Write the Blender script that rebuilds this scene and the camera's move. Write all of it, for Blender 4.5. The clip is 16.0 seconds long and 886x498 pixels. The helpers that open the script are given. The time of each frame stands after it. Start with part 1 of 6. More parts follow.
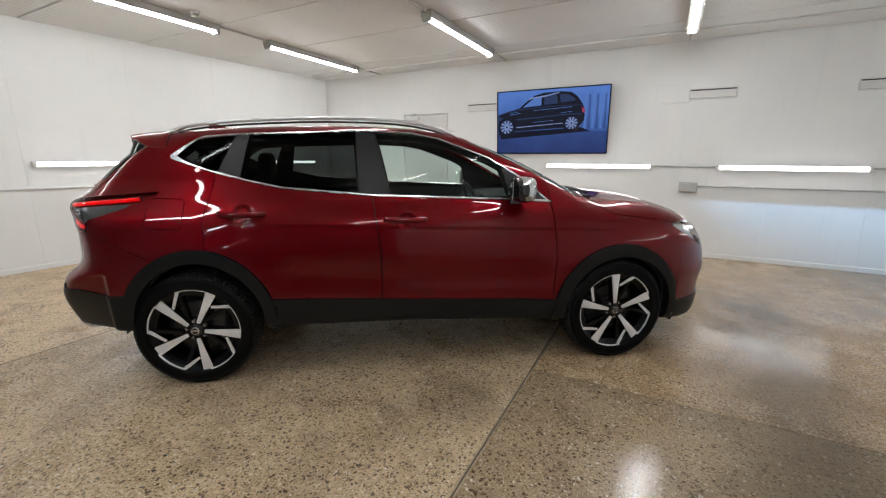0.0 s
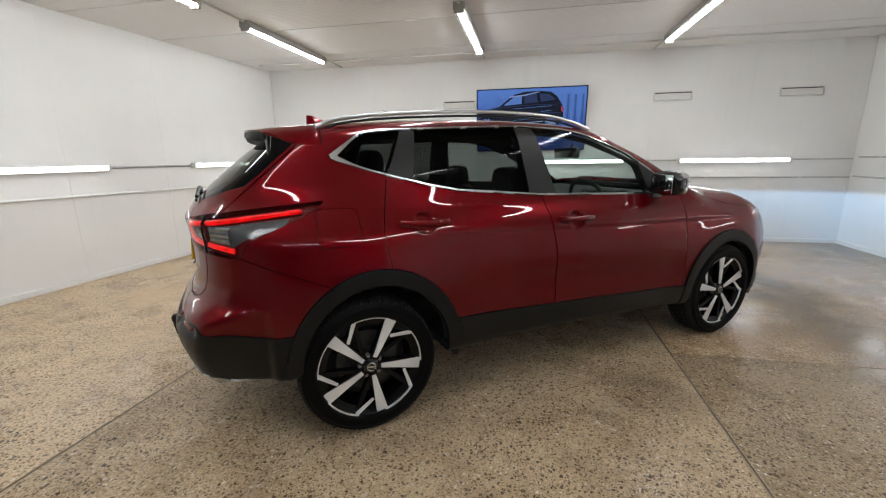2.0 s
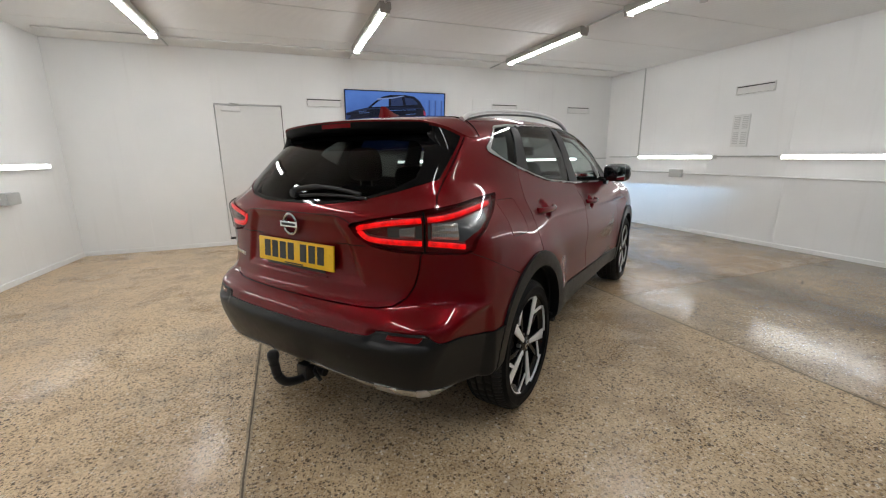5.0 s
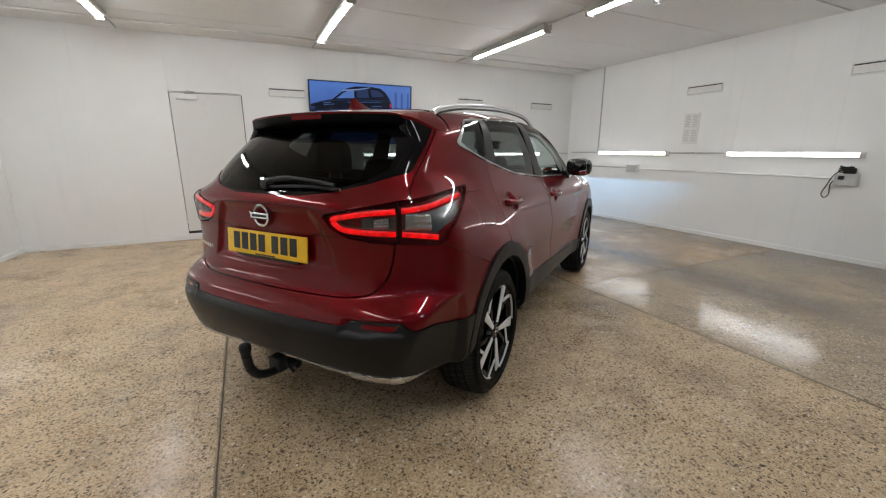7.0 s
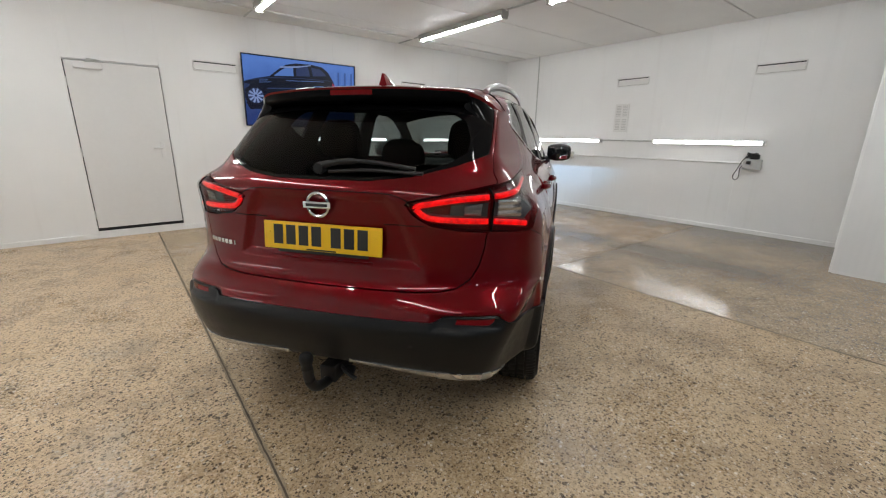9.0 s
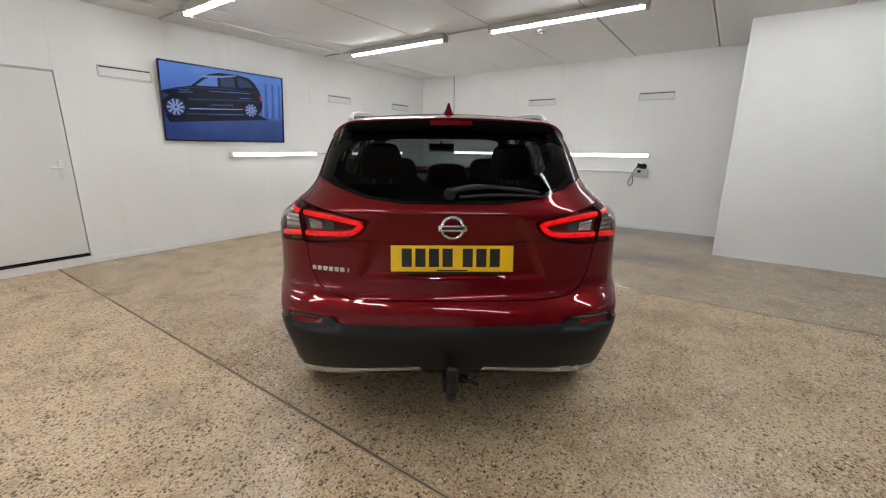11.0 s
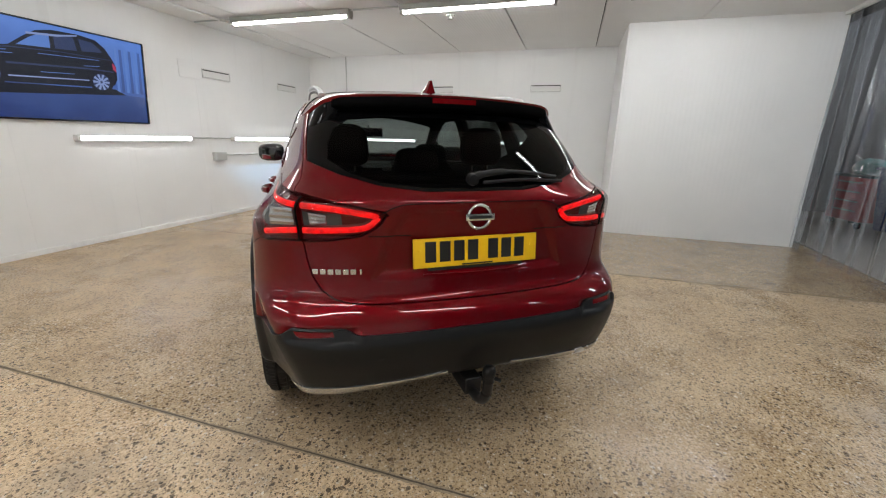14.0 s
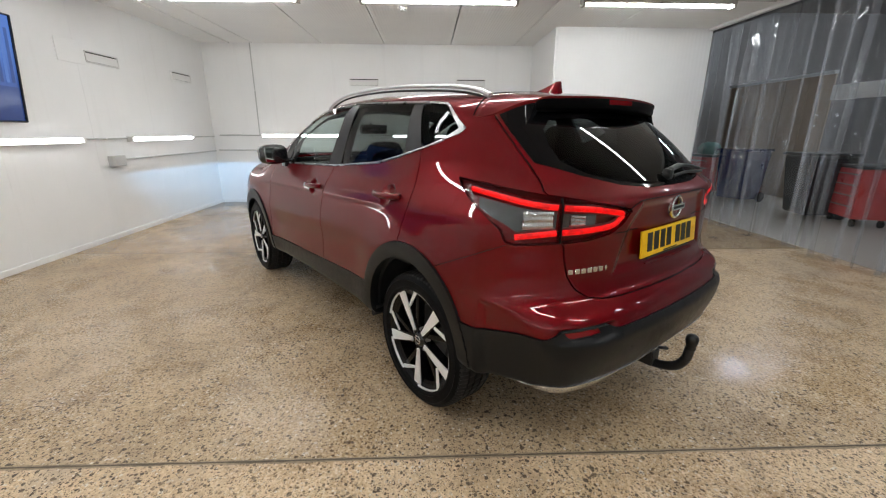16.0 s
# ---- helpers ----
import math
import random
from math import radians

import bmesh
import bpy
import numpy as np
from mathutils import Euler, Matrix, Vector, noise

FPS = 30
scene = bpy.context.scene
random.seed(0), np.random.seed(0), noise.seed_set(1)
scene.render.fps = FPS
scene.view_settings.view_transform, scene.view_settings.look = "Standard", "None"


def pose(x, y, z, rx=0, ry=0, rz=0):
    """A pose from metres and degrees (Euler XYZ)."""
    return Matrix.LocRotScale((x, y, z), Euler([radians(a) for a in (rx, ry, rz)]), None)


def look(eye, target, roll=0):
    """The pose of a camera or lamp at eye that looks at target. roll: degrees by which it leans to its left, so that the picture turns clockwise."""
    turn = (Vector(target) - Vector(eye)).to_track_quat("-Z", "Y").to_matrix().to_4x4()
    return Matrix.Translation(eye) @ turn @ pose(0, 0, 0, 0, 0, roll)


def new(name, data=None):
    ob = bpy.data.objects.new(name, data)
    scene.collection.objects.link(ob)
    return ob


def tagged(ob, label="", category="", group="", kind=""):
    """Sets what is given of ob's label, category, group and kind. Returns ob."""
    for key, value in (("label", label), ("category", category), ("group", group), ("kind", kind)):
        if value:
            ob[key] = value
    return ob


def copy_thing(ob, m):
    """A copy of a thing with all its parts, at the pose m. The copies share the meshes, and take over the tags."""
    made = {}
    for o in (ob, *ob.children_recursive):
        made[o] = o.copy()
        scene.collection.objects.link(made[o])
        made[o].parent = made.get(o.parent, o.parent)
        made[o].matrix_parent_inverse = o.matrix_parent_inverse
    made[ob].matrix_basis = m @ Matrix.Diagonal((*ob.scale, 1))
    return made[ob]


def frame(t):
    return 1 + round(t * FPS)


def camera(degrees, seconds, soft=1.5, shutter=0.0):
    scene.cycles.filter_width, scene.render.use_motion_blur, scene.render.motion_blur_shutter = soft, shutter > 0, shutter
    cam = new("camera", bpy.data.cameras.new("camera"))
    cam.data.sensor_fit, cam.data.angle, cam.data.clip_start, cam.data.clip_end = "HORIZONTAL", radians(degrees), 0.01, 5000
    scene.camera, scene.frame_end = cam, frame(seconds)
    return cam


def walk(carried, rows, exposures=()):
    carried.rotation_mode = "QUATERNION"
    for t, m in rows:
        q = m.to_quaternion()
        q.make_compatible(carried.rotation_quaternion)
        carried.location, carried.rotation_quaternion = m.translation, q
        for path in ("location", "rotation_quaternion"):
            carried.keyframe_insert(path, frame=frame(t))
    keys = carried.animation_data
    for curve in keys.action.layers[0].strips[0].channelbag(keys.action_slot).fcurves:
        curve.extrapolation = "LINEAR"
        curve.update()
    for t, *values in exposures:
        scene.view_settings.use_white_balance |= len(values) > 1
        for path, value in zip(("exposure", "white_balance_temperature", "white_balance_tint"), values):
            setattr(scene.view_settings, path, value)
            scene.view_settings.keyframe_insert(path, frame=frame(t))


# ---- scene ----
cam = camera(95.0, 16.0, soft=1.15)
PATH = [
    (0, (1.125, -3.251, 1.344), (1.403, -1.32, 0.904), 0.20),
    (0.5, (0.77, -3.141, 1.356), (1.141, -1.222, 0.929), -0.35),
    (1, (0.383, -3.02, 1.366), (0.878, -1.131, 0.937), -0.70),
    (1.5, (-0.014, -2.829, 1.349), (0.63, -0.988, 0.911), -0.70),
    (2, (-0.421, -2.628, 1.34), (0.385, -0.853, 0.893), -0.70),
    (2.5, (-0.778, -2.383, 1.312), (0.186, -0.69, 0.863), -0.65),
    (3, (-1.079, -2.121, 1.308), (0.054, -0.541, 0.841), -0.55),
    (3.2, (-1.215, -2.018, 1.318), (-0.011, -0.493, 0.843), -0.30),
    (5.3, (-1.929, -1.541, 1.312), (-0.261, -0.531, 0.87), -0.70),
    (5.5, (-1.945, -1.54, 1.314), (-0.26, -0.558, 0.871), -0.60),
    (6, (-1.959, -1.54, 1.313), (-0.255, -0.597, 0.862), -0.40),
    (6.5, (-1.952, -1.549, 1.31), (-0.242, -0.621, 0.848), -0.20),
    (7, (-1.952, -1.553, 1.309), (-0.238, -0.638, 0.834), -0.00),
    (7.5, (-1.964, -1.538, 1.306), (-0.235, -0.661, 0.816), 0.10),
    (8, (-1.979, -1.455, 1.293), (-0.215, -0.658, 0.787), 0.30),
    (8.5, (-2.009, -1.195, 1.277), (-0.197, -0.532, 0.75), 0.50),
    (9, (-2.119, -0.874, 1.282), (-0.259, -0.363, 0.75), 0.70),
    (9.2, (-2.173, -0.74, 1.28), (-0.298, -0.293, 0.749), 0.80),
    (11.3, (-2.423, 0.112, 1.353), (-0.485, 0.012, 0.871), 0.50),
    (11.5, (-2.43, 0.115, 1.353), (-0.494, -0.013, 0.87), 0.50),
    (12, (-2.441, 0.125, 1.35), (-0.509, -0.061, 0.868), 0.60),
    (12.5, (-2.442, 0.133, 1.347), (-0.518, -0.114, 0.861), 0.90),
    (13, (-2.396, 0.178, 1.335), (-0.488, -0.162, 0.84), 1.10),
    (13.5, (-2.272, 0.365, 1.314), (-0.398, -0.116, 0.807), 1.30),
    (14, (-2.153, 0.631, 1.311), (-0.331, -0.004, 0.785), 1.30),
    (14.5, (-2.049, 0.968, 1.327), (-0.295, 0.176, 0.784), 1.10),
    (15, (-1.86, 1.285, 1.3), (-0.183, 0.344, 0.747), 0.90),
    (15.5, (-1.657, 1.588, 1.321), (-0.066, 0.513, 0.762), 0.50),
    (16, (-1.491, 1.867, 1.331), (0.014, 0.673, 0.777), 0.20),
]
walk(cam, [(t, look(eye, target, roll)) for t, eye, target, roll in PATH], [(0.0, 0.19), (3.0, 0.18), (5.5, 0.14), (7.5, 0.08), (8.4, 0.11), (9.0, 0.18), (12.0, 0.22), (14.0, 0.32), (16.0, 0.37)])

# ---- world ----
world = bpy.data.worlds.new("world")
world.use_nodes = True
world.node_tree.nodes["Background"].inputs["Color"].default_value = (0.5, 0.55, 0.6, 1)
world.node_tree.nodes["Background"].inputs["Strength"].default_value = 0.02
scene.world = world
scene.view_settings.exposure = 0.0

TUBE = 45.0         # brightness of the ceiling tubes
WALL_TUBE = 14.0    # brightness of the wall tubes
ROOM = pose(0, 0, 0, 0, 0, -36.2)     # the room stands askew to the parked car
EAST, NORTH, SOUTH, TOP = 5.75, 4.62, -3.66, 2.84


# ---- materials ----
def nodes(name):
    m = bpy.data.materials.new(name)
    m.use_nodes = True
    t = m.node_tree
    return m, t, t.nodes["Principled BSDF"], t.links.new


def coords(t, space="Object", scale=(1, 1, 1)):
    c = t.nodes.new("ShaderNodeTexCoord")
    mp = t.nodes.new("ShaderNodeMapping")
    mp.inputs["Scale"].default_value = scale
    t.links.new(c.outputs[space], mp.inputs["Vector"])
    return mp.outputs["Vector"]


def noise_node(t, vec, scale, detail=4, rough=0.55):
    n = t.nodes.new("ShaderNodeTexNoise")
    n.inputs["Scale"].default_value = scale
    n.inputs["Detail"].default_value = detail
    n.inputs["Roughness"].default_value = rough
    t.links.new(vec, n.inputs["Vector"])
    return n.outputs["Fac"]


def ramp(t, fac, stops):
    r = t.nodes.new("ShaderNodeValToRGB")
    e = r.color_ramp.elements
    while len(e) < len(stops):
        e.new(0.5)
    for k, (p, c) in zip(e, stops):
        k.position = p
        k.color = (*c, 1) if len(c) == 3 else c
    t.links.new(fac, r.inputs["Fac"])
    return r.outputs["Color"]


def mixc(t, a, b, fac, mode="MIX"):
    m = t.nodes.new("ShaderNodeMix")
    m.data_type, m.blend_type = "RGBA", mode
    for sock, v in ((m.inputs[0], fac), (m.inputs[6], a), (m.inputs[7], b)):
        if isinstance(v, (int, float)):
            sock.default_value = v
        elif isinstance(v, tuple):
            sock.default_value = (*v, 1)
        else:
            t.links.new(v, sock)
    return m.outputs[2]


def maprange(t, fac, lo, hi, a=0.0, b=1.0):
    m = t.nodes.new("ShaderNodeMapRange")
    for k, v in zip(("From Min", "From Max", "To Min", "To Max"), (lo, hi, a, b)):
        m.inputs[k].default_value = v
    t.links.new(fac, m.inputs["Value"])
    return m.outputs["Result"]


def bump(t, bsdf, height, strength, dist):
    b = t.nodes.new("ShaderNodeBump")
    b.inputs["Strength"].default_value = strength
    b.inputs["Distance"].default_value = dist
    t.links.new(height, b.inputs["Height"])
    t.links.new(b.outputs["Normal"], bsdf.inputs["Normal"])
    return b


def plain(name, col, rough=0.5, metal=0.0, vary=0.12, grain=60.0, bumpy=0.0, coat=0.0, spec=0.5):
    """A surface with a little variation in tone and gloss at two scales."""
    m, t, b, link = nodes(name)
    v = coords(t)
    big = noise_node(t, v, grain * 0.07, 3)
    fine = noise_node(t, v, grain, 5)
    dark = tuple(c * (1 - vary) for c in col)
    lite = tuple(min(1, c * (1 + vary)) for c in col)
    c1 = ramp(t, big, [(0.3, dark), (0.7, lite)])
    link(mixc(t, c1, ramp(t, fine, [(0.3, dark), (0.7, lite)]), 0.4), b.inputs["Base Color"])
    link(maprange(t, big, 0.3, 0.7, rough * 0.88, min(1, rough * 1.12)), b.inputs["Roughness"])
    b.inputs["Metallic"].default_value = metal
    b.inputs["Coat Weight"].default_value = coat
    b.inputs["Coat Roughness"].default_value = 0.04
    b.inputs["Specular IOR Level"].default_value = spec
    if bumpy:
        bump(t, b, fine, bumpy, 0.002)
    return m


def glow(name, col, strength):
    m, t, b, link = nodes(name)
    b.inputs["Base Color"].default_value = (0.8, 0.8, 0.8, 1)
    b.inputs["Emission Color"].default_value = (*col, 1)
    b.inputs["Emission Strength"].default_value = strength
    b.inputs["Roughness"].default_value = 0.4
    return m


def sheet_glass(name, tint, ior=1.5, haze=0.0, rough=0.0, gloss=0.55):
    """Thin glass: tinted see-through with a clear reflection, and some haze where it is dusty."""
    m, t, b, link = nodes(name)
    t.nodes.remove(b)
    out = t.nodes["Material Output"]
    tr = t.nodes.new("ShaderNodeBsdfTransparent")
    tr.inputs["Color"].default_value = (*tint, 1)
    gl = t.nodes.new("ShaderNodeBsdfGlossy")
    gl.inputs["Roughness"].default_value = rough
    lw = t.nodes.new("ShaderNodeLayerWeight")
    lw.inputs["Blend"].default_value = 0.5
    pw = t.nodes.new("ShaderNodeMath")
    pw.operation = "POWER"
    pw.inputs[1].default_value = 5.0
    link(lw.outputs["Facing"], pw.inputs[0])
    base = ((ior - 1) / (ior + 1)) ** 2 * gloss
    mx = t.nodes.new("ShaderNodeMixShader")
    link(maprange(t, pw.outputs[0], 0, 1, base, 1.0), mx.inputs["Fac"])
    link(tr.outputs["BSDF"], mx.inputs[1])
    link(gl.outputs["BSDF"], mx.inputs[2])
    last = mx.outputs["Shader"]
    if haze:
        v = coords(t, "Object", (2.2, 1, 0.12))
        # scuffed cloudy sheets beside clearer ones, and thick pale edges
        info = t.nodes.new("ShaderNodeObjectInfo")
        plus = t.nodes.new("ShaderNodeVectorMath")
        plus.operation = "ADD"
        link(v, plus.inputs[0])
        link(info.outputs["Random"], plus.inputs[1])
        v = plus.outputs["Vector"]
        tc = t.nodes.new("ShaderNodeTexCoord")
        xyz = t.nodes.new("ShaderNodeSeparateXYZ")
        link(tc.outputs["Object"], xyz.inputs[0])
        side = t.nodes.new("ShaderNodeMath")
        side.operation = "ABSOLUTE"
        link(xyz.outputs["X"], side.inputs[0])
        rim = maprange(t, side.outputs[0], 0.100, 0.118, 0, 0.11)
        cloud = maprange(t, info.outputs["Random"], 0.35, 1.0, 0.3, 2.6)
        bp = t.nodes.new("ShaderNodeBump")
        bp.inputs["Strength"].default_value = 0.35
        bp.inputs["Distance"].default_value = 0.02
        link(noise_node(t, tc.outputs["Object"], 5.0, 2), bp.inputs["Height"])
        link(bp.outputs["Normal"], gl.inputs["Normal"])
        di = t.nodes.new("ShaderNodeBsdfTranslucent")
        di.inputs["Color"].default_value = (0.66, 0.69, 0.74, 1)
        d2 = t.nodes.new("ShaderNodeBsdfDiffuse")
        d2.inputs["Color"].default_value = (0.62, 0.65, 0.70, 1)
        m0 = t.nodes.new("ShaderNodeMixShader")
        m0.inputs["Fac"].default_value = 0.6
        link(di.outputs["BSDF"], m0.inputs[1])
        link(d2.outputs["BSDF"], m0.inputs[2])
        m2 = t.nodes.new("ShaderNodeMixShader")
        streak = t.nodes.new("ShaderNodeMath")
        streak.operation = "MULTIPLY_ADD"
        link(maprange(t, noise_node(t, v, 6, 4), 0.40, 0.68, haze * 0.35, haze * 2.2), streak.inputs[0])
        link(cloud, streak.inputs[1])
        link(rim, streak.inputs[2])
        link(streak.outputs[0], m2.inputs["Fac"])
        link(last, m2.inputs[1])
        link(m0.outputs["Shader"], m2.inputs[2])
        last = m2.outputs["Shader"]
    link(last, out.inputs["Surface"])
    return m


def wall_paint():
    m, t, b, link = nodes("white_wall_paint")
    v = coords(t)
    big = noise_node(t, v, 0.9, 4)
    drip = noise_node(t, coords(t, "Object", (7, 7, 0.35)), 1.6, 5)
    base = ramp(t, big, [(0.3, (0.79, 0.795, 0.795)), (0.7, (0.845, 0.85, 0.845))])
    link(mixc(t, base, (0.66, 0.655, 0.64), maprange(t, drip, 0.58, 0.8, 0, 0.22)), b.inputs["Base Color"])
    link(maprange(t, big, 0.3, 0.7, 0.32, 0.5), b.inputs["Roughness"])
    b.inputs["Specular IOR Level"].default_value = 0.4
    bump(t, b, noise_node(t, coords(t, "Object", (1, 1, 0.3)), 14, 4), 0.12, 0.004)
    return m


def ribbed_paint():
    """White panel steel with fine upright ribs."""
    m, t, b, link = nodes("white_ribbed_panel")
    v = coords(t)
    big = noise_node(t, v, 0.9, 4)
    link(ramp(t, big, [(0.3, (0.735, 0.74, 0.745)), (0.7, (0.79, 0.795, 0.795))]), b.inputs["Base Color"])
    link(maprange(t, big, 0.3, 0.7, 0.34, 0.5), b.inputs["Roughness"])
    w = t.nodes.new("ShaderNodeTexWave")
    w.bands_direction = "Y"
    w.inputs["Scale"].default_value = 5.2
    w.inputs["Distortion"].default_value = 0.25
    link(v, w.inputs["Vector"])
    bump(t, b, w.outputs["Fac"], 0.22, 0.004)
    return m


def ceiling_paint():
    m, t, b, link = nodes("white_ceiling_panel")
    v = coords(t)
    big = noise_node(t, v, 0.8, 4)
    link(ramp(t, big, [(0.3, (0.72, 0.72, 0.715)), (0.7, (0.79, 0.79, 0.78))]), b.inputs["Base Color"])
    link(maprange(t, big, 0.3, 0.7, 0.5, 0.65), b.inputs["Roughness"])
    w = t.nodes.new("ShaderNodeTexWave")
    w.bands_direction = "Y"
    w.inputs["Scale"].default_value = 8.0
    link(v, w.inputs["Vector"])
    bump(t, b, w.outputs["Fac"], 0.40, 0.004)
    return m


def concrete(name, tint, patchy, grit, smooth_, rough_, shine):
    """Ground concrete with exposed brown, grey and a few pale pebbles, worn glossy in patches."""
    m, t, b, link = nodes(name)
    v = coords(t)

    def hue(*c):
        return tuple(x * k for x, k in zip(c, tint))
    big = noise_node(t, v, 0.55, 5, 0.6)
    mid = noise_node(t, v, 2.6, 6, 0.65)
    fine = noise_node(t, v, 70, 6, 0.7)
    base = ramp(t, big, [(0.3, hue(0.40, 0.298, 0.188)), (0.5, hue(0.485, 0.372, 0.242)), (0.7, hue(0.555, 0.445, 0.31))])
    base = mixc(t, base, ramp(t, mid, [(0.36, hue(0.27, 0.19, 0.115)), (0.5, hue(0.46, 0.35, 0.225)), (0.63, hue(0.60, 0.485, 0.34))]), 0.5)
    base = mixc(t, base, ramp(t, fine, [(0.33, hue(0.22, 0.15, 0.085)), (0.5, hue(0.47, 0.355, 0.23)), (0.66, hue(0.74, 0.62, 0.46))]), 0.48)
    pale = maprange(t, noise_node(t, v, 1.7, 6, 0.7), 0.56, 0.72, 0, patchy)
    base = mixc(t, base, (0.66, 0.57, 0.44), pale)
    dull = maprange(t, noise_node(t, v, 3.4, 5, 0.7), 0.50, 0.66, 0, 0.55)
    base = mixc(t, base, hue(0.22, 0.152, 0.092), dull)
    scuff = maprange(t, noise_node(t, coords(t, "Object", (1.6, 5.5, 1)), 2.4, 6, 0.75), 0.57, 0.68, 0, 0.30)
    base = mixc(t, base, hue(0.70, 0.62, 0.50), scuff)

    def warped(scale, amount):
        nz = t.nodes.new("ShaderNodeTexNoise")
        nz.inputs["Scale"].default_value = scale
        nz.inputs["Detail"].default_value = 4
        link(v, nz.inputs["Vector"])
        off = t.nodes.new("ShaderNodeVectorMath")
        off.operation = "SUBTRACT"
        off.inputs[1].default_value = (0.5, 0.5, 0.5)
        link(nz.outputs["Color"], off.inputs[0])
        sc = t.nodes.new("ShaderNodeVectorMath")
        sc.operation = "MULTIPLY_ADD"
        sc.inputs[1].default_value = (amount, amount, amount)
        link(off.outputs["Vector"], sc.inputs[0])
        link(v, sc.inputs[2])
        return sc.outputs["Vector"]
    wv = warped(45, 0.014)

    def math_(op, a_, b_):
        mm = t.nodes.new("ShaderNodeMath")
        mm.operation = op
        for sock, val in ((mm.inputs[0], a_), (mm.inputs[1], b_)):
            if isinstance(val, (int, float)):
                sock.default_value = val
            else:
                link(val, sock)
        return mm.outputs[0]

    def stones(scale, lo, hi):
        """Pebbles of uneven size: their body, and two random tones."""
        vo = t.nodes.new("ShaderNodeTexVoronoi")
        vo.inputs["Scale"].default_value = scale
        link(wv, vo.inputs["Vector"])
        sep = t.nodes.new("ShaderNodeSeparateColor")
        link(vo.outputs["Color"], sep.inputs["Color"])
        grow = math_("MULTIPLY_ADD", sep.outputs["Blue"], 0.30)
        link(vo.outputs["Distance"], grow.node.inputs[2])
        return maprange(t, grow, lo, hi, 1, 0), sep.outputs["Red"], sep.outputs["Green"]
    patch = maprange(t, noise_node(t, v, 1.1, 5, 0.65), 0.30, 0.56, 0.62 * grit, grit)
    for scale, lo, hi, cut, k in ((38, 0.40, 0.43, 0.74, 0.9), (60, 0.44, 0.48, 0.40, 0.95), (92, 0.47, 0.51, 0.36, 0.95), (150, 0.48, 0.55, 0.45, 0.85)):
        s1, r1, g1 = stones(scale, lo, hi)
        tone = ramp(t, g1, [(0.0, (0.026, 0.017, 0.011)), (0.40, (0.066, 0.042, 0.026)), (0.64, (0.16, 0.104, 0.062)), (0.80, (0.40, 0.31, 0.215)), (1.0, (0.74, 0.68, 0.58))])
        base = mixc(t, base, tone, math_("MULTIPLY", math_("MULTIPLY", s1, maprange(t, r1, cut, cut + 0.04, 0, k)), patch))
    stain = maprange(t, noise_node(t, v, 0.8, 6, 0.7), 0.56, 0.74, 0, 0.45)
    base = mixc(t, base, (0.11, 0.08, 0.052), stain)
    # an old dark drip line across the east slab, one oil spot and painted wall shade
    pos = t.nodes.new("ShaderNodeSeparateXYZ")
    link(warped(1.1, 0.7), pos.inputs["Vector"])
    u, w = pos.outputs["X"], pos.outputs["Y"]
    line = maprange(t, math_("ABSOLUTE", math_("SUBTRACT", u, 3.62), 0.0), 0.12, 0.5, 1, 0)
    line = math_("MULTIPLY", math_("MULTIPLY", line, maprange(t, w, -1.4, -0.8)), maprange(t, w, 2.5, 3.2, 1, 0))
    spot = maprange(t, math_("ADD", math_("ABSOLUTE", math_("SUBTRACT", u, 1.93), 0), math_("ABSOLUTE", w, 0)), 0.05, 0.3, 0.8, 0)
    # the last term paints shade into the floor colour towards the east wall
    dirt_and_shade = math_("MAXIMUM", math_("MAXIMUM", line, spot), maprange(t, u, 4.6, 5.5, 0, 0.8))
    base = mixc(t, base, (0.09, 0.068, 0.046), math_("MULTIPLY", dirt_and_shade, 0.7))
    link(base, b.inputs["Base Color"])
    gl = noise_node(t, v, 1.3, 5, 0.6)
    link(maprange(t, mixc(t, gl, fine, 0.5), 0.41, 0.59, smooth_, rough_), b.inputs["Roughness"])
    b.inputs["Specular IOR Level"].default_value = shine
    wavy = noise_node(t, v, 7, 3)
    bump(t, b, mixc(t, wavy, fine, 0.42), 0.20, 0.004)
    return m


def paint_red():
    m, t, b, link = nodes("metallic_red_paint")
    v = coords(t)
    fl = noise_node(t, v, 900, 2)
    big = noise_node(t, v, 1.5, 3)
    col = ramp(t, fl, [(0.3, (0.090, 0.0005, 0.0023)), (0.7, (0.166, 0.0014, 0.0052))])
    link(mixc(t, col, (0.118, 0.0010, 0.0038), maprange(t, big, 0.3, 0.7, 0, 0.5)), b.inputs["Base Color"])
    b.inputs["Metallic"].default_value = 0.5
    b.inputs["Roughness"].default_value = 0.32
    b.inputs["Specular IOR Level"].default_value = 0.0
    b.inputs["Coat Weight"].default_value = 0.86
    b.inputs["Coat Roughness"].default_value = 0.008
    b.inputs["Coat IOR"].default_value = 1.42
    return m


M_WALL, M_RIB, M_CEIL, M_RED = wall_paint(), ribbed_paint(), ceiling_paint(), paint_red()
M_FLOOR_W = concrete("worn_orange_aggregate_concrete", (1.23, 1.185, 1.14), 0.9, 1.0, 0.16, 0.62, 0.42)
M_FLOOR_M = concrete("khaki_aggregate_concrete", (0.985, 0.95, 0.895), 0.38, 1.0, 0.13, 0.58, 0.38)
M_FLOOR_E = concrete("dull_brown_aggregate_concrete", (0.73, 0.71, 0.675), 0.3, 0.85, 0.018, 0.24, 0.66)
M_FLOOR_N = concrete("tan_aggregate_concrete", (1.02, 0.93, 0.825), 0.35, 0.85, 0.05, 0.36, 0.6)
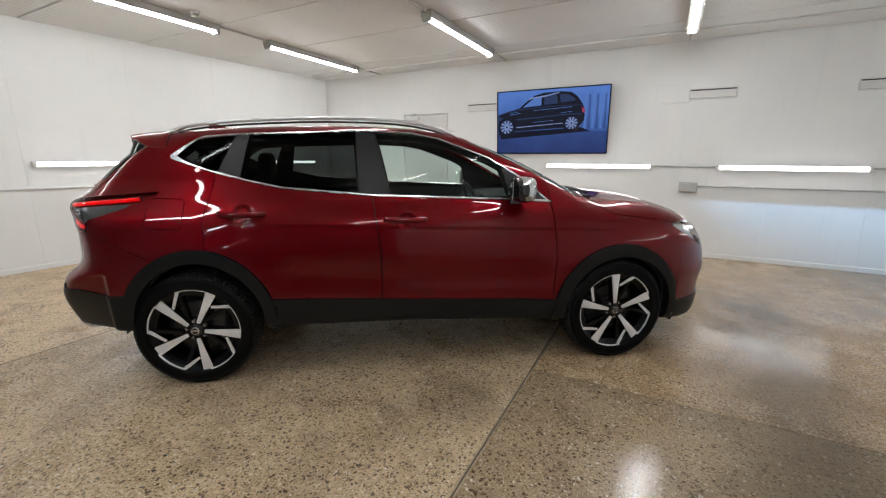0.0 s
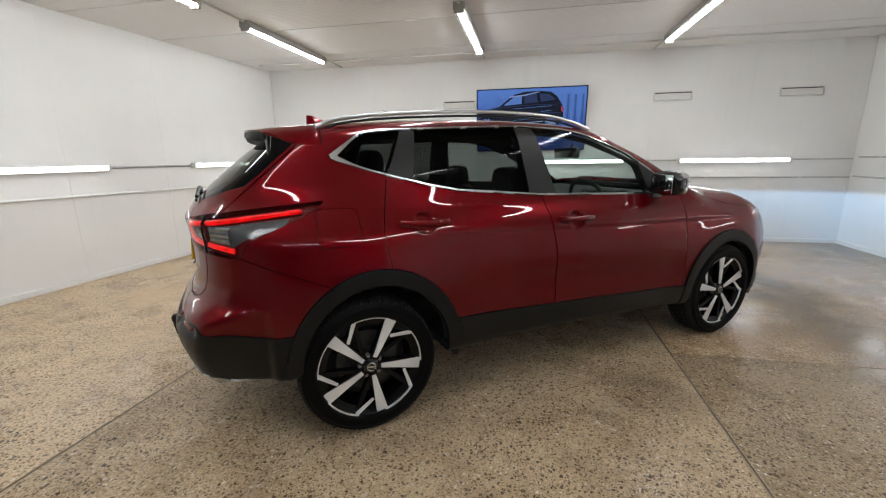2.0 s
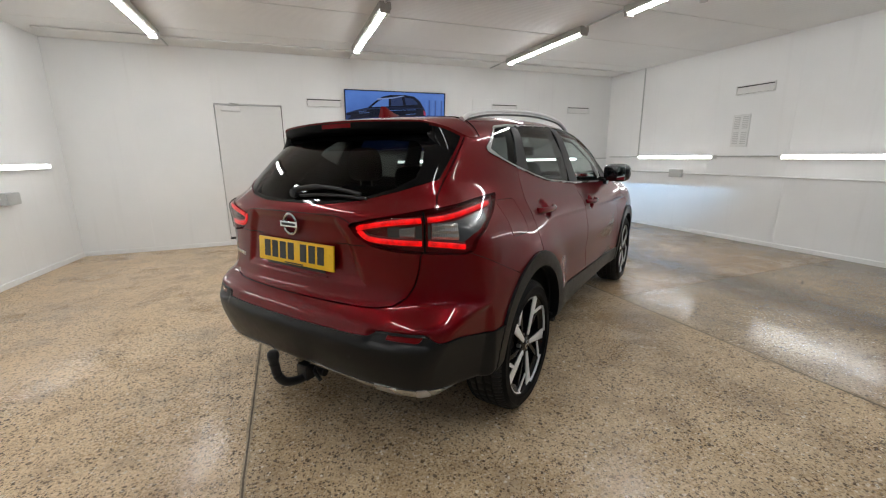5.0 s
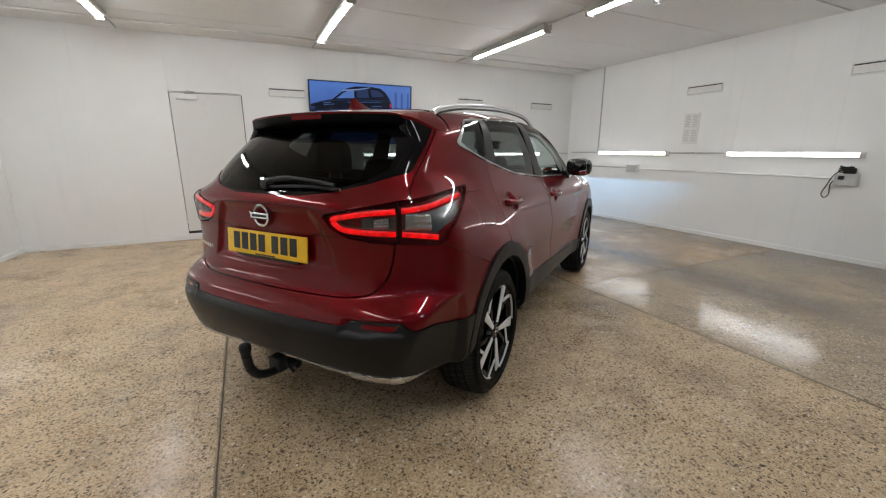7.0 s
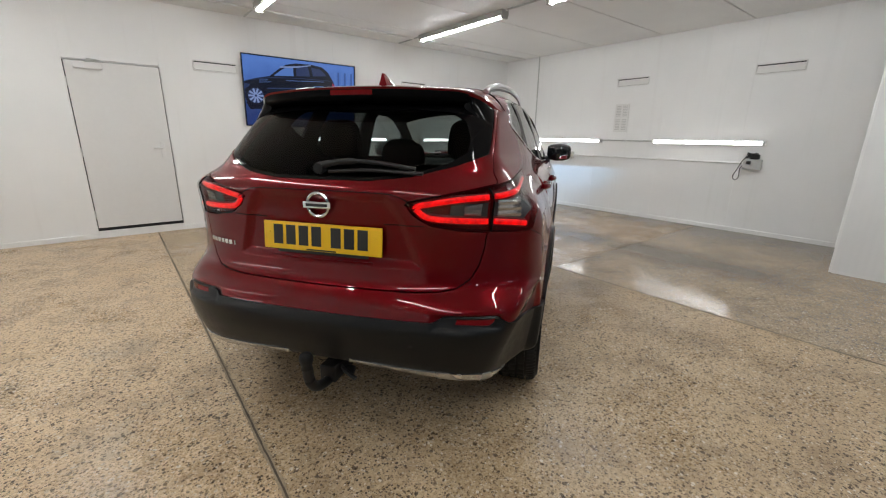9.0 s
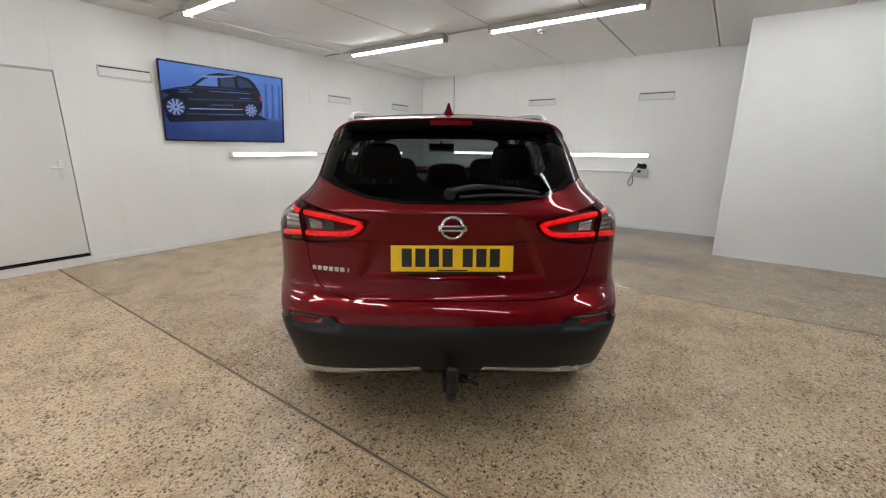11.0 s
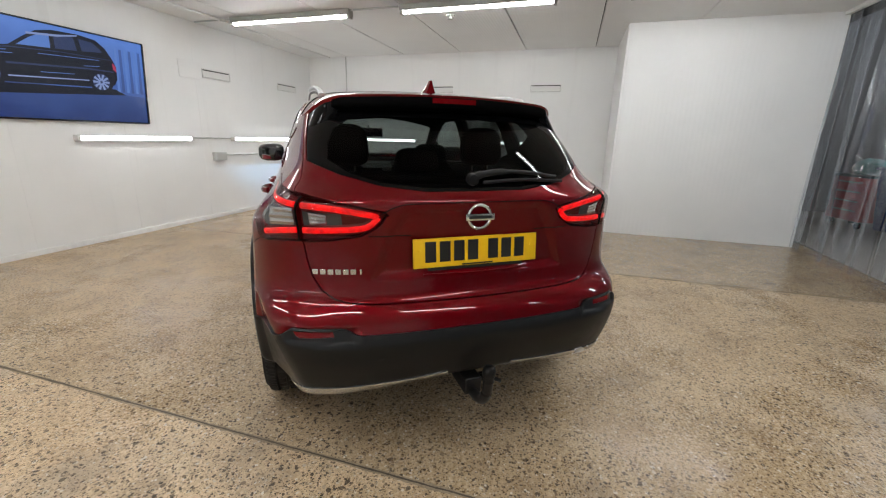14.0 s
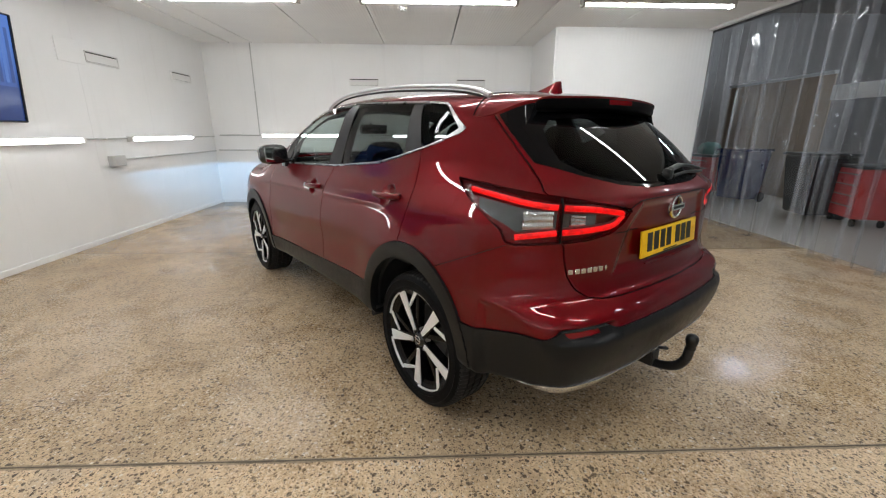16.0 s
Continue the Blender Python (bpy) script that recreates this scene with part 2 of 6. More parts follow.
M_DOOR = plain("white_door_paint", (0.74, 0.74, 0.735), 0.4, grain=20, vary=0.03, bumpy=0.05)
M_TRIMW = plain("white_plastic_trim", (0.72, 0.72, 0.71), 0.4, vary=0.05)
M_GREYP = plain("grey_plastic_box", (0.50, 0.51, 0.50), 0.45, vary=0.06)
M_DARK = plain("dark_gap", (0.02, 0.02, 0.02), 0.8)
M_CRUMB = plain("crumbled_mortar", (0.30, 0.235, 0.16), 0.85, vary=0.55, grain=60, bumpy=0.4)
M_FILL = plain("dark_joint_filler", (0.10, 0.078, 0.055), 0.85, vary=0.5, grain=25)
M_CLAD = plain("black_textured_plastic", (0.0056, 0.0063, 0.0070), 0.38, bumpy=0.15, grain=350, vary=0.15, spec=0.28)
M_GLOSSB = plain("gloss_black_plastic", (0.008, 0.008, 0.009), 0.07, coat=0.5, vary=0.1)
M_RIMB = plain("black_alloy_paint", (0.0035, 0.0035, 0.004), 0.22, spec=0.22, vary=0.1)
M_SATB = plain("satin_black_trim", (0.014, 0.014, 0.015), 0.42, vary=0.08, spec=0.3)
M_RUBBER = plain("tyre_rubber", (0.0035, 0.0035, 0.0038), 0.55, bumpy=0.2, grain=200, vary=0.2, spec=0.09)
M_BRAKE = plain("rusty_dark_brake_iron", (0.07, 0.065, 0.06), 0.5, 0.5, vary=0.3)
M_CHROME = plain("brushed_chrome", (0.72, 0.72, 0.73), 0.16, 1.0, vary=0.05)
M_WINTRIM = plain("satin_bright_trim", (0.55, 0.55, 0.555), 0.27, 1.0, vary=0.05)
M_SILVER = plain("satin_silver_plastic", (0.56, 0.56, 0.56), 0.26, 0.9, vary=0.05)
M_RAIL = plain("anodised_aluminium", (0.66, 0.66, 0.67), 0.38, 1.0, vary=0.05)
M_MACH = plain("machined_alloy", (0.82, 0.82, 0.825), 0.36, 0.3, vary=0.08, grain=150)
M_STEEL = plain("brake_steel", (0.30, 0.29, 0.28), 0.4, 0.9, vary=0.15)
M_CABIN = plain("charcoal_cabin_trim", (0.006, 0.006, 0.0063), 0.75, vary=0.15)
M_CLOTH = plain("black_seat_cloth", (0.0045, 0.0045, 0.005), 0.85, bumpy=0.3, grain=400, vary=0.2)
M_GLASS = sheet_glass("clear_side_glass", (0.74, 0.82, 0.80))
M_PRIV = sheet_glass("dark_privacy_glass", (0.20, 0.22, 0.215), gloss=0.22)
M_LENS = sheet_glass("clear_lamp_lens", (0.82, 0.82, 0.82), gloss=0.18)
M_REDLENS = plain("red_reflector", (0.15, 0.003, 0.005), 0.15, coat=0.25, vary=0.1, spec=0.2)
M_BRAKELENS = plain("dark_red_brake_lens", (0.13, 0.002, 0.004), 0.2, vary=0.1, spec=0.15)
M_YELLOW = plain("yellow_plate_film", (0.83, 0.50, 0.008), 0.32, vary=0.05)
M_BLACK = plain("black_lettering", (0.012, 0.012, 0.012), 0.4)
M_LAMPRED = plain("dark_red_filter", (0.13, 0.004, 0.005), 0.4)
M_LED = glow("lit_red_light_guide", (1.0, 0.0, 0.002), 0.85)
_t = M_LED.node_tree
_t.links.new(maprange(_t, noise_node(_t, coords(_t), 34, 3), 0.35, 0.65, 0.42, 1.05), _t.nodes["Principled BSDF"].inputs["Emission Strength"])
M_LED.node_tree.nodes["Principled BSDF"].inputs["Base Color"].default_value = (0.25, 0.004, 0.004, 1)
M_LAMPDARK = plain("smoked_red_lamp_housing", (0.15, 0.009, 0.011), 0.2, 0.0, vary=0.15, grain=15)
M_UNDER = plain("matt_black_underside", (0.0022, 0.0022, 0.0025), 0.45, spec=0.04, vary=0.1)
M_FRIT = plain("black_printed_glass", (0.003, 0.003, 0.0034), 0.06, spec=0.14, vary=0.1)
M_REFL = plain("chromed_lamp_bowl", (0.52, 0.52, 0.53), 0.36, 0.4)
M_HLBOWL = plain("bright_headlamp_bowl", (0.80, 0.80, 0.82), 0.2, 0.5, vary=0.08)
M_TREAD = plain("worn_tread_rubber", (0.017, 0.0165, 0.016), 0.6, bumpy=0.3, grain=160, vary=0.25, spec=0.2)
M_TUBE = glow("lit_tube_diffuser", (0.965, 0.985, 0.985), TUBE)
M_WTUBE = glow("lit_wall_tube", (0.97, 0.985, 0.985), WALL_TUBE)
M_PVC = sheet_glass("clear_pvc_strip", (0.93, 0.945, 0.97), 1.5, 0.06, 0.03, 1.3)


# ---- small mesh tools ----
def box(bm, cx, cy, cz, sx, sy, sz, bev=0.0, seg=2):
    r = bmesh.ops.create_cube(bm, size=1.0, matrix=Matrix.Translation((cx, cy, cz)) @ Matrix.Diagonal((sx, sy, sz, 1)))
    if bev:
        es = list({e for v in r["verts"] for e in v.link_edges})
        bmesh.ops.bevel(bm, geom=es, offset=bev, segments=seg, profile=0.7, affect="EDGES")
    return bm


def boxed(cx, cy, cz, sx, sy, sz, bev=0.0, seg=2):
    return box(bmesh.new(), cx, cy, cz, sx, sy, sz, bev, seg)


def sweep(bm, pts, r, n=10, flat=1.0, cap=True):
    """A round or flattened bar along a line of points; r may be a list."""
    pts = [Vector(p) for p in pts]
    rs = r if isinstance(r, (list, tuple)) else [r] * len(pts)
    rings, up = [], Vector((0, 0, 1))
    for i, p in enumerate(pts):
        d = (pts[min(i + 1, len(pts) - 1)] - pts[max(i - 1, 0)]).normalized()
        u = up if abs(d.dot(up)) < 0.95 else Vector((0, 1, 0))
        a = d.cross(u).normalized()
        b = a.cross(d).normalized()
        rings.append([bm.verts.new(p + rs[i] * (a * math.cos(k * math.tau / n) + b * flat * math.sin(k * math.tau / n))) for k in range(n)])
    for q0, q1 in zip(rings, rings[1:]):
        for k in range(n):
            bm.faces.new((q0[k], q0[(k + 1) % n], q1[(k + 1) % n], q1[k]))
    if cap:
        bm.faces.new(rings[0][::-1])
        bm.faces.new(rings[-1])
    bmesh.ops.recalc_face_normals(bm, faces=bm.faces)
    return bm


def arc_pts(pts, n=6):
    """Smooth a short line of control points (Catmull-Rom)."""
    P = [Vector(p) for p in pts]
    P = [P[0] * 2 - P[1]] + P + [P[-1] * 2 - P[-2]]
    out = []
    for i in range(1, len(P) - 2):
        for k in range(n):
            s = k / n
            a, b, c, d = P[i - 1:i + 3]
            out.append(0.5 * (2 * b + (c - a) * s + (2 * a - 5 * b + 4 * c - d) * s * s + (3 * b - a - 3 * c + d) * s ** 3))
    return out + [P[-2]]


def lathe(bm, prof, n=48, close=False, wob=None):
    """Turn a profile of (radius, y) round the y axis."""
    rings = []
    for j, (r, h) in enumerate(prof):
        rings.append([bm.verts.new(((r + (wob(j, k) if wob else 0)) * math.cos(k * math.tau / n), h, (r + (wob(j, k) if wob else 0)) * math.sin(k * math.tau / n))) for k in range(n)])
    pairs = list(zip(rings, rings[1:])) + ([(rings[-1], rings[0])] if close else [])
    for q0, q1 in pairs:
        for k in range(n):
            bm.faces.new((q0[k], q0[(k + 1) % n], q1[(k + 1) % n], q1[k]))
    bmesh.ops.recalc_face_normals(bm, faces=bm.faces)
    return bm


def prism(bm, poly, axis, lo, hi, bev=0.0):
    """A flat outline pushed along an axis; the outline's pairs fill the two other axes in order."""
    def at(a, b, c):
        return {"x": (c, a, b), "y": (a, c, b), "z": (a, b, c)}[axis]
    v0 = [bm.verts.new(at(a, b, lo)) for a, b in poly]
    v1 = [bm.verts.new(at(a, b, hi)) for a, b in poly]
    fs = [bm.faces.new(v0), bm.faces.new(v1[::-1])]
    for i in range(len(poly)):
        j = (i + 1) % len(poly)
        fs.append(bm.faces.new((v0[j], v0[i], v1[i], v1[j])))
    bmesh.ops.recalc_face_normals(bm, faces=fs)
    if bev:
        bmesh.ops.bevel(bm, geom=list({e for f in fs for e in f.edges}), offset=bev, segments=2, profile=0.7, affect="EDGES")
    return bm


def to_mesh(name, bm, material, smooth=40):
    me = bpy.data.meshes.new(name)
    bm.to_mesh(me)
    bm.free()
    me.materials.append(material)
    if smooth:
        me.shade_smooth()
        me.set_sharp_from_angle(angle=radians(smooth))
    return me


def part(name, bm, material, parent, label="", m=None, smooth=40):
    ob = new(name, to_mesh(name, bm, material, smooth))
    ob.parent = parent
    if m is not None:
        ob.matrix_basis = m
    return tagged(ob, label)


def thing(name, label, category, m=None, group=""):
    ob = new(name)
    ob.empty_display_size = 0.1
    if m is not None:
        ob.matrix_basis = m
    return tagged(ob, label, category, group)


def structure(name, bm, material, label, category, m=None, smooth=0):
    ob = new(name, to_mesh(name, bm, material, smooth))
    ob.matrix_basis = m if m is not None else ROOM
    return tagged(ob, label, category, kind="structure")


# ---- the room ----
def wall_panels(parent, spans, z0, z1, m, y_front, depth):
    """Insulated wall panels side by side with open joints."""
    for a, b in spans:
        bm = boxed((a + b) / 2, y_front, (z0 + z1) / 2, b - a - 0.0006, depth, z1 - z0, 0.0007, 1)
        part("panel", bm, M_WALL, parent, m=m, smooth=0)


def floor_slab(bm, u0, u1, v0, v1, gap=0.005):
    box(bm, (u0 + u1) / 2, (v0 + v1) / 2, -0.06, u1 - u0 - gap, v1 - v0 - gap, 0.12, 0.0015, 1)
    return bm


floor = structure("floor", boxed(0.8, -3.0, -0.105, 15.5, 19.0, 0.18), M_FILL, "ground concrete floor with exposed brown and dark pebbles and sawn joints", "floor")
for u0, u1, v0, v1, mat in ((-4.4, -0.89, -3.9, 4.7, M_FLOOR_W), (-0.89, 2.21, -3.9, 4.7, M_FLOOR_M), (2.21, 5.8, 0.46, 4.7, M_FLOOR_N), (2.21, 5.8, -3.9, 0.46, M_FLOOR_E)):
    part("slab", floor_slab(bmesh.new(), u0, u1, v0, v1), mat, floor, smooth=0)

# worn joint filler, chipped wider here and there
def joint(p0, p1, seed):
    r = random.Random(seed)
    a, b = Vector((*p0, 0.0)), Vector((*p1, 0.0))
    d = (b - a).normalized()
    side = Vector((-d.y, d.x, 0))
    n = int((b - a).length / 0.012)
    for name, mat, wide, rough, lift_, label in (("joint_edge", M_CRUMB, 0.0065, 0.009, 0.0010, "crumbled tan edge of the joint"), ("joint_filler", M_FILL, 0.0024, 0.0030, 0.0018, "dark chipped joint between the slabs")):
        bm, last, w0, w1 = bmesh.new(), None, wide, wide
        for k in range(n + 1):
            chip = rough * 2.2 * max(0.0, noise.noise(Vector((k * 0.045, seed, wide * 300)))) ** 1.5
            w0 = 0.5 * w0 + 0.5 * (wide + chip + r.uniform(0, rough))
            w1 = 0.5 * w1 + 0.5 * (wide + chip * r.uniform(0.2, 1.4) + r.uniform(0, rough))
            drift = side * 0.003 * noise.noise(Vector((k * 0.11, seed + 5, 0)))
            p = a + (b - a) * k / n + drift + Vector((0, 0, lift_))
            row = bm.verts.new(p + side * w0), bm.verts.new(p - side * w1)
            if last:
                bm.faces.new((last[0], last[1], row[1], row[0]))
            last = row
        bmesh.ops.recalc_face_normals(bm, faces=bm.faces)
        part(name, bm, mat, floor, label, smooth=0)


joint((-0.89, -3.7), (-0.89, 4.6), 3)
joint((2.21, -3.7), (2.21, 4.6), 8)

# north wall, with the plain flush door
DOOR = (-1.5, -0.58, 0.09, 2.09)
bm = bmesh.new()
for u0, u1, z0, z1 in ((-3.6, DOOR[0], -0.01, TOP), (DOOR[1], 6.0, -0.01, TOP), (DOOR[0], DOOR[1], DOOR[3], TOP), (DOOR[0], DOOR[1], -0.01, DOOR[2])):
    box(bm, (u0 + u1) / 2, NORTH + 0.10, (z0 + z1) / 2, u1 - u0, 0.14, z1 - z0)
wall_north = structure("wall_north", bm, M_WALL, "white painted insulated panel wall with faint upright joints", "wall")
wall_panels(wall_north, ((-3.36, -2.5), (-2.5, DOOR[0]), (DOOR[1], 0.62), (0.62, 1.76), (1.76, 2.9), (2.9, 4.04), (4.04, 5.0), (5.0, EAST)), 0.0, TOP, None, NORTH + 0.015, 0.03)
wall_panels(wall_north, (DOOR[:2],), DOOR[3] + 0.012, TOP, None, NORTH + 0.015, 0.03)
wall_panels(wall_north, (DOOR[:2],), 0.0, DOOR[2], None, NORTH + 0.008, 0.045)

# west wall runs a little askew
WROOM = ROOM @ pose(-3.36, NORTH, 0, 0, 0, -94.29)
wall_west = structure("wall_west", boxed(4.2, -0.10, TOP / 2, 8.5, 0.14, TOP + 0.02), M_WALL, "white painted insulated panel wall, streaked near the corner", "wall", WROOM)
wall_panels(wall_west, [(a, min(a + 1.16, 8.4)) for a in np.arange(0.0, 8.3, 1.16)], 0.0, TOP, None, -0.015, 0.03)
wall_east = structure("wall_east", boxed(EAST + 0.10, 1.6, TOP / 2, 0.14, 6.3, TOP + 0.02), M_WALL, "white painted insulated panel wall with conduits", "wall")
for a, b in ((3.5, 4.62), (2.36, 3.5), (1.22, 2.36), (0.08, 1.22), (-1.33, 0.08)):
    part("panel", boxed(EAST + 0.015, (a + b) / 2, TOP / 2, 0.03, b - a - 0.0006, TOP, 0.0007, 1), M_WALL, wall_east, smooth=0)
wall_stub = structure("wall_stub", boxed(5.1, -2.52, TOP / 2, 1.48, 2.36, TOP + 0.02), M_WALL, "white boxed-out wall stub of ribbed panels beside the curtain", "wall")
for a, b in ((-1.335, -1.92), (-1.92, -2.52), (-2.52, -3.11), (-3.11, -3.70)):
    part("panel", boxed(4.345, (a + b) / 2, TOP / 2, 0.03, abs(b - a) - 0.0002, TOP), M_RIB, wall_stub, smooth=0)
part("panel", boxed(5.05, -1.325, TOP / 2, 1.4, 0.03, TOP, 0.003, 1), M_WALL, wall_stub, smooth=0)
for name, cx, cy, sx, sy in (("baseboard", (-3.36 + DOOR[0]) / 2, NORTH - 0.012, DOOR[0] + 3.36, 0.024), ("baseboard", (DOOR[1] + EAST) / 2, NORTH - 0.012, EAST - DOOR[1], 0.024), ("baseboard", EAST - 0.012, 1.63, 0.024, 5.9)):
    structure(name, boxed(cx, cy, 0.03, sx, sy, 0.06, 0.006), M_WALL, "white painted kerb at the foot of the wall", "baseboard")
structure("baseboard", boxed(4.15, 0.012, 0.03, 8.3, 0.024, 0.06, 0.006), M_WALL, "white painted kerb at the foot of the wall", "baseboard", WROOM)

CEIL_SEAMS = (-3.7, -2.15, -0.96, 0.19, 1.38, 2.5, 3.72, 4.66)
# ceiling of long panels with open seams
bm = bmesh.new()
for i, (a, b) in enumerate(zip(CEIL_SEAMS, CEIL_SEAMS[1:])):
    box(bm, 0.9, (a + b) / 2, TOP + 0.03, 10.4, abs(b - a) - (0.016, 0.012, 0.019)[i % 3], 0.06, 0.003, 1)
box(bm, 0.9, 0.4, TOP + 0.09, 10.6, 9.0, 0.05)
for f in bm.faces:
    f.material_index = int(f.calc_center_median().z > TOP + 0.0625)
ceiling = structure("ceiling", bm, M_CEIL, "white ribbed metal ceiling panels with dark open seams", "ceiling")
ceiling.data.materials.append(M_DARK)


# ---- lights ----
def tube_light(name, length, width, body_mat, lit_mat, label, group, clips=True, deep=0.04, lamp=0.40, drop=0.048):
    """A weatherproof batten: base tray, clear diffuser, end caps and clips. Hangs below z = 0, along y."""
    ob = thing(name, label, "light fitting", group=group)
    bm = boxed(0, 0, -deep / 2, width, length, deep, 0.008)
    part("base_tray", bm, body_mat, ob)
    prof = [(math.cos(a) * width * lamp, -deep - drop * math.sin(a)) for a in np.linspace(0, math.pi, 13)]
    bm = prism(bmesh.new(), prof, "y", -length / 2 + 0.03, length / 2 - 0.03)
    part("diffuser", bm, lit_mat, ob, "glowing white diffuser")
    for s in (-1, 1):
        part("end_cap", boxed(0, s * (length / 2 - 0.018), -deep - 0.006, width * 0.8, 0.034, 0.06, 0.008), body_mat, ob)
    if clips:
        for k in range(5):
            y = (k - 2) * length * 0.22
            for s in (-1, 1):
                part("clip", boxed(s * width * 0.49, y, -deep + 0.004, 0.006, 0.03, 0.022, 0.002, 1), M_STEEL, ob, "small steel clip")
    return ob


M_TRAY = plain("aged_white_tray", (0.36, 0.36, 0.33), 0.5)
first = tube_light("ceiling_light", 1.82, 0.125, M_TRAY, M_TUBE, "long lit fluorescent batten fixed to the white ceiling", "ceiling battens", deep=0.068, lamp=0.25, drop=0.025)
first.matrix_basis = ROOM @ pose(2.95, 2.97, TOP - 0.002)
for u in (-1.95, 0.48, 2.95):
    for v in (2.97, 0.47, -2.09):
        if (u, v) != (2.95, 2.97):
            copy_thing(first, ROOM @ pose(u, v, TOP - 0.002))
wl = tube_light("wall_light", 1.52, 0.072, M_TRIMW, M_WTUBE, "long lit tube light fixed level on the white wall", "wall tubes", clips=False, lamp=0.30, drop=0.018)
wl.matrix_basis = ROOM @ pose(1.93, NORTH, 1.225, -90, 0, 0) @ pose(0, 0, 0, 0, 0, 90)
for u in (4.20,):
    copy_thing(wl, ROOM @ pose(u, NORTH, 1.225, -90, 0, 0) @ pose(0, 0, 0, 0, 0, 90))
for v in (2.97, 0.54):
    copy_thing(wl, ROOM @ pose(EAST, v, 1.25, 0, 90, 0))
for s in (1.17, 3.82):
    copy_thing(wl, WROOM @ pose(s, 0, 1.25, 90, 0, 0) @ pose(0, 0, 0, 0, 0, 90))


# ---- conduits and boxes ----
def conduit(pts, r=0.011, m=ROOM, label="thin white-painted conduit clipped along the wall"):
    ob = thing("conduit", label, "conduit", m, "conduits")
    part("pipe", sweep(bmesh.new(), pts, r, 8), M_GREYP if r < 0.012 else M_TRIMW, ob)
    for a, b in zip(pts, pts[1:]):
        a, b = Vector(a), Vector(b)
        n = max(1, int((b - a).length / 0.9))
        for k in range(n):
            p = a.lerp(b, (k + 0.5) / n)
            part("clip", boxed(p.x, p.y, p.z, 0.026, 0.026, 0.026, 0.004, 1), M_TRIMW, ob)
    return ob


N2 = NORTH - 0.012
conduit([(2.70, N2, 1.235), (3.44, N2, 1.235)])
conduit([(4.97, N2, 1.235), (EAST - 0.012, N2, 1.235)])
conduit([(3.25, N2, 0.975), (EAST - 0.012, N2, 0.975)])
E2 = EAST - 0.012
conduit([(E2, 4.5, 1.26), (E2, 3.74, 1.26)])
conduit([(E2, 3.76, TOP), (E2, 3.76, 1.26)])
conduit([(E2, 2.20, 1.26), (E2, 1.31, 1.26)])
conduit([(E2, 4.55, 0.99), (E2, 3.0, 0.99)])
conduit([(E2, 2.78, 0.98), (E2, 0.0, 0.975)], 0.013)
conduit([(0.43, 0.012, 1.25), (3.04, 0.012, 1.25)], m=WROOM)
conduit([(1.94, 0.012, 1.25), (3.05, 0.012, 1.25)], m=WROOM)
conduit([(1.32, 0.012, 0.93), (4.9, 0.012, 0.97), (8.0, 0.012, 0.97)], 0.013, m=WROOM)
for u in (-1.95, 0.48, 2.95):
    conduit([(u, 4.55, TOP - 0.012), (u, -3.5, TOP - 0.012)], 0.011, label="thin conduit joining the ceiling battens")
conduit([(-3.2, 4.1, TOP - 0.014), (EAST - 0.05, 4.1, TOP - 0.014)], 0.014, label="white conduit running across the ceiling")


def junction_box(m, label, w=0.22, h=0.13):
    ob = thing("junction_box", label, "junction box", m, "junction boxes")
    part("body", boxed(0, 0, 0, w, 0.07, h, 0.008), M_GREYP, ob)
    part("lid", boxed(0, -0.037, 0, w * 0.92, 0.012, h * 0.88, 0.004), M_GREYP, ob)
    return ob


junction_box(ROOM @ pose(3.15, NORTH - 0.035, 0.96), "grey plastic junction box screwed to the white wall")
junction_box(ROOM @ pose(EAST - 0.035, 2.88, 0.98, 0, 0, -90), "grey plastic junction box screwed to the white wall")
junction_box(WROOM @ pose(1.22, 0.035, 0.92, 0, 0, 180), "grey plastic junction box screwed to the white wall")
sock = junction_box(ROOM @ pose(EAST - 0.035, -0.11, 0.965, 0, 0, -90), "grey twin socket box with a black plug on top", 0.21, 0.14)
charger = thing("charger", "black charger with a looped cable resting on a socket box", "charger", ROOM @ pose(EAST - 0.05, -0.11, 1.035, 0, 0, -90))
part("charger_body", boxed(0.02, 0, 0.034, 0.11, 0.06, 0.068, 0.022, 4), M_SATB, charger)
coil = [(0.062 * math.cos(k * 0.62) * (1 + 0.15 * math.sin(k * 1.7)) - 0.012, -0.012 + 0.028 * math.sin(k * 0.62), 0.018 + 0.068 * k / 40 + 0.010 * math.sin(k * 1.1)) for k in range(41)]
part("coiled_lead", sweep(bmesh.new(), coil, 0.008, 6), M_SATB, charger, "black lead wound round the charger")
part("plug", boxed(-0.03, -0.045, -0.045, 0.05, 0.035, 0.045, 0.012, 3), M_SATB, charger)
part("cable", sweep(bmesh.new(), arc_pts([(-0.07, -0.03, 0.02), (-0.11, -0.04, -0.03), (-0.15, -0.04, -0.14), (-0.19, -0.03, -0.24), (-0.16, -0.03, -0.29), (-0.12, -0.03, -0.25), (-0.12, -0.04, -0.14), (-0.10, -0.045, -0.09)], 8), 0.006, 6), M_SATB, charger, "thin looped black cable")
detector = thing("smoke_detector", "small white smoke detector under the ceiling", "smoke detector", ROOM @ pose(-1.72, 0.98, TOP, 90, 0, 0))
part("base", lathe(bmesh.new(), [(0.0, 0.0), (0.055, 0.0), (0.055, -0.02), (0.045, -0.026), (0.0, -0.026)][::-1], 32), M_TRIMW, detector)
part("sensor", lathe(bmesh.new(), [(0.0, -0.026), (0.04, -0.026), (0.036, -0.05), (0.0, -0.055)], 32), M_GREYP, detector)
copy_thing(detector, ROOM @ pose(3.46, 0.91, TOP, 90, 0, 0))


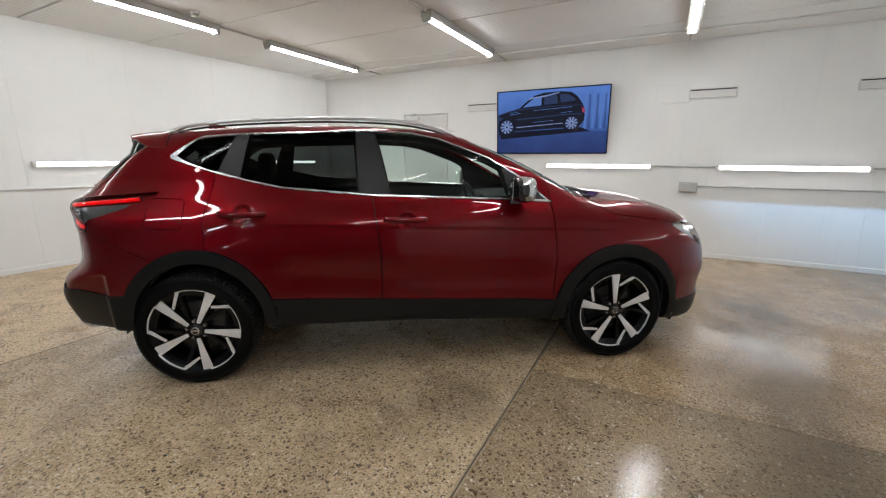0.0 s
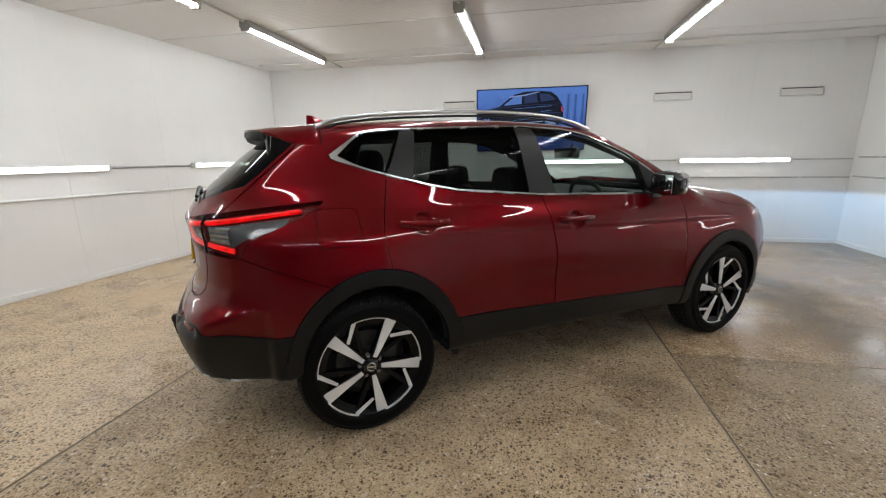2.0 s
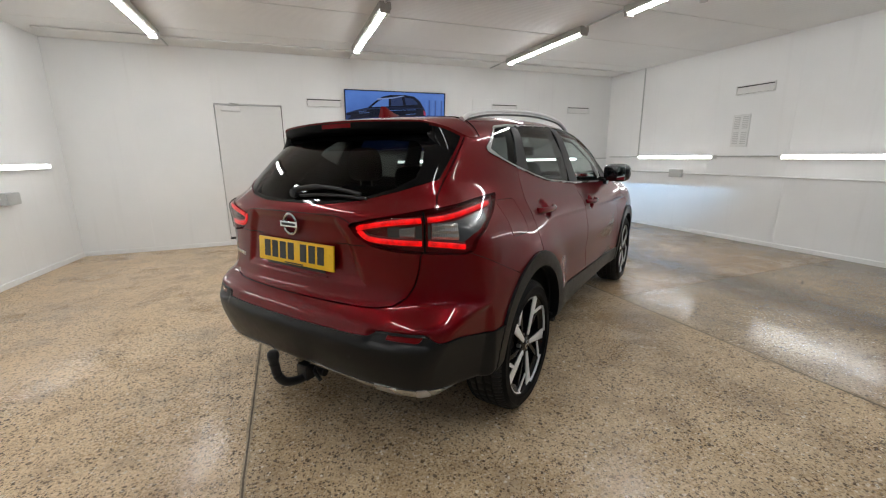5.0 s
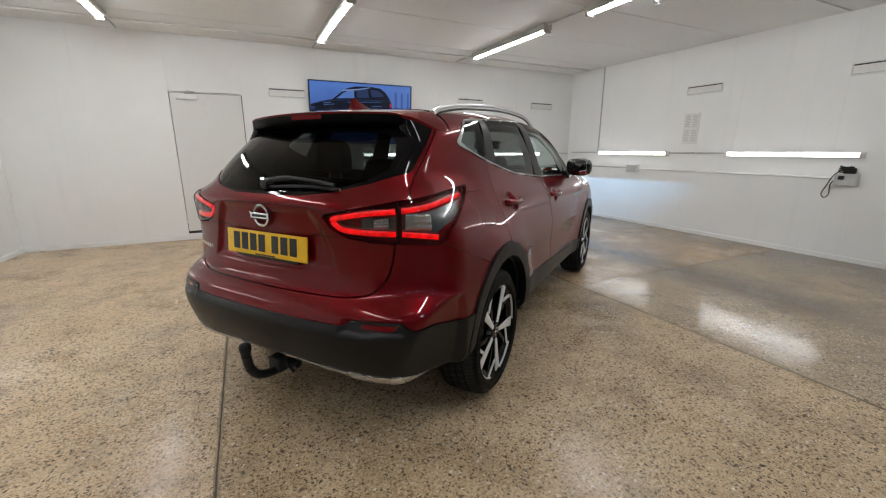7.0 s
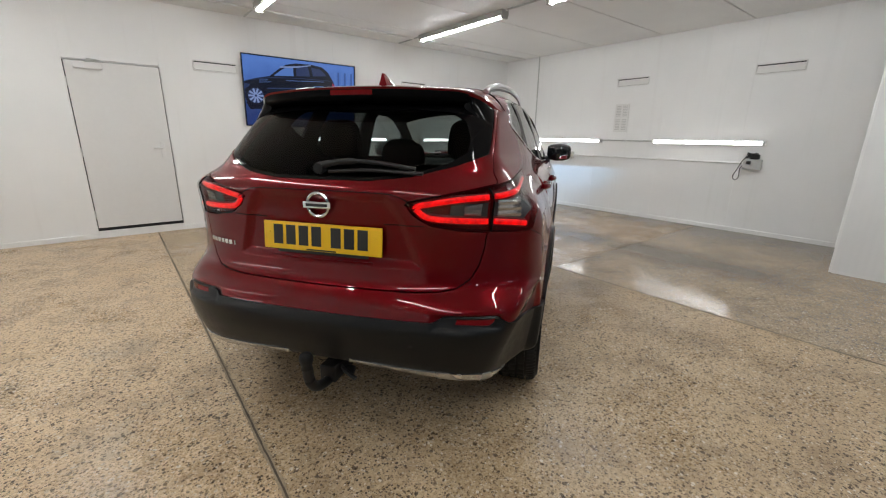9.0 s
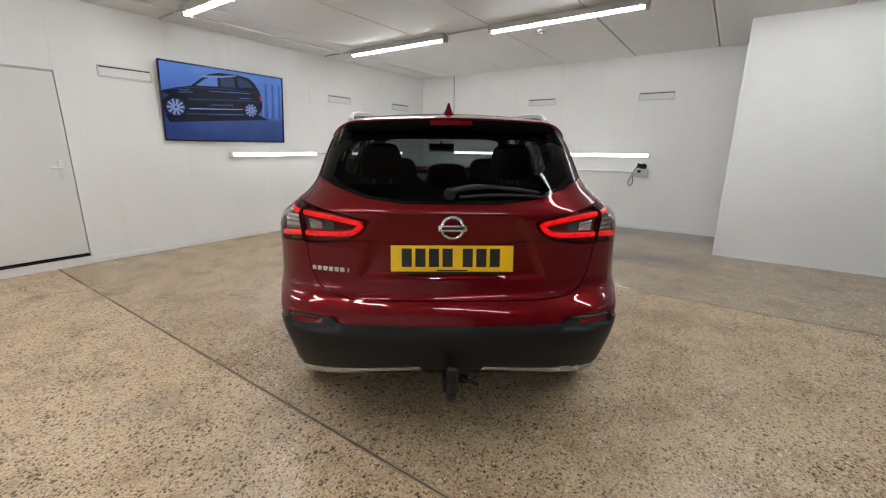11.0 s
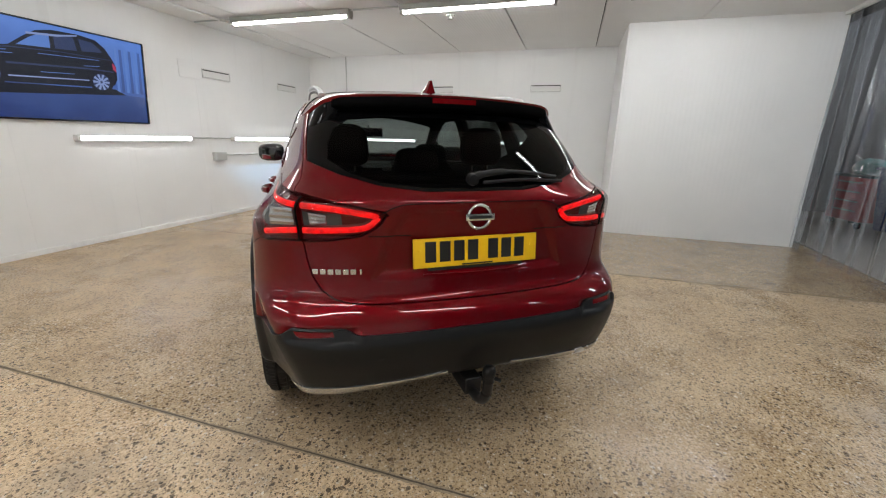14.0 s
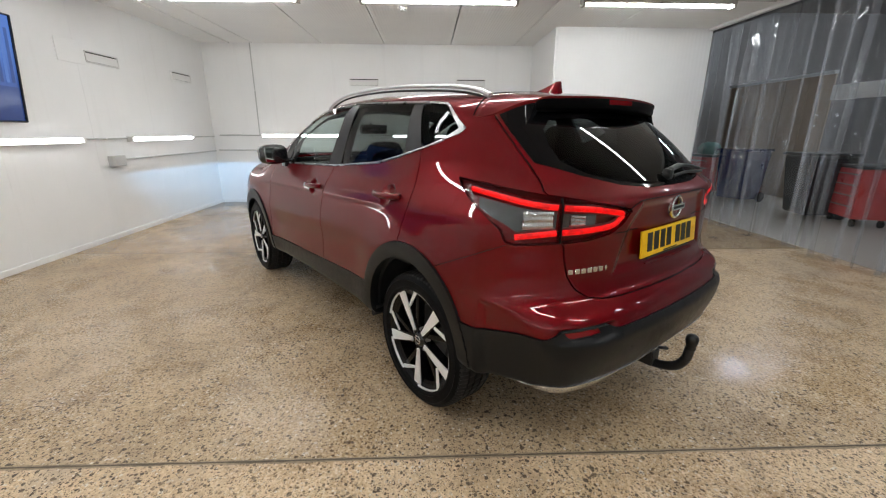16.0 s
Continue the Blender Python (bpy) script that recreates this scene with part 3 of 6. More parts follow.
# ---- vents, door ----
def vent(m, w=0.52, h=0.12):
    ob = thing("wall_vent", "narrow white flap vent set in the wall", "vent", m, "wall vents")
    for cz, cx, sx, sz in ((h / 2, 0, w, 0.012), (-h / 2, 0, w, 0.012), (0, -w / 2, 0.012, h), (0, w / 2, 0.012, h)):
        part("frame_bar", boxed(cx, 0, cz, sx, 0.022, sz, 0.002, 1), M_TRIMW, ob)
    part("backing", boxed(0, 0.008, 0, w - 0.012, 0.004, h - 0.012), M_DARK, ob, "dark slot behind the flap")
    bm = boxed(0, 0, -0.006, w - 0.016, 0.006, h - 0.028, 0.002, 1)
    part("flap", bm, M_TRIMW, ob, m=pose(0, -0.004, 0, -6, 0, 0))
    return ob


v1 = vent(ROOM @ pose(0.06, NORTH - 0.008, 2.155))
for u in (3.29, 4.96):
    copy_thing(v1, ROOM @ pose(u, NORTH - 0.008, 2.17))
for v in (1.77, -0.19):
    copy_thing(v1, ROOM @ pose(EAST - 0.008, v, 2.2, 0, 0, -90))
hatch = thing("wall_hatch", "square painted-over hatch cover on the white wall", "hatch", ROOM @ pose(2.84, NORTH - 0.004, 2.19))
part("cover", boxed(0, 0, 0, 0.40, 0.008, 0.24, 0.002, 1), M_WALL, hatch)
grille = thing("wall_grille", "white louvred grille of four panels on the wall", "grille", ROOM @ pose(EAST - 0.006, 1.90, 1.63, 0, 0, -90))
part("backing", boxed(0, 0, 0, 0.25, 0.008, 0.46, 0.002, 1), M_TRIMW, grille)
M_SLAT = plain("shaded_louvre_paint", (0.52, 0.52, 0.51), 0.5, vary=0.08)
for a in (-0.058, 0.058):
    for c in (-0.105, 0.115):
        for k in range(7):
            part("slat", boxed(a, -0.006, c + (k - 3) * 0.026, 0.078, 0.006, 0.012), M_SLAT, grille)

door = thing("door_1", "plain white flush door closed in the white panel wall", "door", ROOM @ pose(0, NORTH, 0))
door["kind"] = "structure"
part("gap", boxed((DOOR[0] + DOOR[1]) / 2, 0.06, (DOOR[2] + DOOR[3]) / 2, DOOR[1] - DOOR[0], 0.02, DOOR[3] - DOOR[2]), M_DARK, door, "dark gap round the door")
part("leaf", boxed((DOOR[0] + DOOR[1]) / 2, 0.02, (DOOR[2] + DOOR[3]) / 2 + 0.014, DOOR[1] - DOOR[0] - 0.020, 0.04, DOOR[3] - DOOR[2] - 0.044, 0.003, 1), M_DOOR, door)
handle = part("handle_plate", boxed(DOOR[1] - 0.10, -0.006, 1.08, 0.045, 0.014, 0.20, 0.006), M_DOOR, door, "white painted handle plate")
part("lever", sweep(bmesh.new(), [(DOOR[1] - 0.10, -0.01, 1.10), (DOOR[1] - 0.10, -0.045, 1.10), (DOOR[1] - 0.20, -0.05, 1.10)], 0.009, 8), M_DOOR, handle)
closer = part("closer", boxed(DOOR[0] + 0.22, -0.03, DOOR[3] - 0.06, 0.26, 0.06, 0.065, 0.01), M_DOOR, door, "white door closer box")
part("closer_arm", sweep(bmesh.new(), [(DOOR[0] + 0.2, -0.03, DOOR[3] - 0.02), (DOOR[0] + 0.34, -0.10, DOOR[3] + 0.0), (DOOR[0] + 0.22, -0.02, DOOR[3] + 0.02)], 0.007, 6), M_GREYP, closer)
for z in (0.3, 1.05, 1.85):
    part("hinge", boxed(DOOR[0] + 0.002, -0.006, z, 0.014, 0.014, 0.10, 0.003, 1), M_DOOR, door)
part("threshold", boxed((DOOR[0] + DOOR[1]) / 2, 0.0, DOOR[2] + 0.010, DOOR[1] - DOOR[0] - 0.004, 0.03, 0.016, 0.003, 1), M_SATB, door, "dark strip under the door")


# ---- television ----
def lit_picture(name, low, high, strength):
    """A soft lit backdrop on the screen, brighter towards its top and uneven."""
    m, t, b, link = nodes(name)
    v = coords(t)
    sep = t.nodes.new("ShaderNodeSeparateXYZ")
    link(v, sep.inputs["Vector"])
    lit = mixc(t, maprange(t, sep.outputs["Z"], -0.45, 0.45), noise_node(t, v, 2.2, 3), 0.45)
    link(ramp(t, lit, [(0.25, low), (0.75, high)]), b.inputs["Emission Color"])
    b.inputs["Emission Strength"].default_value = strength
    return m


M_SCRN = lit_picture("lit_blue_screen", (0.022, 0.060, 0.25), (0.115, 0.26, 0.76), 0.58)
M_SCRN2 = lit_picture("screen_floor_blue", (0.022, 0.055, 0.22), (0.065, 0.15, 0.46), 0.55)
M_SCRN3 = glow("screen_pale_blue", (0.30, 0.38, 0.70), 0.6)
M_SCRND = glow("screen_dark_shape", (0.006, 0.010, 0.03), 0.35)
M_SCRNW = glow("screen_bright_shape", (0.34, 0.46, 0.85), 0.45)
M_SCRNG = glow("screen_sheen", (0.030, 0.055, 0.16), 0.5)
M_SCRNS = glow("screen_dim_stripe", (0.11, 0.24, 0.66), 0.6)
M_SCRNR = glow("screen_red_shape", (0.5, 0.05, 0.12), 0.6)
for mm in (M_SCRN, M_SCRN2, M_SCRN3, M_SCRND, M_SCRNW, M_SCRNR, M_SCRNG, M_SCRNS):
    mm.node_tree.nodes["Principled BSDF"].inputs["Base Color"].default_value = (0.01, 0.01, 0.012, 1)
    mm.node_tree.nodes["Principled BSDF"].inputs["Roughness"].default_value = 0.15
TVW, TVH = 1.69, 0.945
tv = thing("television", "large wall television showing a dark car on blue", "television", ROOM @ pose(1.215, NORTH - 0.075, 1.885, 5.0, 0, 0))
part("back_shell", boxed(0, 0.025, 0, TVW - 0.02, 0.04, TVH - 0.02, 0.01), M_SATB, tv)
part("bracket", boxed(0, 0.065, 0, 0.5, 0.05, 0.4, 0.006), M_SATB, tv)
for cx, cz, sx, sz in ((0, TVH / 2, TVW, 0.016), (0, -TVH / 2, TVW, 0.02), (-TVW / 2, 0, 0.016, TVH + 0.01), (TVW / 2, 0, 0.016, TVH + 0.01)):
    part("bezel", boxed(cx, 0, cz, sx, 0.03, sz, 0.003, 1), M_GLOSSB, tv)
screen = part("screen", boxed(0, 0.004, 0, TVW - 0.012, 0.004, TVH - 0.012), M_SCRN, tv, "lit screen with a blue picture", smooth=0)


def on_screen(poly, mat, name="picture_shape", layer=1):
    if layer > 1:
        poly = [(x * 1.04 - 0.05, z + 0.02 + 0.03 * x) for x, z in poly]
    poly = [(max(-0.832, x), z) for x, z in poly]
    part(name, prism(bmesh.new(), poly, "y", 0.001 - 0.0006 * layer, 0.0016 - 0.0006 * layer), mat, screen, smooth=0)


def disc(cx, cz, r, n=20):
    return [(cx + r * math.cos(a * math.tau / n), cz + r * math.sin(a * math.tau / n)) for a in range(n)]


on_screen([(-0.835, -0.46), (0.835, -0.46), (0.835, -0.16), (-0.835, -0.10)], M_SCRN2)
for k in range(6):
    on_screen([(0.50 + 0.055 * k, -0.12), (0.53 + 0.055 * k, -0.12), (0.53 + 0.055 * k, 0.36), (0.50 + 0.055 * k, 0.36)], (M_SCRNS, M_SCRN2)[k % 2])
on_screen([(-0.80, -0.15), (0.50, -0.13), (0.62, -0.19), (-0.70, -0.25)], M_SCRND, layer=1.5)
on_screen([(-0.79, -0.10), (-0.80, 0.05), (-0.77, 0.12), (-0.62, 0.165), (-0.42, 0.205), (-0.30, 0.30), (-0.19, 0.372), (-0.05, 0.402), (0.18, 0.402), (0.34, 0.378), (0.43, 0.31), (0.50, 0.20), (0.535, 0.12), (0.535, -0.02), (0.50, -0.085), (0.36, -0.12), (-0.60, -0.14)], M_SCRND, layer=2)
on_screen([(-0.36, 0.215), (-0.25, 0.30), (-0.15, 0.352), (-0.085, 0.362), (-0.085, 0.225)], M_SCRNS, layer=3)
on_screen([(-0.045, 0.228), (-0.045, 0.364), (0.13, 0.364), (0.155, 0.235)], M_SCRNG, layer=3)
on_screen([(0.20, 0.24), (0.175, 0.362), (0.31, 0.345), (0.385, 0.285), (0.40, 0.255)], M_SCRNG, layer=3)
for z0, x0, x1 in ((0.14, -0.56, -0.44), (0.115, -0.56, -0.40), (0.155, -0.20, 0.36), (0.09, 0.20, 0.36), (-0.02, -0.20, 0.10)):
    on_screen([(x0, z0), (x1, z0 + 0.012), (x1, z0 + 0.018), (x0, z0 + 0.006)], M_SCRNS, layer=3.2)
on_screen([(-0.27, 0.345), (-0.02, 0.365), (0.17, 0.395), (0.17, 0.382), (-0.02, 0.345), (-0.27, 0.325)], M_SCRNW, layer=3.5)
on_screen([(-0.74, 0.135), (-0.42, 0.19), (0.0, 0.205), (0.50, 0.19), (0.50, 0.184), (0.0, 0.197), (-0.42, 0.180), (-0.74, 0.128)], M_SCRNG, layer=3)
on_screen([(-0.46, -0.085), (0.24, -0.060), (0.24, -0.050), (-0.46, -0.072)], M_SCRN3, layer=3)
on_screen([(-0.46, 0.03), (0.25, 0.06), (0.50, 0.055), (0.50, 0.068), (0.25, 0.076), (-0.46, 0.048)], M_SCRNG, layer=3)
on_screen([(-0.79, 0.02), (-0.70, 0.055), (-0.68, 0.085), (-0.785, 0.10)], M_SCRNG, layer=3)
on_screen([(0.495, 0.16), (0.53, 0.13), (0.533, 0.06), (0.50, 0.09)], M_SCRNR, layer=3)
for cx, cz, r in ((-0.615, -0.065, 0.118), (0.358, -0.062, 0.102)):
    on_screen(disc(cx, cz, r * 1.22), M_SCRND, layer=3)
    on_screen(disc(cx, cz, r * 0.88), M_SCRNG, layer=4)
    for k in range(10):
        a = k * math.tau / 10
        on_screen([(cx + r * 0.84 * math.cos(a + o) * q, cz + r * 0.84 * math.sin(a + o) * q) for o, q in ((-0.14, 1), (0.14, 1), (0.5, 0.18), (-0.5, 0.18))], M_SCRNW, layer=5)


# ---- strip curtain and the workshop behind it ----
curtain = thing("strip_curtain", "curtain of clear overlapping hanging plastic strips", "curtain", ROOM)
part("rail", boxed(0.15, SOUTH, TOP - 0.02, 8.4, 0.05, 0.04, 0.006), M_TRIMW, curtain, "pale grey curtain rail")
rnd = random.Random(4)
strips = []
for kind in range(4):
    bm = bmesh.new()
    cols = 8
    grid = []
    for j in range(15):
        z = TOP - 0.05 - (TOP - 0.07) * j / 14
        row = []
        for i in range(cols):
            s = i / (cols - 1) - 0.5
            amp = 0.006 + 0.035 * (j / 14)
            row.append(bm.verts.new((s * 0.30, 0.045 * (4 * s * s - 0.4) * (1 if kind % 2 else -0.6) + amp * math.sin(3 * s + 2.2 * j / 14 + kind * 1.7), z)))
        grid.append(row)
    for r0, r1 in zip(grid, grid[1:]):
        for i in range(cols - 1):
            bm.faces.new((r0[i], r0[i + 1], r1[i + 1], r1[i]))
    bmesh.ops.solidify(bm, geom=bm.faces, thickness=0.003)
    strips.append(to_mesh("strip", bm, M_PVC, 60))
u, k = -3.95, 0
while u < 4.25:
    o = new("strip", strips[rnd.randrange(4)])
    o.parent = curtain
    o.matrix_basis = pose(u, SOUTH + (0.012 if k % 2 else -0.012), 0, rnd.uniform(-0.5, 0.5), rnd.uniform(-0.9, 0.9), rnd.uniform(-14, 14))
    o.visible_shadow = False
    u += rnd.uniform(0.20, 0.26)
    k += 1

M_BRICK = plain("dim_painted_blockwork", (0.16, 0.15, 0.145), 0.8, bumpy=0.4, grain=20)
M_PLY = plain("brown_plywood", (0.36, 0.27, 0.19), 0.6)
M_TOOLRED = plain("red_tool_paint", (0.42, 0.035, 0.035), 0.3)
M_BLUE = plain("dark_blue_paint", (0.008, 0.016, 0.075), 0.25, coat=0.5)
M_OLDFL = plain("grey_workshop_floor", (0.30, 0.275, 0.24), 0.5, bumpy=0.2, grain=30)
part("slab", boxed(0.8, -8.2, -0.058, 15.4, 8.55, 0.116), M_OLDFL, floor, "grey worn concrete of the workshop", smooth=0)
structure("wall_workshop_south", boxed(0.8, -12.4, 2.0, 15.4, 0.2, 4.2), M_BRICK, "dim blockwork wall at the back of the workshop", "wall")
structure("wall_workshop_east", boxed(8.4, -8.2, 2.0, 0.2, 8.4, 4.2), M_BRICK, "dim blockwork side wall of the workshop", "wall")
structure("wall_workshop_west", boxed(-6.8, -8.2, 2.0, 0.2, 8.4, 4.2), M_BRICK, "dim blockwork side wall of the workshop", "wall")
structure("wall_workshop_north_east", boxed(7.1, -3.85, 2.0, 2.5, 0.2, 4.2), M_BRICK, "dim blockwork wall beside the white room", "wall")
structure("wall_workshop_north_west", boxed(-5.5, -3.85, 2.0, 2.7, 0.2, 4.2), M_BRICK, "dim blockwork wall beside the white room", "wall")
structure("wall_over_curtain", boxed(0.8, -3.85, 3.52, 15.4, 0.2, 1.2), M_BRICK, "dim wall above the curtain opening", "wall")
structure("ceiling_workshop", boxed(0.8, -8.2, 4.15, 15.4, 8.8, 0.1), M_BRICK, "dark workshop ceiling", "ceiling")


# ---- the car's outer shape ----
# Car frame: x forward from the rear axle, y to the left, z up.
def curve(pairs, soft=0.0):
    """A smooth monotone curve through a few (position, value) pairs; soft rounds it off over that length."""
    xs, ys = (np.array(c, float) for c in zip(*pairs))
    h, d = np.diff(xs), np.diff(ys) / np.diff(xs)
    m = np.zeros_like(ys)
    m[0], m[-1] = d[0], d[-1]
    same = d[1:] * d[:-1] > 0
    w1, w2 = 2 * h[1:] + h[:-1], h[1:] + 2 * h[:-1]
    with np.errstate(divide="ignore", invalid="ignore"):
        hm = (w1 + w2) / (w1 / d[:-1] + w2 / d[1:])
    m[1:-1] = np.where(same, hm, 0)

    def f(x):
        x = np.clip(x, xs[0], xs[-1])
        i = np.clip(np.searchsorted(xs, x) - 1, 0, len(h) - 1)
        t = (x - xs[i]) / h[i]
        return ((1 + 2 * t) * (1 - t) ** 2 * ys[i] + t * (1 - t) ** 2 * h[i] * m[i]
                + t * t * (3 - 2 * t) * ys[i + 1] + t * t * (t - 1) * h[i] * m[i + 1])
    if not soft:
        return f
    fine = np.linspace(xs[0], xs[-1], 4001)
    d = fine[1] - fine[0]
    k = int(3 * soft / d)
    w = np.exp(-0.5 * (np.arange(-k, k + 1) * d / soft) ** 2)
    v = f(fine)
    v = np.concatenate((2 * v[0] - v[k:0:-1], v, 2 * v[-1] - v[-2:-k - 2:-1]))
    v = np.convolve(v, w / w.sum(), "valid")
    return lambda x: np.interp(x, fine, v)


def smax(a, b, k):
    h = np.maximum(k - np.abs(a - b), 0) / k
    return np.maximum(a, b) + h * h * k / 4


def step(x, a, b):
    t = np.clip((x - a) / (b - a), 0, 1)
    return t * t * (3 - 2 * t)


def polygon(px, pz, pts, rnd=0.0):
    """Signed distance to a closed outline, below zero inside; rnd rounds its corners outwards."""
    P = np.array(pts, float)
    d = np.full(np.shape(px), 1e9)
    s = np.ones(np.shape(px))
    n = len(P)
    for i in range(n):
        a, b = P[i], P[i - 1]
        ex, ez = b - a
        wx, wz = px - a[0], pz - a[1]
        t = np.clip((wx * ex + wz * ez) / (ex * ex + ez * ez), 0, 1)
        d = np.minimum(d, (wx - ex * t) ** 2 + (wz - ez * t) ** 2)
        c1, c2, c3 = pz >= a[1], pz < b[1], ex * wz > ez * wx
        s = np.where((c1 & c2 & c3) | (~c1 & ~c2 & ~c3), -s, s)
    return s * np.sqrt(d) - rnd


half_width = curve(((0.15, 0.80), (0.30, 0.835), (0.42, 0.853), (0.55, 0.862), (0.68, 0.864), (0.80, 0.863), (0.92, 0.846), (0.98, 0.829), (1.03, 0.802), (1.075, 0.768), (1.13, 0.747), (1.20, 0.723), (1.28, 0.696), (1.40, 0.652), (1.48, 0.612), (1.56, 0.555), (1.75, 0.42)), 0.022)
waist_taper = curve(((-0.9, -0.07), (-0.45, -0.028), (0.1, -0.004), (0.6, 0.0), (2.3, 0.0), (2.8, -0.006), (3.3, -0.045), (3.7, -0.12)), 0.06)
cabin_taper = curve(((-0.8, -0.12), (-0.4, -0.062), (0.0, -0.020), (0.6, 0.0), (1.6, -0.0), (2.4, -0.03)), 0.06)
rear_x = curve(((0.15, -0.60), (0.28, -0.72), (0.36, -0.785), (0.45, -0.825), (0.545, -0.850), (0.578, -0.852), (0.605, -0.843), (0.625, -0.832), (0.645, -0.828), (0.69, -0.805), (0.73, -0.768), (0.80, -0.752), (0.90, -0.750), (1.00, -0.756), (1.07, -0.764), (1.094, -0.757), (1.108, -0.745), (1.14, -0.714), (1.25, -0.602), (1.35, -0.482), (1.42, -0.385), (1.50, -0.245), (1.7, 0.1)), 0.011)
front_x = curve(((0.15, 3.40), (0.25, 3.52), (0.36, 3.545), (0.46, 3.55), (0.58, 3.575), (0.70, 3.555), (0.82, 3.50), (0.90, 3.44), (0.97, 3.34), (1.1, 3.0)))
top_z = curve(((-0.7, 1.45), (-0.35, 1.496), (0.0, 1.528), (0.4, 1.550), (0.9, 1.562), (1.3, 1.552), (1.55, 1.532), (1.8, 1.453), (2.1, 1.333), (2.45, 1.153), (2.53, 1.114), (2.66, 1.104), (3.0, 1.072), (3.25, 1.012), (3.42, 0.935), (3.6, 0.82)), 0.05)
crown = curve(((-0.6, 0.10), (0.2, 0.10), (1.3, 0.11), (1.8, 0.16), (2.4, 0.16), (2.6, 0.10), (3.0, 0.09), (3.5, 0.14)), 0.06)
under_z = curve(((-0.9, 0.365), (-0.66, 0.346), (-0.55, 0.362), (-0.35, 0.362), (-0.1, 0.35), (0.4, 0.345), (1.2, 0.335), (2.2, 0.30), (2.9, 0.27), (3.3, 0.22), (3.6, 0.22)))
ARCH_R, ARCH_F = (0.045, 0.365), (2.65, 0.355)


def body(x, y, z):
    """Below zero inside the body, above zero outside; y is taken as the half with y > 0."""
    lo = step(z, 1.05, 1.22)
    w = half_width(z) + waist_taper(x) * (1 - lo * 0.3) + cabin_taper(x) * lo
    for cx, cz in (ARCH_R, ARCH_F):
        r = np.hypot(x - cx, (z - cz))
        w = w + 0.016 * np.exp(-((r - 0.44) / 0.13) ** 2) * (1 - step(z, 0.80, 1.02))
    w = w - 0.012 * np.exp(-((z - 0.635 + 0.04 * (x - 1.2)) / 0.085) ** 2) * step(x, 0.35, 0.65) * (1 - step(x, 2.0, 2.3))
    w = w - 0.006 * step(z, 0.985 - 0.03 * x, 0.955 - 0.03 * x) * step(z, 0.70, 0.86) * step(x, 0.2, 0.5) * (1 - step(x, 2.4, 2.9))
    for cx, cz in ((0.312, 1.021), (1.252, 0.970)):
        w = w - 0.024 * (1 - step(np.hypot((x - cx) / 0.060, (z - cz) / 0.058), 0.45, 1.0))
    w = w + 0.034 * np.exp(-((z - 1.02) / 0.115) ** 2) * (1 - step(x, -0.55, 0.05))
    side = y - w
    k = step(z, 0.62, 0.72)
    bow = (0.10 + 0.06 * k) * y ** 2 + (0.56 - 0.04 * k) * y ** 6 + 0.45 * step(z, 1.06, 1.165) * y ** 4
    notch = polygon(y, z, ((-0.5, 0.80), (0.40, 0.80), (0.335, 0.985), (0.275, 1.072), (-0.5, 1.072)))
    rear = rear_x(z) + bow + 0.015 * step(-notch, -0.016, 0.030) - x
    haunch = 0.020 * np.exp(-((y - 0.70) / 0.10) ** 2) * np.exp(-((z - 0.665) / 0.05) ** 2)
    recess = 0.014 * step(z, 0.580, 0.598) * (1 - step(z, 0.632, 0.650)) * step(y, 0.46, 0.50) * (1 - step(y, 0.695, 0.73))
    rear = rear - haunch + recess
    front = x - front_x(z) + 0.20 * y ** 2 + 0.75 * y ** 6
    top = z - top_z(x) + crown(x) * y ** 2
    low = under_z(x) - z + 0.050 * (1 - step(y, 0.16, 0.70)) * (1 - step(x, -0.62, -0.40))
    f = smax(side, top, 0.10 + 0.05 * step(x, 2.3, 2.8))
    f = smax(f, rear, 0.07 - 0.035 * (1 - k))
    # the flat corner of the bumper between its upright crease and the wheel arch
    q = (z - 0.335) / 0.284
    slope = 0.50 - 0.25 * q
    facet = (y - 0.676 - 0.083 * q - slope * (x + 0.658 + 0.048 * q)) / np.sqrt(1 + slope ** 2)
    f = smax(f, facet - 0.3 * step(z, 0.68, 0.84) - 0.6 * step(x, -0.45, -0.2), 0.022)
    f = smax(f, front, 0.12)
    return smax(f, low, 0.05 - 0.025 * (1 - step(x, -0.5, -0.3)))


SPINE_Z, SPINE_A, SPINE_B = 0.86, 0.12, 2.70


def body_grid():
    """A net of points on the left half of the body, from the tail round the side to the nose, and from the sill up to the roof."""
    th = np.concatenate((np.linspace(math.pi, math.pi / 2, 140)[:-1], np.full(150, math.pi / 2), np.linspace(math.pi / 2, 0, 60)[1:]))
    sx = np.concatenate((np.full(139, SPINE_A), np.linspace(SPINE_A, SPINE_B, 150), np.full(59, SPINE_B)))
    ph = np.concatenate((np.radians(np.linspace(-38, 48, 175))[:-1], np.radians(np.linspace(48, 90, 36))))
    T, P = np.meshgrid(th, ph, indexing="ij")
    S = np.broadcast_to(sx[:, None], T.shape)
    dx, dy, dz = np.cos(T) * np.cos(P), np.sin(T) * np.cos(P), np.sin(P)
    lo, hi = np.full(T.shape, 0.1), np.full(T.shape, 1.8)
    for _ in range(34):
        mid = (lo + hi) / 2
        out = body(S + mid * dx, np.abs(mid * dy), SPINE_Z + mid * dz) > 0
        hi = np.where(out, mid, hi)
        lo = np.where(out, lo, mid)
    V = np.stack((S + lo * dx, np.maximum(lo * dy, 0), SPINE_Z + lo * dz), -1)
    V[0, :, 1] = V[-1, :, 1] = V[:, -1, 1] = 0
    return V


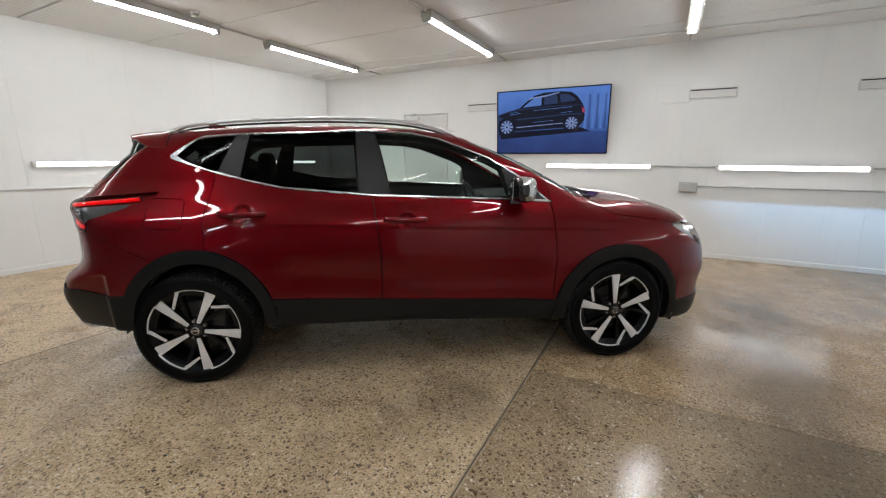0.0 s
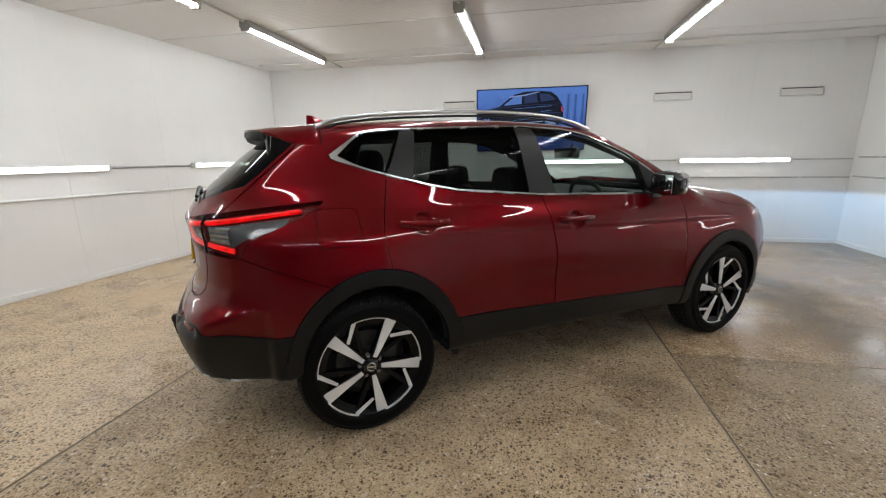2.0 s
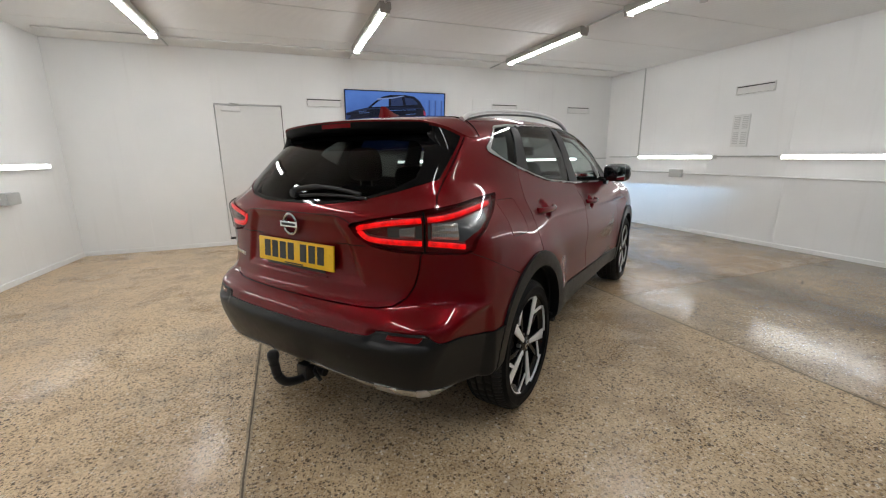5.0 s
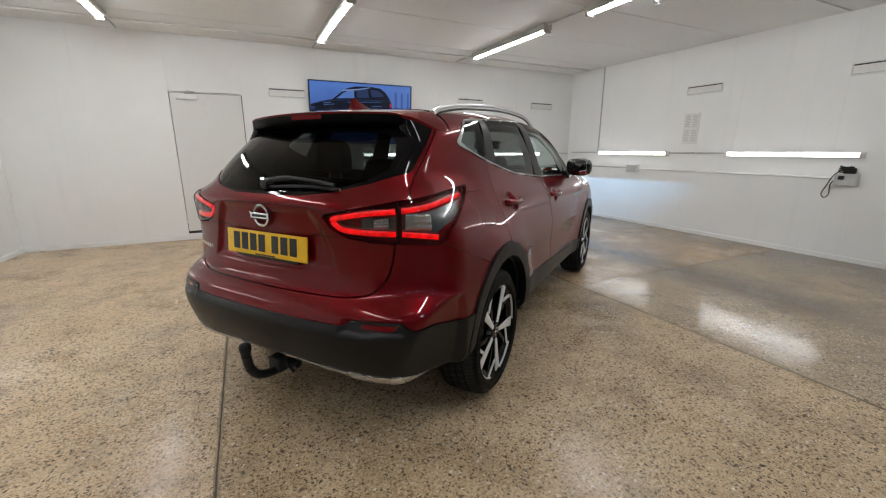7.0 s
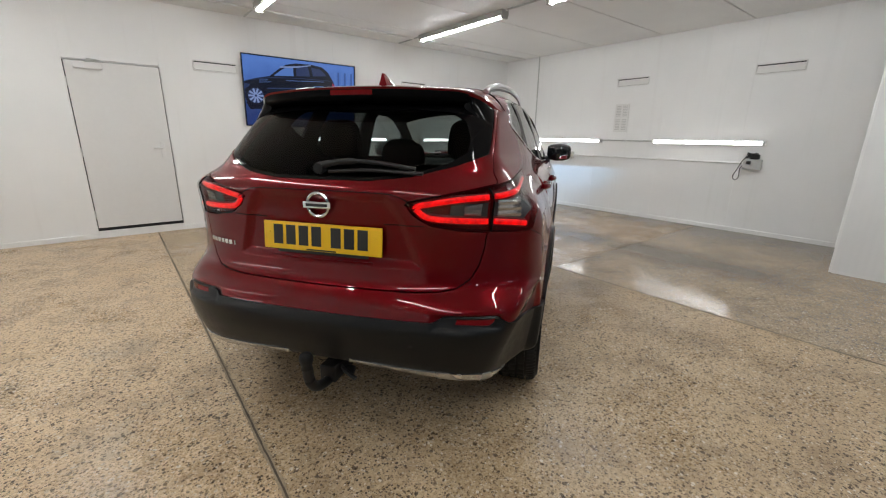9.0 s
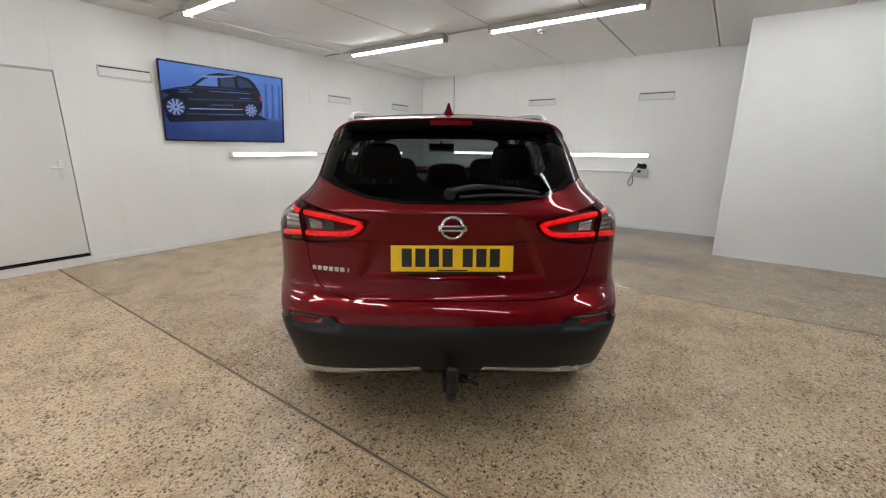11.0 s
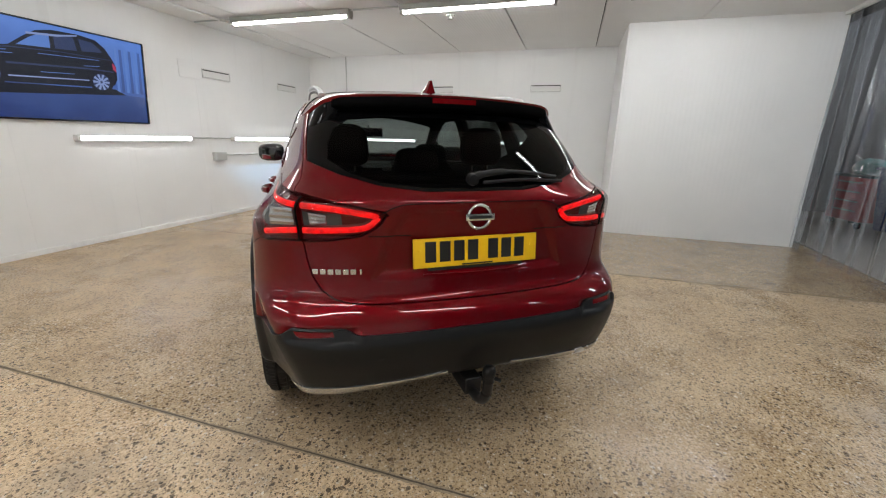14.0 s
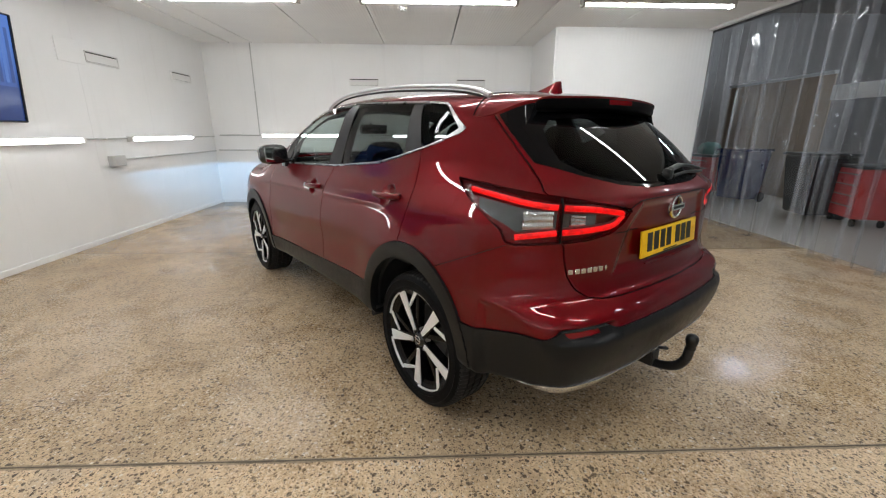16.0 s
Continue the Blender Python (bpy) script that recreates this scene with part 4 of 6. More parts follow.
def ellipse(x, z, c, a, b):
    return (np.sqrt(((x - c[0]) / a) ** 2 + ((z - c[1]) / b) ** 2) - 1) * min(a, b)


far = 1.0
DLO = ((-0.098, 1.350), (-0.094, 1.335), (-0.070, 1.322), (0.115, 1.262), (0.33, 1.205), (0.52, 1.164), (1.05, 1.116), (1.95, 1.083), (2.18, 1.070), (1.98, 1.236), (1.78, 1.350), (1.47, 1.464), (1.30, 1.496), (0.99, 1.508), (0.25, 1.479), (0.085, 1.464), (0.050, 1.450), (-0.080, 1.364))


def g_dlo(x, y, z):
    return np.where((y > 0.4) & (x > -0.3), polygon(x, z, DLO), far)


def g_glassrow(x, y, z):
    return g_dlo(x, y, z) + 0.0105 + 0.017 * np.exp(-((x + 0.08) / 0.07) ** 2)


def band(x, z, x0, z0, x1, z1):
    """Signed distance to a slanted line; below zero towards the front."""
    n = math.hypot(x1 - x0, z1 - z0)
    return -((x - x0) * (z1 - z0) - (z - z0) * (x1 - x0)) / n


def c_line0(x, y, z): return band(x, z, 0.165, 1.25, 0.265, 1.47)
def c_line1(x, y, z): return band(x, z, 0.292, 1.22, 0.342, 1.47)
def b_line0(x, y, z): return band(x, z, 0.975, 1.12, 0.955, 1.50)
def b_line1(x, y, z): return band(x, z, 1.16, 1.11, 1.075, 1.50)
def b_seam(x, y, z): return np.where(z > 1.118, band(x, z, 1.053, 1.118, 1.005, 1.50), np.where(z > 0.785, band(x, z, 1.099, 0.785, 1.053, 1.118), band(x, z, 1.092, 0.3, 1.099, 0.785)))
def m_line(x, y, z): return band(x, z, 1.93, 1.08, 1.86, 1.30)


def lampcoord(x, y):
    return y + x + 0.74


LAMP = ((0.355, 1.045), (0.465, 1.066), (0.62, 1.089), (0.745, 1.103), (0.92, 1.117), (1.14, 1.132), (1.302, 1.142), (1.292, 1.126), (1.245, 1.084), (1.10, 1.014), (1.058, 0.990), (1.034, 0.945), (0.985, 0.936), (0.72, 0.948), (0.60, 0.953), (0.465, 0.970), (0.39, 1.005))


def g_lamp(x, y, z):
    return np.where((x < 0.15) & (y > 0.2), polygon(lampcoord(x, y), z, LAMP, 0.004), far)


def inside_rear(x, y, z, pts, rnd=0.0, edge=0.0):
    """Outline seen from behind; above the lamps it also ends at a slanted line on the side."""
    side = np.where(z > 1.12, (x + 0.470 - edge - 1.19 * (z - 1.22)) * 0.64, -far)
    return np.where(x < -0.12, np.maximum(polygon(y, z, pts, rnd), side), far)


GATE = ((-0.5, 0.710), (0.40, 0.711), (0.48, 0.715), (0.545, 0.727), (0.590, 0.760), (0.619, 0.812), (0.634, 0.875), (0.642, 0.94), (0.652, 1.03), (0.660, 1.12), (0.655, 1.195), (0.640, 1.30), (0.62, 1.42), (0.55, 1.52), (-0.5, 1.54))


def g_gate(x, y, z): return inside_rear(x, y, z, GATE, 0.0, 0.028)


RGLASS = ((-0.5, 1.116), (0.20, 1.118), (0.36, 1.136), (0.50, 1.172), (0.615, 1.217), (0.625, 1.30), (0.60, 1.42), (0.54, 1.53), (-0.5, 1.55))


def g_rglass(x, y, z): return inside_rear(x, y, z, RGLASS, -0.006)


FRIT = ((-0.5, 1.132), (0.20, 1.134), (0.36, 1.152), (0.47, 1.184), (0.535, 1.228), (0.53, 1.285), (0.50, 1.345), (0.44, 1.382), (0.30, 1.394), (-0.5, 1.396))


def g_frit(x, y, z): return np.where(x < -0.12, polygon(y, z, FRIT, 0.0), far)


def g_arch_in(x, y, z):
    a = ellipse(x, z, (0.05, 0.37), 0.362, 0.388)
    b = ellipse(x, z, (2.665, 0.345), 0.376, 0.372)
    return np.where(y > 0.3, np.minimum(a, b), far)


def g_clad(x, y, z):
    """The black lower cladding: arch rings, sills and both bumpers' lower halves."""
    a = np.minimum(ellipse(x, z, (0.05, 0.37), 0.432, 0.463), ellipse(x, z, (2.65, 0.352), 0.445, 0.448))
    sill = z - (0.526 - 0.049 * (x - 0.476))
    tail = z - (0.618 + 0.024 * step(y, 0.47, 0.53) * (1 - step(y, 0.685, 0.755)) - 0.014 * step(y, 0.70, 0.76) - 0.028 * step(x, -0.62, -0.42))
    nose = z - 0.385
    line = np.where(x < 0.1, tail, np.where(x > 2.6, nose, sill))
    return np.minimum(np.where(y > 0.45, a, far), line)


def g_rdoor(x, y, z):
    front = b_seam(x, y, z)
    back = band(x, z, 0.098, 0.98, 0.165, 1.27)
    back = np.where(z < 1.0, band(x, z, 0.122, 0.80, 0.100, 1.0), back)
    arch = -ellipse(x, z, (0.05, 0.37), 0.425, 0.456)
    return np.where((y > 0.4) & (z < 1.3), np.maximum(np.maximum(front * -1.0, back), arch * 1.0), far)


def g_fdoor(x, y, z):
    back = b_seam(x, y, z)
    front = -np.where(z > 0.735, band(x, z, 2.205, 0.735, 2.178, 1.08), band(x, z, 2.185, 0.3, 2.205, 0.735))
    return np.where((y > 0.4) & (z < 1.3), np.maximum(back, front), far)


FLAP = ((-0.172, 0.975), (-0.030, 0.970), (-0.028, 1.083), (-0.168, 1.088))
def g_flap(x, y, z): return np.where(y > 0.5, polygon(x, z, FLAP, 0.025), far)


def g_bumper(x, y, z):
    """The painted rear bumper skin, up to the lamps."""
    seam = z - (0.955 - 0.456 * (x + 0.56))
    return np.where(x < -0.1, np.maximum(seam, z - 0.955), far)


bonnet_edge = curve(((2.40, 1.125), (2.44, 1.092), (2.53, 1.030), (2.61, 0.993), (2.82, 0.959), (3.15, 0.910), (3.45, 0.85)))


def g_hood(x, y, z):
    return np.maximum(np.maximum(2.47 - x, (bonnet_edge(x) - z) * 0.9), x - 3.40 + 0.12 * y * y)


HEADL = ((3.035, 0.912), (3.18, 0.918), (3.33, 0.888), (3.43, 0.84), (3.46, 0.785), (3.35, 0.750), (3.18, 0.835))
def g_headl(x, y, z): return np.where((y > 0.33) & (x > 2.9), polygon(x, z, HEADL, 0.008), far)
def g_nose(x, y, z): return np.maximum(3.10 - x, z - 0.775)
def g_screen(x, y, z): return np.maximum(np.maximum(1.60 - x + 0.25 * y * y, x - 2.50 + 0.22 * y * y), np.maximum(y - 0.735 + 0.20 * (2.5 - x), 1.095 - z))
def g_rooflid(x, y, z): return np.maximum(y - 0.545, np.maximum(x - 1.60 + 0.25 * y * y, 1.40 - z))


def g_trim(x, y, z):
    """A bright blade along the foot of the bumper, cut slantwise at its inner end and pointed at its outer one."""
    t = np.clip((y - 0.12) / 0.56, 0, 1)
    top, bot = 0.434 - 0.040 * t, 0.400 - 0.049 * t
    past = np.clip(y - 0.682, 0, 1)
    top, bot = top - 0.70 * past, bot + 0.10 * past
    return np.where(x < -0.40, np.maximum(np.maximum(z - top, bot - z) * 0.95, 0.108 - y + 0.8 * (z - 0.392)), far)


def g_reflector(x, y, z):
    return np.where(x < -0.5, polygon(y, z, ((0.560, 0.616), (0.676, 0.611), (0.686, 0.625), (0.566, 0.630)), 0.005), far)


def g_lamp_split(x, y, z): return np.where((x < 0.0) & (y > 0.3), lampcoord(x, y) - 0.752, far)


GLINES = [g_arch_in, g_clad, g_dlo, g_glassrow, g_lamp, g_gate, g_rglass, b_seam, g_lamp_split, g_trim, g_reflector, g_rdoor, g_fdoor, c_line0, c_line1, b_line0, b_line1, g_flap, g_headl, g_hood, g_screen, m_line, g_bumper, g_rooflid, g_nose, g_frit]


def region_of(x, y, z):
    """The panel to which each place of the left half belongs."""
    R = np.full(x.shape, "body_shell", dtype=object)

    def put(mask, name):
        R[mask] = name
    put(g_bumper(x, y, z) < 0, "rear_bumper")
    put(g_hood(x, y, z) < 0, "bonnet")
    put(g_rooflid(x, y, z) < 0, "roof")
    put(g_fdoor(x, y, z) < 0, "front_door")
    put(g_rdoor(x, y, z) < 0, "rear_door")
    put(g_flap(x, y, z) < 0, "fuel_flap")
    put(g_gate(x, y, z) < 0, "tailgate")
    put(g_nose(x, y, z) < 0, "front_bumper")
    clad = g_clad(x, y, z) < 0
    put(clad & (x < 0), "rear_lower_bumper")
    put(clad & (x > 2.6), "front_lower_bumper")
    put(clad & (x >= 0) & (x <= 2.6), "sill_cladding")
    put((np.minimum(ellipse(x, z, (0.05, 0.37), 0.432, 0.463), 9) < 0) & (y > 0.45), "rear_arch_cladding")
    put((ellipse(x, z, (2.65, 0.352), 0.445, 0.448) < 0) & (y > 0.45), "front_arch_cladding")
    put(g_trim(x, y, z) < 0, "bumper_trim")
    put(g_reflector(x, y, z) < 0, "rear_reflector")
    lamp = g_lamp(x, y, z) < 0
    inner = lampcoord(x, y) < 0.752
    put(lamp & inner, "lamp_inner")
    put(lamp & ~inner, "lamp_outer")
    put((g_rglass(x, y, z) < 0) & (x < -0.1), "rear_window_border")
    put((g_rglass(x, y, z) < 0) & (g_frit(x, y, z) < 0) & (x < -0.1), "rear_window")
    dlo = g_dlo(x, y, z) < 0
    row = g_glassrow(x, y, z) < 0
    put(dlo & ~row, "window_frame")
    put(row, "front_side_window")
    put(row & (m_line(x, y, z) < 0), "mirror_corner")
    put(row & (b_line1(x, y, z) > 0) & (b_line0(x, y, z) <= 0), "pillar_trim_b")
    put(row & (b_line0(x, y, z) > 0), "rear_side_window")
    put(row & (c_line1(x, y, z) > 0), "pillar_trim_c")
    put(row & (c_line0(x, y, z) > 0), "quarter_window")
    put(g_screen(x, y, z) < 0, "windscreen")
    put(g_headl(x, y, z) < 0, "headlamp")
    put(g_arch_in(x, y, z) < 0, "hole")
    return R


def build_net():
    """Points, panels and triangles of the whole body, both halves, with the net drawn onto every panel edge."""
    V = body_grid()
    nu, nv = V.shape[:2]
    moved = np.zeros((nu, nv), bool)
    moved[0], moved[-1], moved[:, -1] = False, False, True
    for g in GLINES:
        best = np.full((nu, nv), 9.0)
        target = V.copy()
        G = g(V[..., 0], V[..., 1], V[..., 2])
        for ax in (0, 1):
            a = (slice(None, -1), slice(None)) if ax == 0 else (slice(None), slice(None, -1))
            b = (slice(1, None), slice(None)) if ax == 0 else (slice(None), slice(1, None))
            ga, gb = G[a], G[b]
            cross = (ga * gb < 0) & (np.abs(ga) < 0.2) & (np.abs(gb) < 0.2)
            t = np.where(cross, ga / np.where(ga == gb, 1, ga - gb), 0)
            P = V[a] + t[..., None] * (V[b] - V[a])
            for sl, frac in ((a, t), (b, 1 - t)):
                use = cross & (frac <= 0.5) & (frac < best[sl]) & ~moved[sl]
                best[sl] = np.where(use, frac, best[sl])
                target[sl] = np.where(use[..., None], P, target[sl])
        hit = best < 9
        target[0, :, 1] = target[-1, :, 1] = 0
        V = np.where(hit[..., None], target, V)
        moved |= hit
    # the surface once more under the moved points
    e = 0.0015
    x, y, z = V[..., 0], V[..., 1], V[..., 2]
    N = np.stack((body(x + e, y, z) - body(x - e, y, z), body(x, y + e, z) - body(x, np.abs(y - e), z), body(x, y, z + e) - body(x, y, z - e)), -1)
    N[..., 1] = np.where(y < 1e-4, 0, N[..., 1])
    N /= np.linalg.norm(N, axis=-1, keepdims=True) + 1e-9
    G = np.stack([g(x, y, z) for g in GLINES])
    S = np.where(np.abs(G) < 4e-4, 0, np.sign(G))
    idx = np.arange(nu * nv).reshape(nu, nv)
    q = np.stack((idx[:-1, :-1], idx[1:, :-1], idx[1:, 1:], idx[:-1, 1:]), -1).reshape(-1, 4)
    Sf = S.reshape(len(GLINES), -1)
    sw = np.zeros(len(q), bool)
    fixed = np.zeros(len(q), bool)
    for k in range(len(GLINES)):
        s0, s1, s2, s3 = (Sf[k][q[:, j]] for j in range(4))
        d02 = (s1 * s3 < 0) & (s0 * s2 >= 0) & ~fixed
        d13 = (s0 * s2 < 0) & (s1 * s3 >= 0) & ~fixed
        sw |= d13
        fixed |= d02 | d13
    tri = np.concatenate((np.where(sw[:, None], q[:, [0, 1, 3]], q[:, [0, 1, 2]]), np.where(sw[:, None], q[:, [1, 2, 3]], q[:, [0, 2, 3]])))
    P, N = V.reshape(-1, 3), N.reshape(-1, 3)
    c = P[tri].mean(1)
    reg = region_of(c[:, 0], c[:, 1], c[:, 2])
    area = np.linalg.norm(np.cross(P[tri[:, 1]] - P[tri[:, 0]], P[tri[:, 2]] - P[tri[:, 0]]), axis=1)
    keep = area > 1e-9
    tri, reg = tri[keep], reg[keep]
    nrm = np.cross(P[tri[:, 1]] - P[tri[:, 0]], P[tri[:, 2]] - P[tri[:, 0]])
    if (np.einsum("ij,ij->i", nrm, N[tri[:, 0]]) < 0).mean() > 0.5:
        tri = tri[:, ::-1]
    # mirror, and weld the middle line
    n = len(P)
    P2, N2_ = P * (1, -1, 1), N * (1, -1, 1)
    mid = np.abs(P[:, 1]) < 1e-5
    tri2 = (tri + n)[:, ::-1]
    remap = np.arange(2 * n)
    remap[n:][mid] = np.arange(n)[mid]
    tri2 = remap[tri2]
    return np.concatenate((P, P2)), np.concatenate((N, N2_)), tri, tri2, reg


NET_P, NET_N, NET_L, NET_R, NET_REG = build_net()


def weld(P, N, T):
    """Only the points in use, with points in one place joined."""
    used, inv = np.unique(T, return_inverse=True)
    T = inv.reshape(-1, 3)
    P, N = P[used], N[used]
    key = np.round(P, 5)
    _, first, inv = np.unique(key, axis=0, return_index=True, return_inverse=True)
    T = inv.reshape(-1)[T]
    ok = (T[:, 0] != T[:, 1]) & (T[:, 1] != T[:, 2]) & (T[:, 0] != T[:, 2])
    return P[first], N[first], T[ok]


def even_glass(P, N, axis):
    """Bend a pane to one even sheet: sideways (axis 1) or rearwards (axis 0) as a low polynomial."""
    u, v = (P[:, 0], P[:, 2]) if axis == 1 else (P[:, 1] ** 2, P[:, 2])
    c, d = u.mean(), v.mean()
    a, b = u - c, v - d

    def terms(a, b):
        return np.stack((np.ones_like(a), a, b, a * a, a * b, b * b), 1)
    sgn = np.sign(P[:, 1].mean()) if axis == 1 else 1.0
    k = np.linalg.lstsq(terms(a, b), P[:, axis] * sgn, rcond=None)[0]
    P, N = P.copy(), N.copy()
    P[:, axis] = terms(a, b) @ k * sgn
    du = k[1] + 2 * k[3] * a + k[4] * b
    dv = k[2] + k[4] * a + 2 * k[5] * b
    if axis == 1:
        N = np.stack((-du, np.full_like(du, 1.0), -dv), 1) * (1, sgn, 1)
    else:
        N = np.stack((np.full_like(du, -1.0), du * 2 * P[:, 1], dv), 1)
    return P, N / np.linalg.norm(N, axis=1, keepdims=True)


def panel(name, material, parent, regions, sides="LR", lift=0.0, gap=0.002, lip=0.014, label="", even=None):
    """One body panel: its stretch of the net, drawn in by the shut-line's half width and turned in at its edges."""
    pick = np.isin(NET_REG, regions)
    T = np.concatenate([t[pick] for s, t in (("L", NET_L), ("R", NET_R)) if s in sides])
    if not len(T):
        return None
    P, N, T = weld(NET_P, NET_N, T)
    if even is not None:
        P, N = even_glass(P, N, even)
    P = P + N * lift
    E = np.concatenate((T[:, [0, 1]], T[:, [1, 2]], T[:, [2, 0]]))
    code = E[:, 0].astype(np.int64) * (len(P) + 1) + E[:, 1]
    back = E[:, 1].astype(np.int64) * (len(P) + 1) + E[:, 0]
    rim = E[~np.isin(code, back)]
    edge = np.zeros(len(P), bool)
    edge[rim.ravel()] = True
    pull = np.zeros_like(P)
    cnt = np.zeros(len(P))
    for a, b in ((rim[:, 0], rim[:, 1]),):
        d = P[b] - P[a]
        inward = np.cross(N[a], d)
        inward /= np.linalg.norm(inward, axis=1, keepdims=True) + 1e-9
        for k in (a, b):
            np.add.at(pull, k, inward)
            np.add.at(cnt, k, 1)
    pull /= np.linalg.norm(pull, axis=1, keepdims=True) + 1e-9
    P = np.where(edge[:, None], P + pull * gap - N * 0.0006, P)
    ids = np.where(edge)[0]
    new_id = np.full(len(P), -1)
    new_id[ids] = len(P) + np.arange(len(ids))
    deep = P[ids] - N[ids] * lip
    faces = [tuple(t) for t in T.tolist()] + [(int(b), int(a), int(new_id[a]), int(new_id[b])) for a, b in rim]
    me = bpy.data.meshes.new(name)
    me.from_pydata(np.concatenate((P, deep)).tolist(), [], faces)
    me.materials.append(material)
    me.shade_smooth()
    me.update()
    corner = np.empty(len(me.loops), np.int32)
    me.loops.foreach_get("vertex_index", corner)
    allN = np.concatenate((N, pull[ids] * -1.0))
    loopN = allN[corner]
    nt = 3 * len(T)
    fn = np.empty(len(me.polygons) * 3)
    me.polygons.foreach_get("normal", fn)
    fn = fn.reshape(-1, 3)
    loopN[nt:] = np.repeat(fn[len(T):], 4, axis=0)
    me.normals_split_custom_set(loopN.tolist())
    ob = new(name, me)
    ob.parent = parent
    return tagged(ob, label)


# ---- the car ----
car = thing("car", "dark red compact SUV with black cladding, parked with its lights on", "car")

panel("body_shell", M_RED, car, ["body_shell"], gap=0.0015)
panel("roof", M_RED, car, ["roof"], gap=0.002)
panel("bonnet", M_RED, car, ["bonnet"], gap=0.004, lip=0.02)
tailgate = panel("tailgate", M_RED, car, ["tailgate"], gap=0.0048, lip=0.025)
panel("rear_bumper", M_RED, car, ["rear_bumper"], gap=0.0015)
lower_rear = panel("rear_lower_bumper", M_CLAD, car, ["rear_lower_bumper"], lift=0.009, gap=0.0, lip=0.03, label="black textured plastic lower bumper")
panel("front_bumper", M_RED, car, ["front_bumper"], gap=0.0004, lip=0.004)
panel("front_lower_bumper", M_CLAD, car, ["front_lower_bumper"], lift=0.007, gap=0.0, lip=0.03, label="black textured plastic lower bumper")
panel("rear_window", M_PRIV, tailgate, ["rear_window"], lift=-0.003, gap=-0.001, lip=0.004, even=0, label="dark tinted rear window")
panel("rear_window_border", M_FRIT, tailgate, ["rear_window_border"], lift=-0.003, gap=-0.0005, lip=0.004, label="black printed window border")
panel("windscreen", M_GLASS, car, ["windscreen"], lift=-0.003, gap=-0.001, lip=0.004, label="clear windscreen")
for s in "LR":
    fd = panel("front_door", M_RED, car, ["front_door"], s, gap=0.003, lip=0.022)
    rd = panel("rear_door", M_RED, car, ["rear_door"], s, gap=0.003, lip=0.022)
    panel("fuel_flap", M_RED, car, ["fuel_flap"], s, gap=0.002) if s == "R" else panel("quarter_panel", M_RED, car, ["fuel_flap"], s, gap=-0.001, lip=0.002)
    panel("sill_cladding", M_CLAD, car, ["sill_cladding"], s, lift=0.007, gap=0.0, lip=0.03, label="black textured sill cladding")
    panel("rear_arch_cladding", M_CLAD, car, ["rear_arch_cladding"], s, lift=0.013, gap=0.001, lip=0.05, label="black textured wheel arch")
    panel("front_arch_cladding", M_CLAD, car, ["front_arch_cladding"], s, lift=0.013, gap=0.001, lip=0.05, label="black textured wheel arch")
    panel("window_frame", M_WINTRIM, car, ["window_frame"], s, lift=0.004, gap=0.0015, lip=0.014, label="bright chrome window surround")
    panel("front_side_window", M_GLASS, fd, ["front_side_window"], s, lift=-0.004, gap=-0.001, lip=0.004, even=1, label="clear side window")
    panel("rear_side_window", M_PRIV, rd, ["rear_side_window"], s, lift=-0.004, gap=-0.001, lip=0.004, even=1, label="dark tinted side window")
    panel("quarter_window", M_PRIV, car, ["quarter_window"], s, lift=-0.004, gap=-0.001, lip=0.004, even=1, label="dark tinted quarter window")
    panel("mirror_corner", M_SATB, fd, ["mirror_corner"], s, lift=-0.001, gap=0.001)
    panel("pillar_trim", M_SATB, car, ["pillar_trim_b"], s, lift=-0.001, gap=0.001, label="satin black pillar trim")
    panel("pillar_trim", M_SATB, car, ["pillar_trim_c"], s, lift=-0.001, gap=0.001, label="satin black pillar trim")
    panel("bumper_trim", M_SILVER, lower_rear, ["bumper_trim"], s, lift=0.014, gap=0.001, lip=0.02, label="satin silver bumper trim")
    panel("rear_reflector", M_REDLENS, lower_rear, ["rear_reflector"], s, lift=0.009, gap=0.001, label="red reflector")
    panel("headlamp", M_LENS, car, ["headlamp"], s, lift=0.002, gap=0.001, label="clear headlamp lens")
    panel("headlamp_housing", M_HLBOWL, car, ["headlamp"], s, lift=-0.035, gap=0.001, lip=0.0, label="bright headlamp bowl")

# cabin lining: the shell again, 5 cm further in, with the windows left out
glassy = ["rear_window", "rear_window_border", "windscreen", "front_side_window", "rear_side_window", "quarter_window", "hole", "headlamp"]
panel("cabin_lining", M_CABIN, car, [r for r in set(NET_REG.tolist()) if r not in glassy], lift=-0.045, gap=-0.012, lip=0.0, label="dark cabin lining")


# ---- tail lamps ----
M_SMOKE = plain("smoked_grey_lamp_inner", (0.085, 0.092, 0.096), 0.22, vary=0.25, grain=40, coat=0.3)
M_FACET = plain("faceted_chrome_reflector", (0.66, 0.67, 0.68), 0.16, 0.9, vary=0.1, grain=80)


def lamp_point(a, z, side, depth):
    """A point under the lamp's outer skin: a runs round the corner from the gate to the wing."""
    lo, hi = 0.25, 0.92
    for _ in range(32):
        y = (lo + hi) / 2
        lo, hi = (lo, y) if body(np.float64(a - 0.74 - y), np.float64(y), np.float64(z)) > 0 else (y, hi)
    x, e = a - 0.74 - lo, 0.004
    n = Vector((body(x + e, lo, z) - body(x - e, lo, z), body(x, lo + e, z) - body(x, lo - e, z), body(x, lo, z + e) - body(x, lo, z - e))).normalized()
    p = Vector((x, lo, z)) - n * depth
    return Vector((p.x, p.y * (1 if side == "L" else -1), p.z))


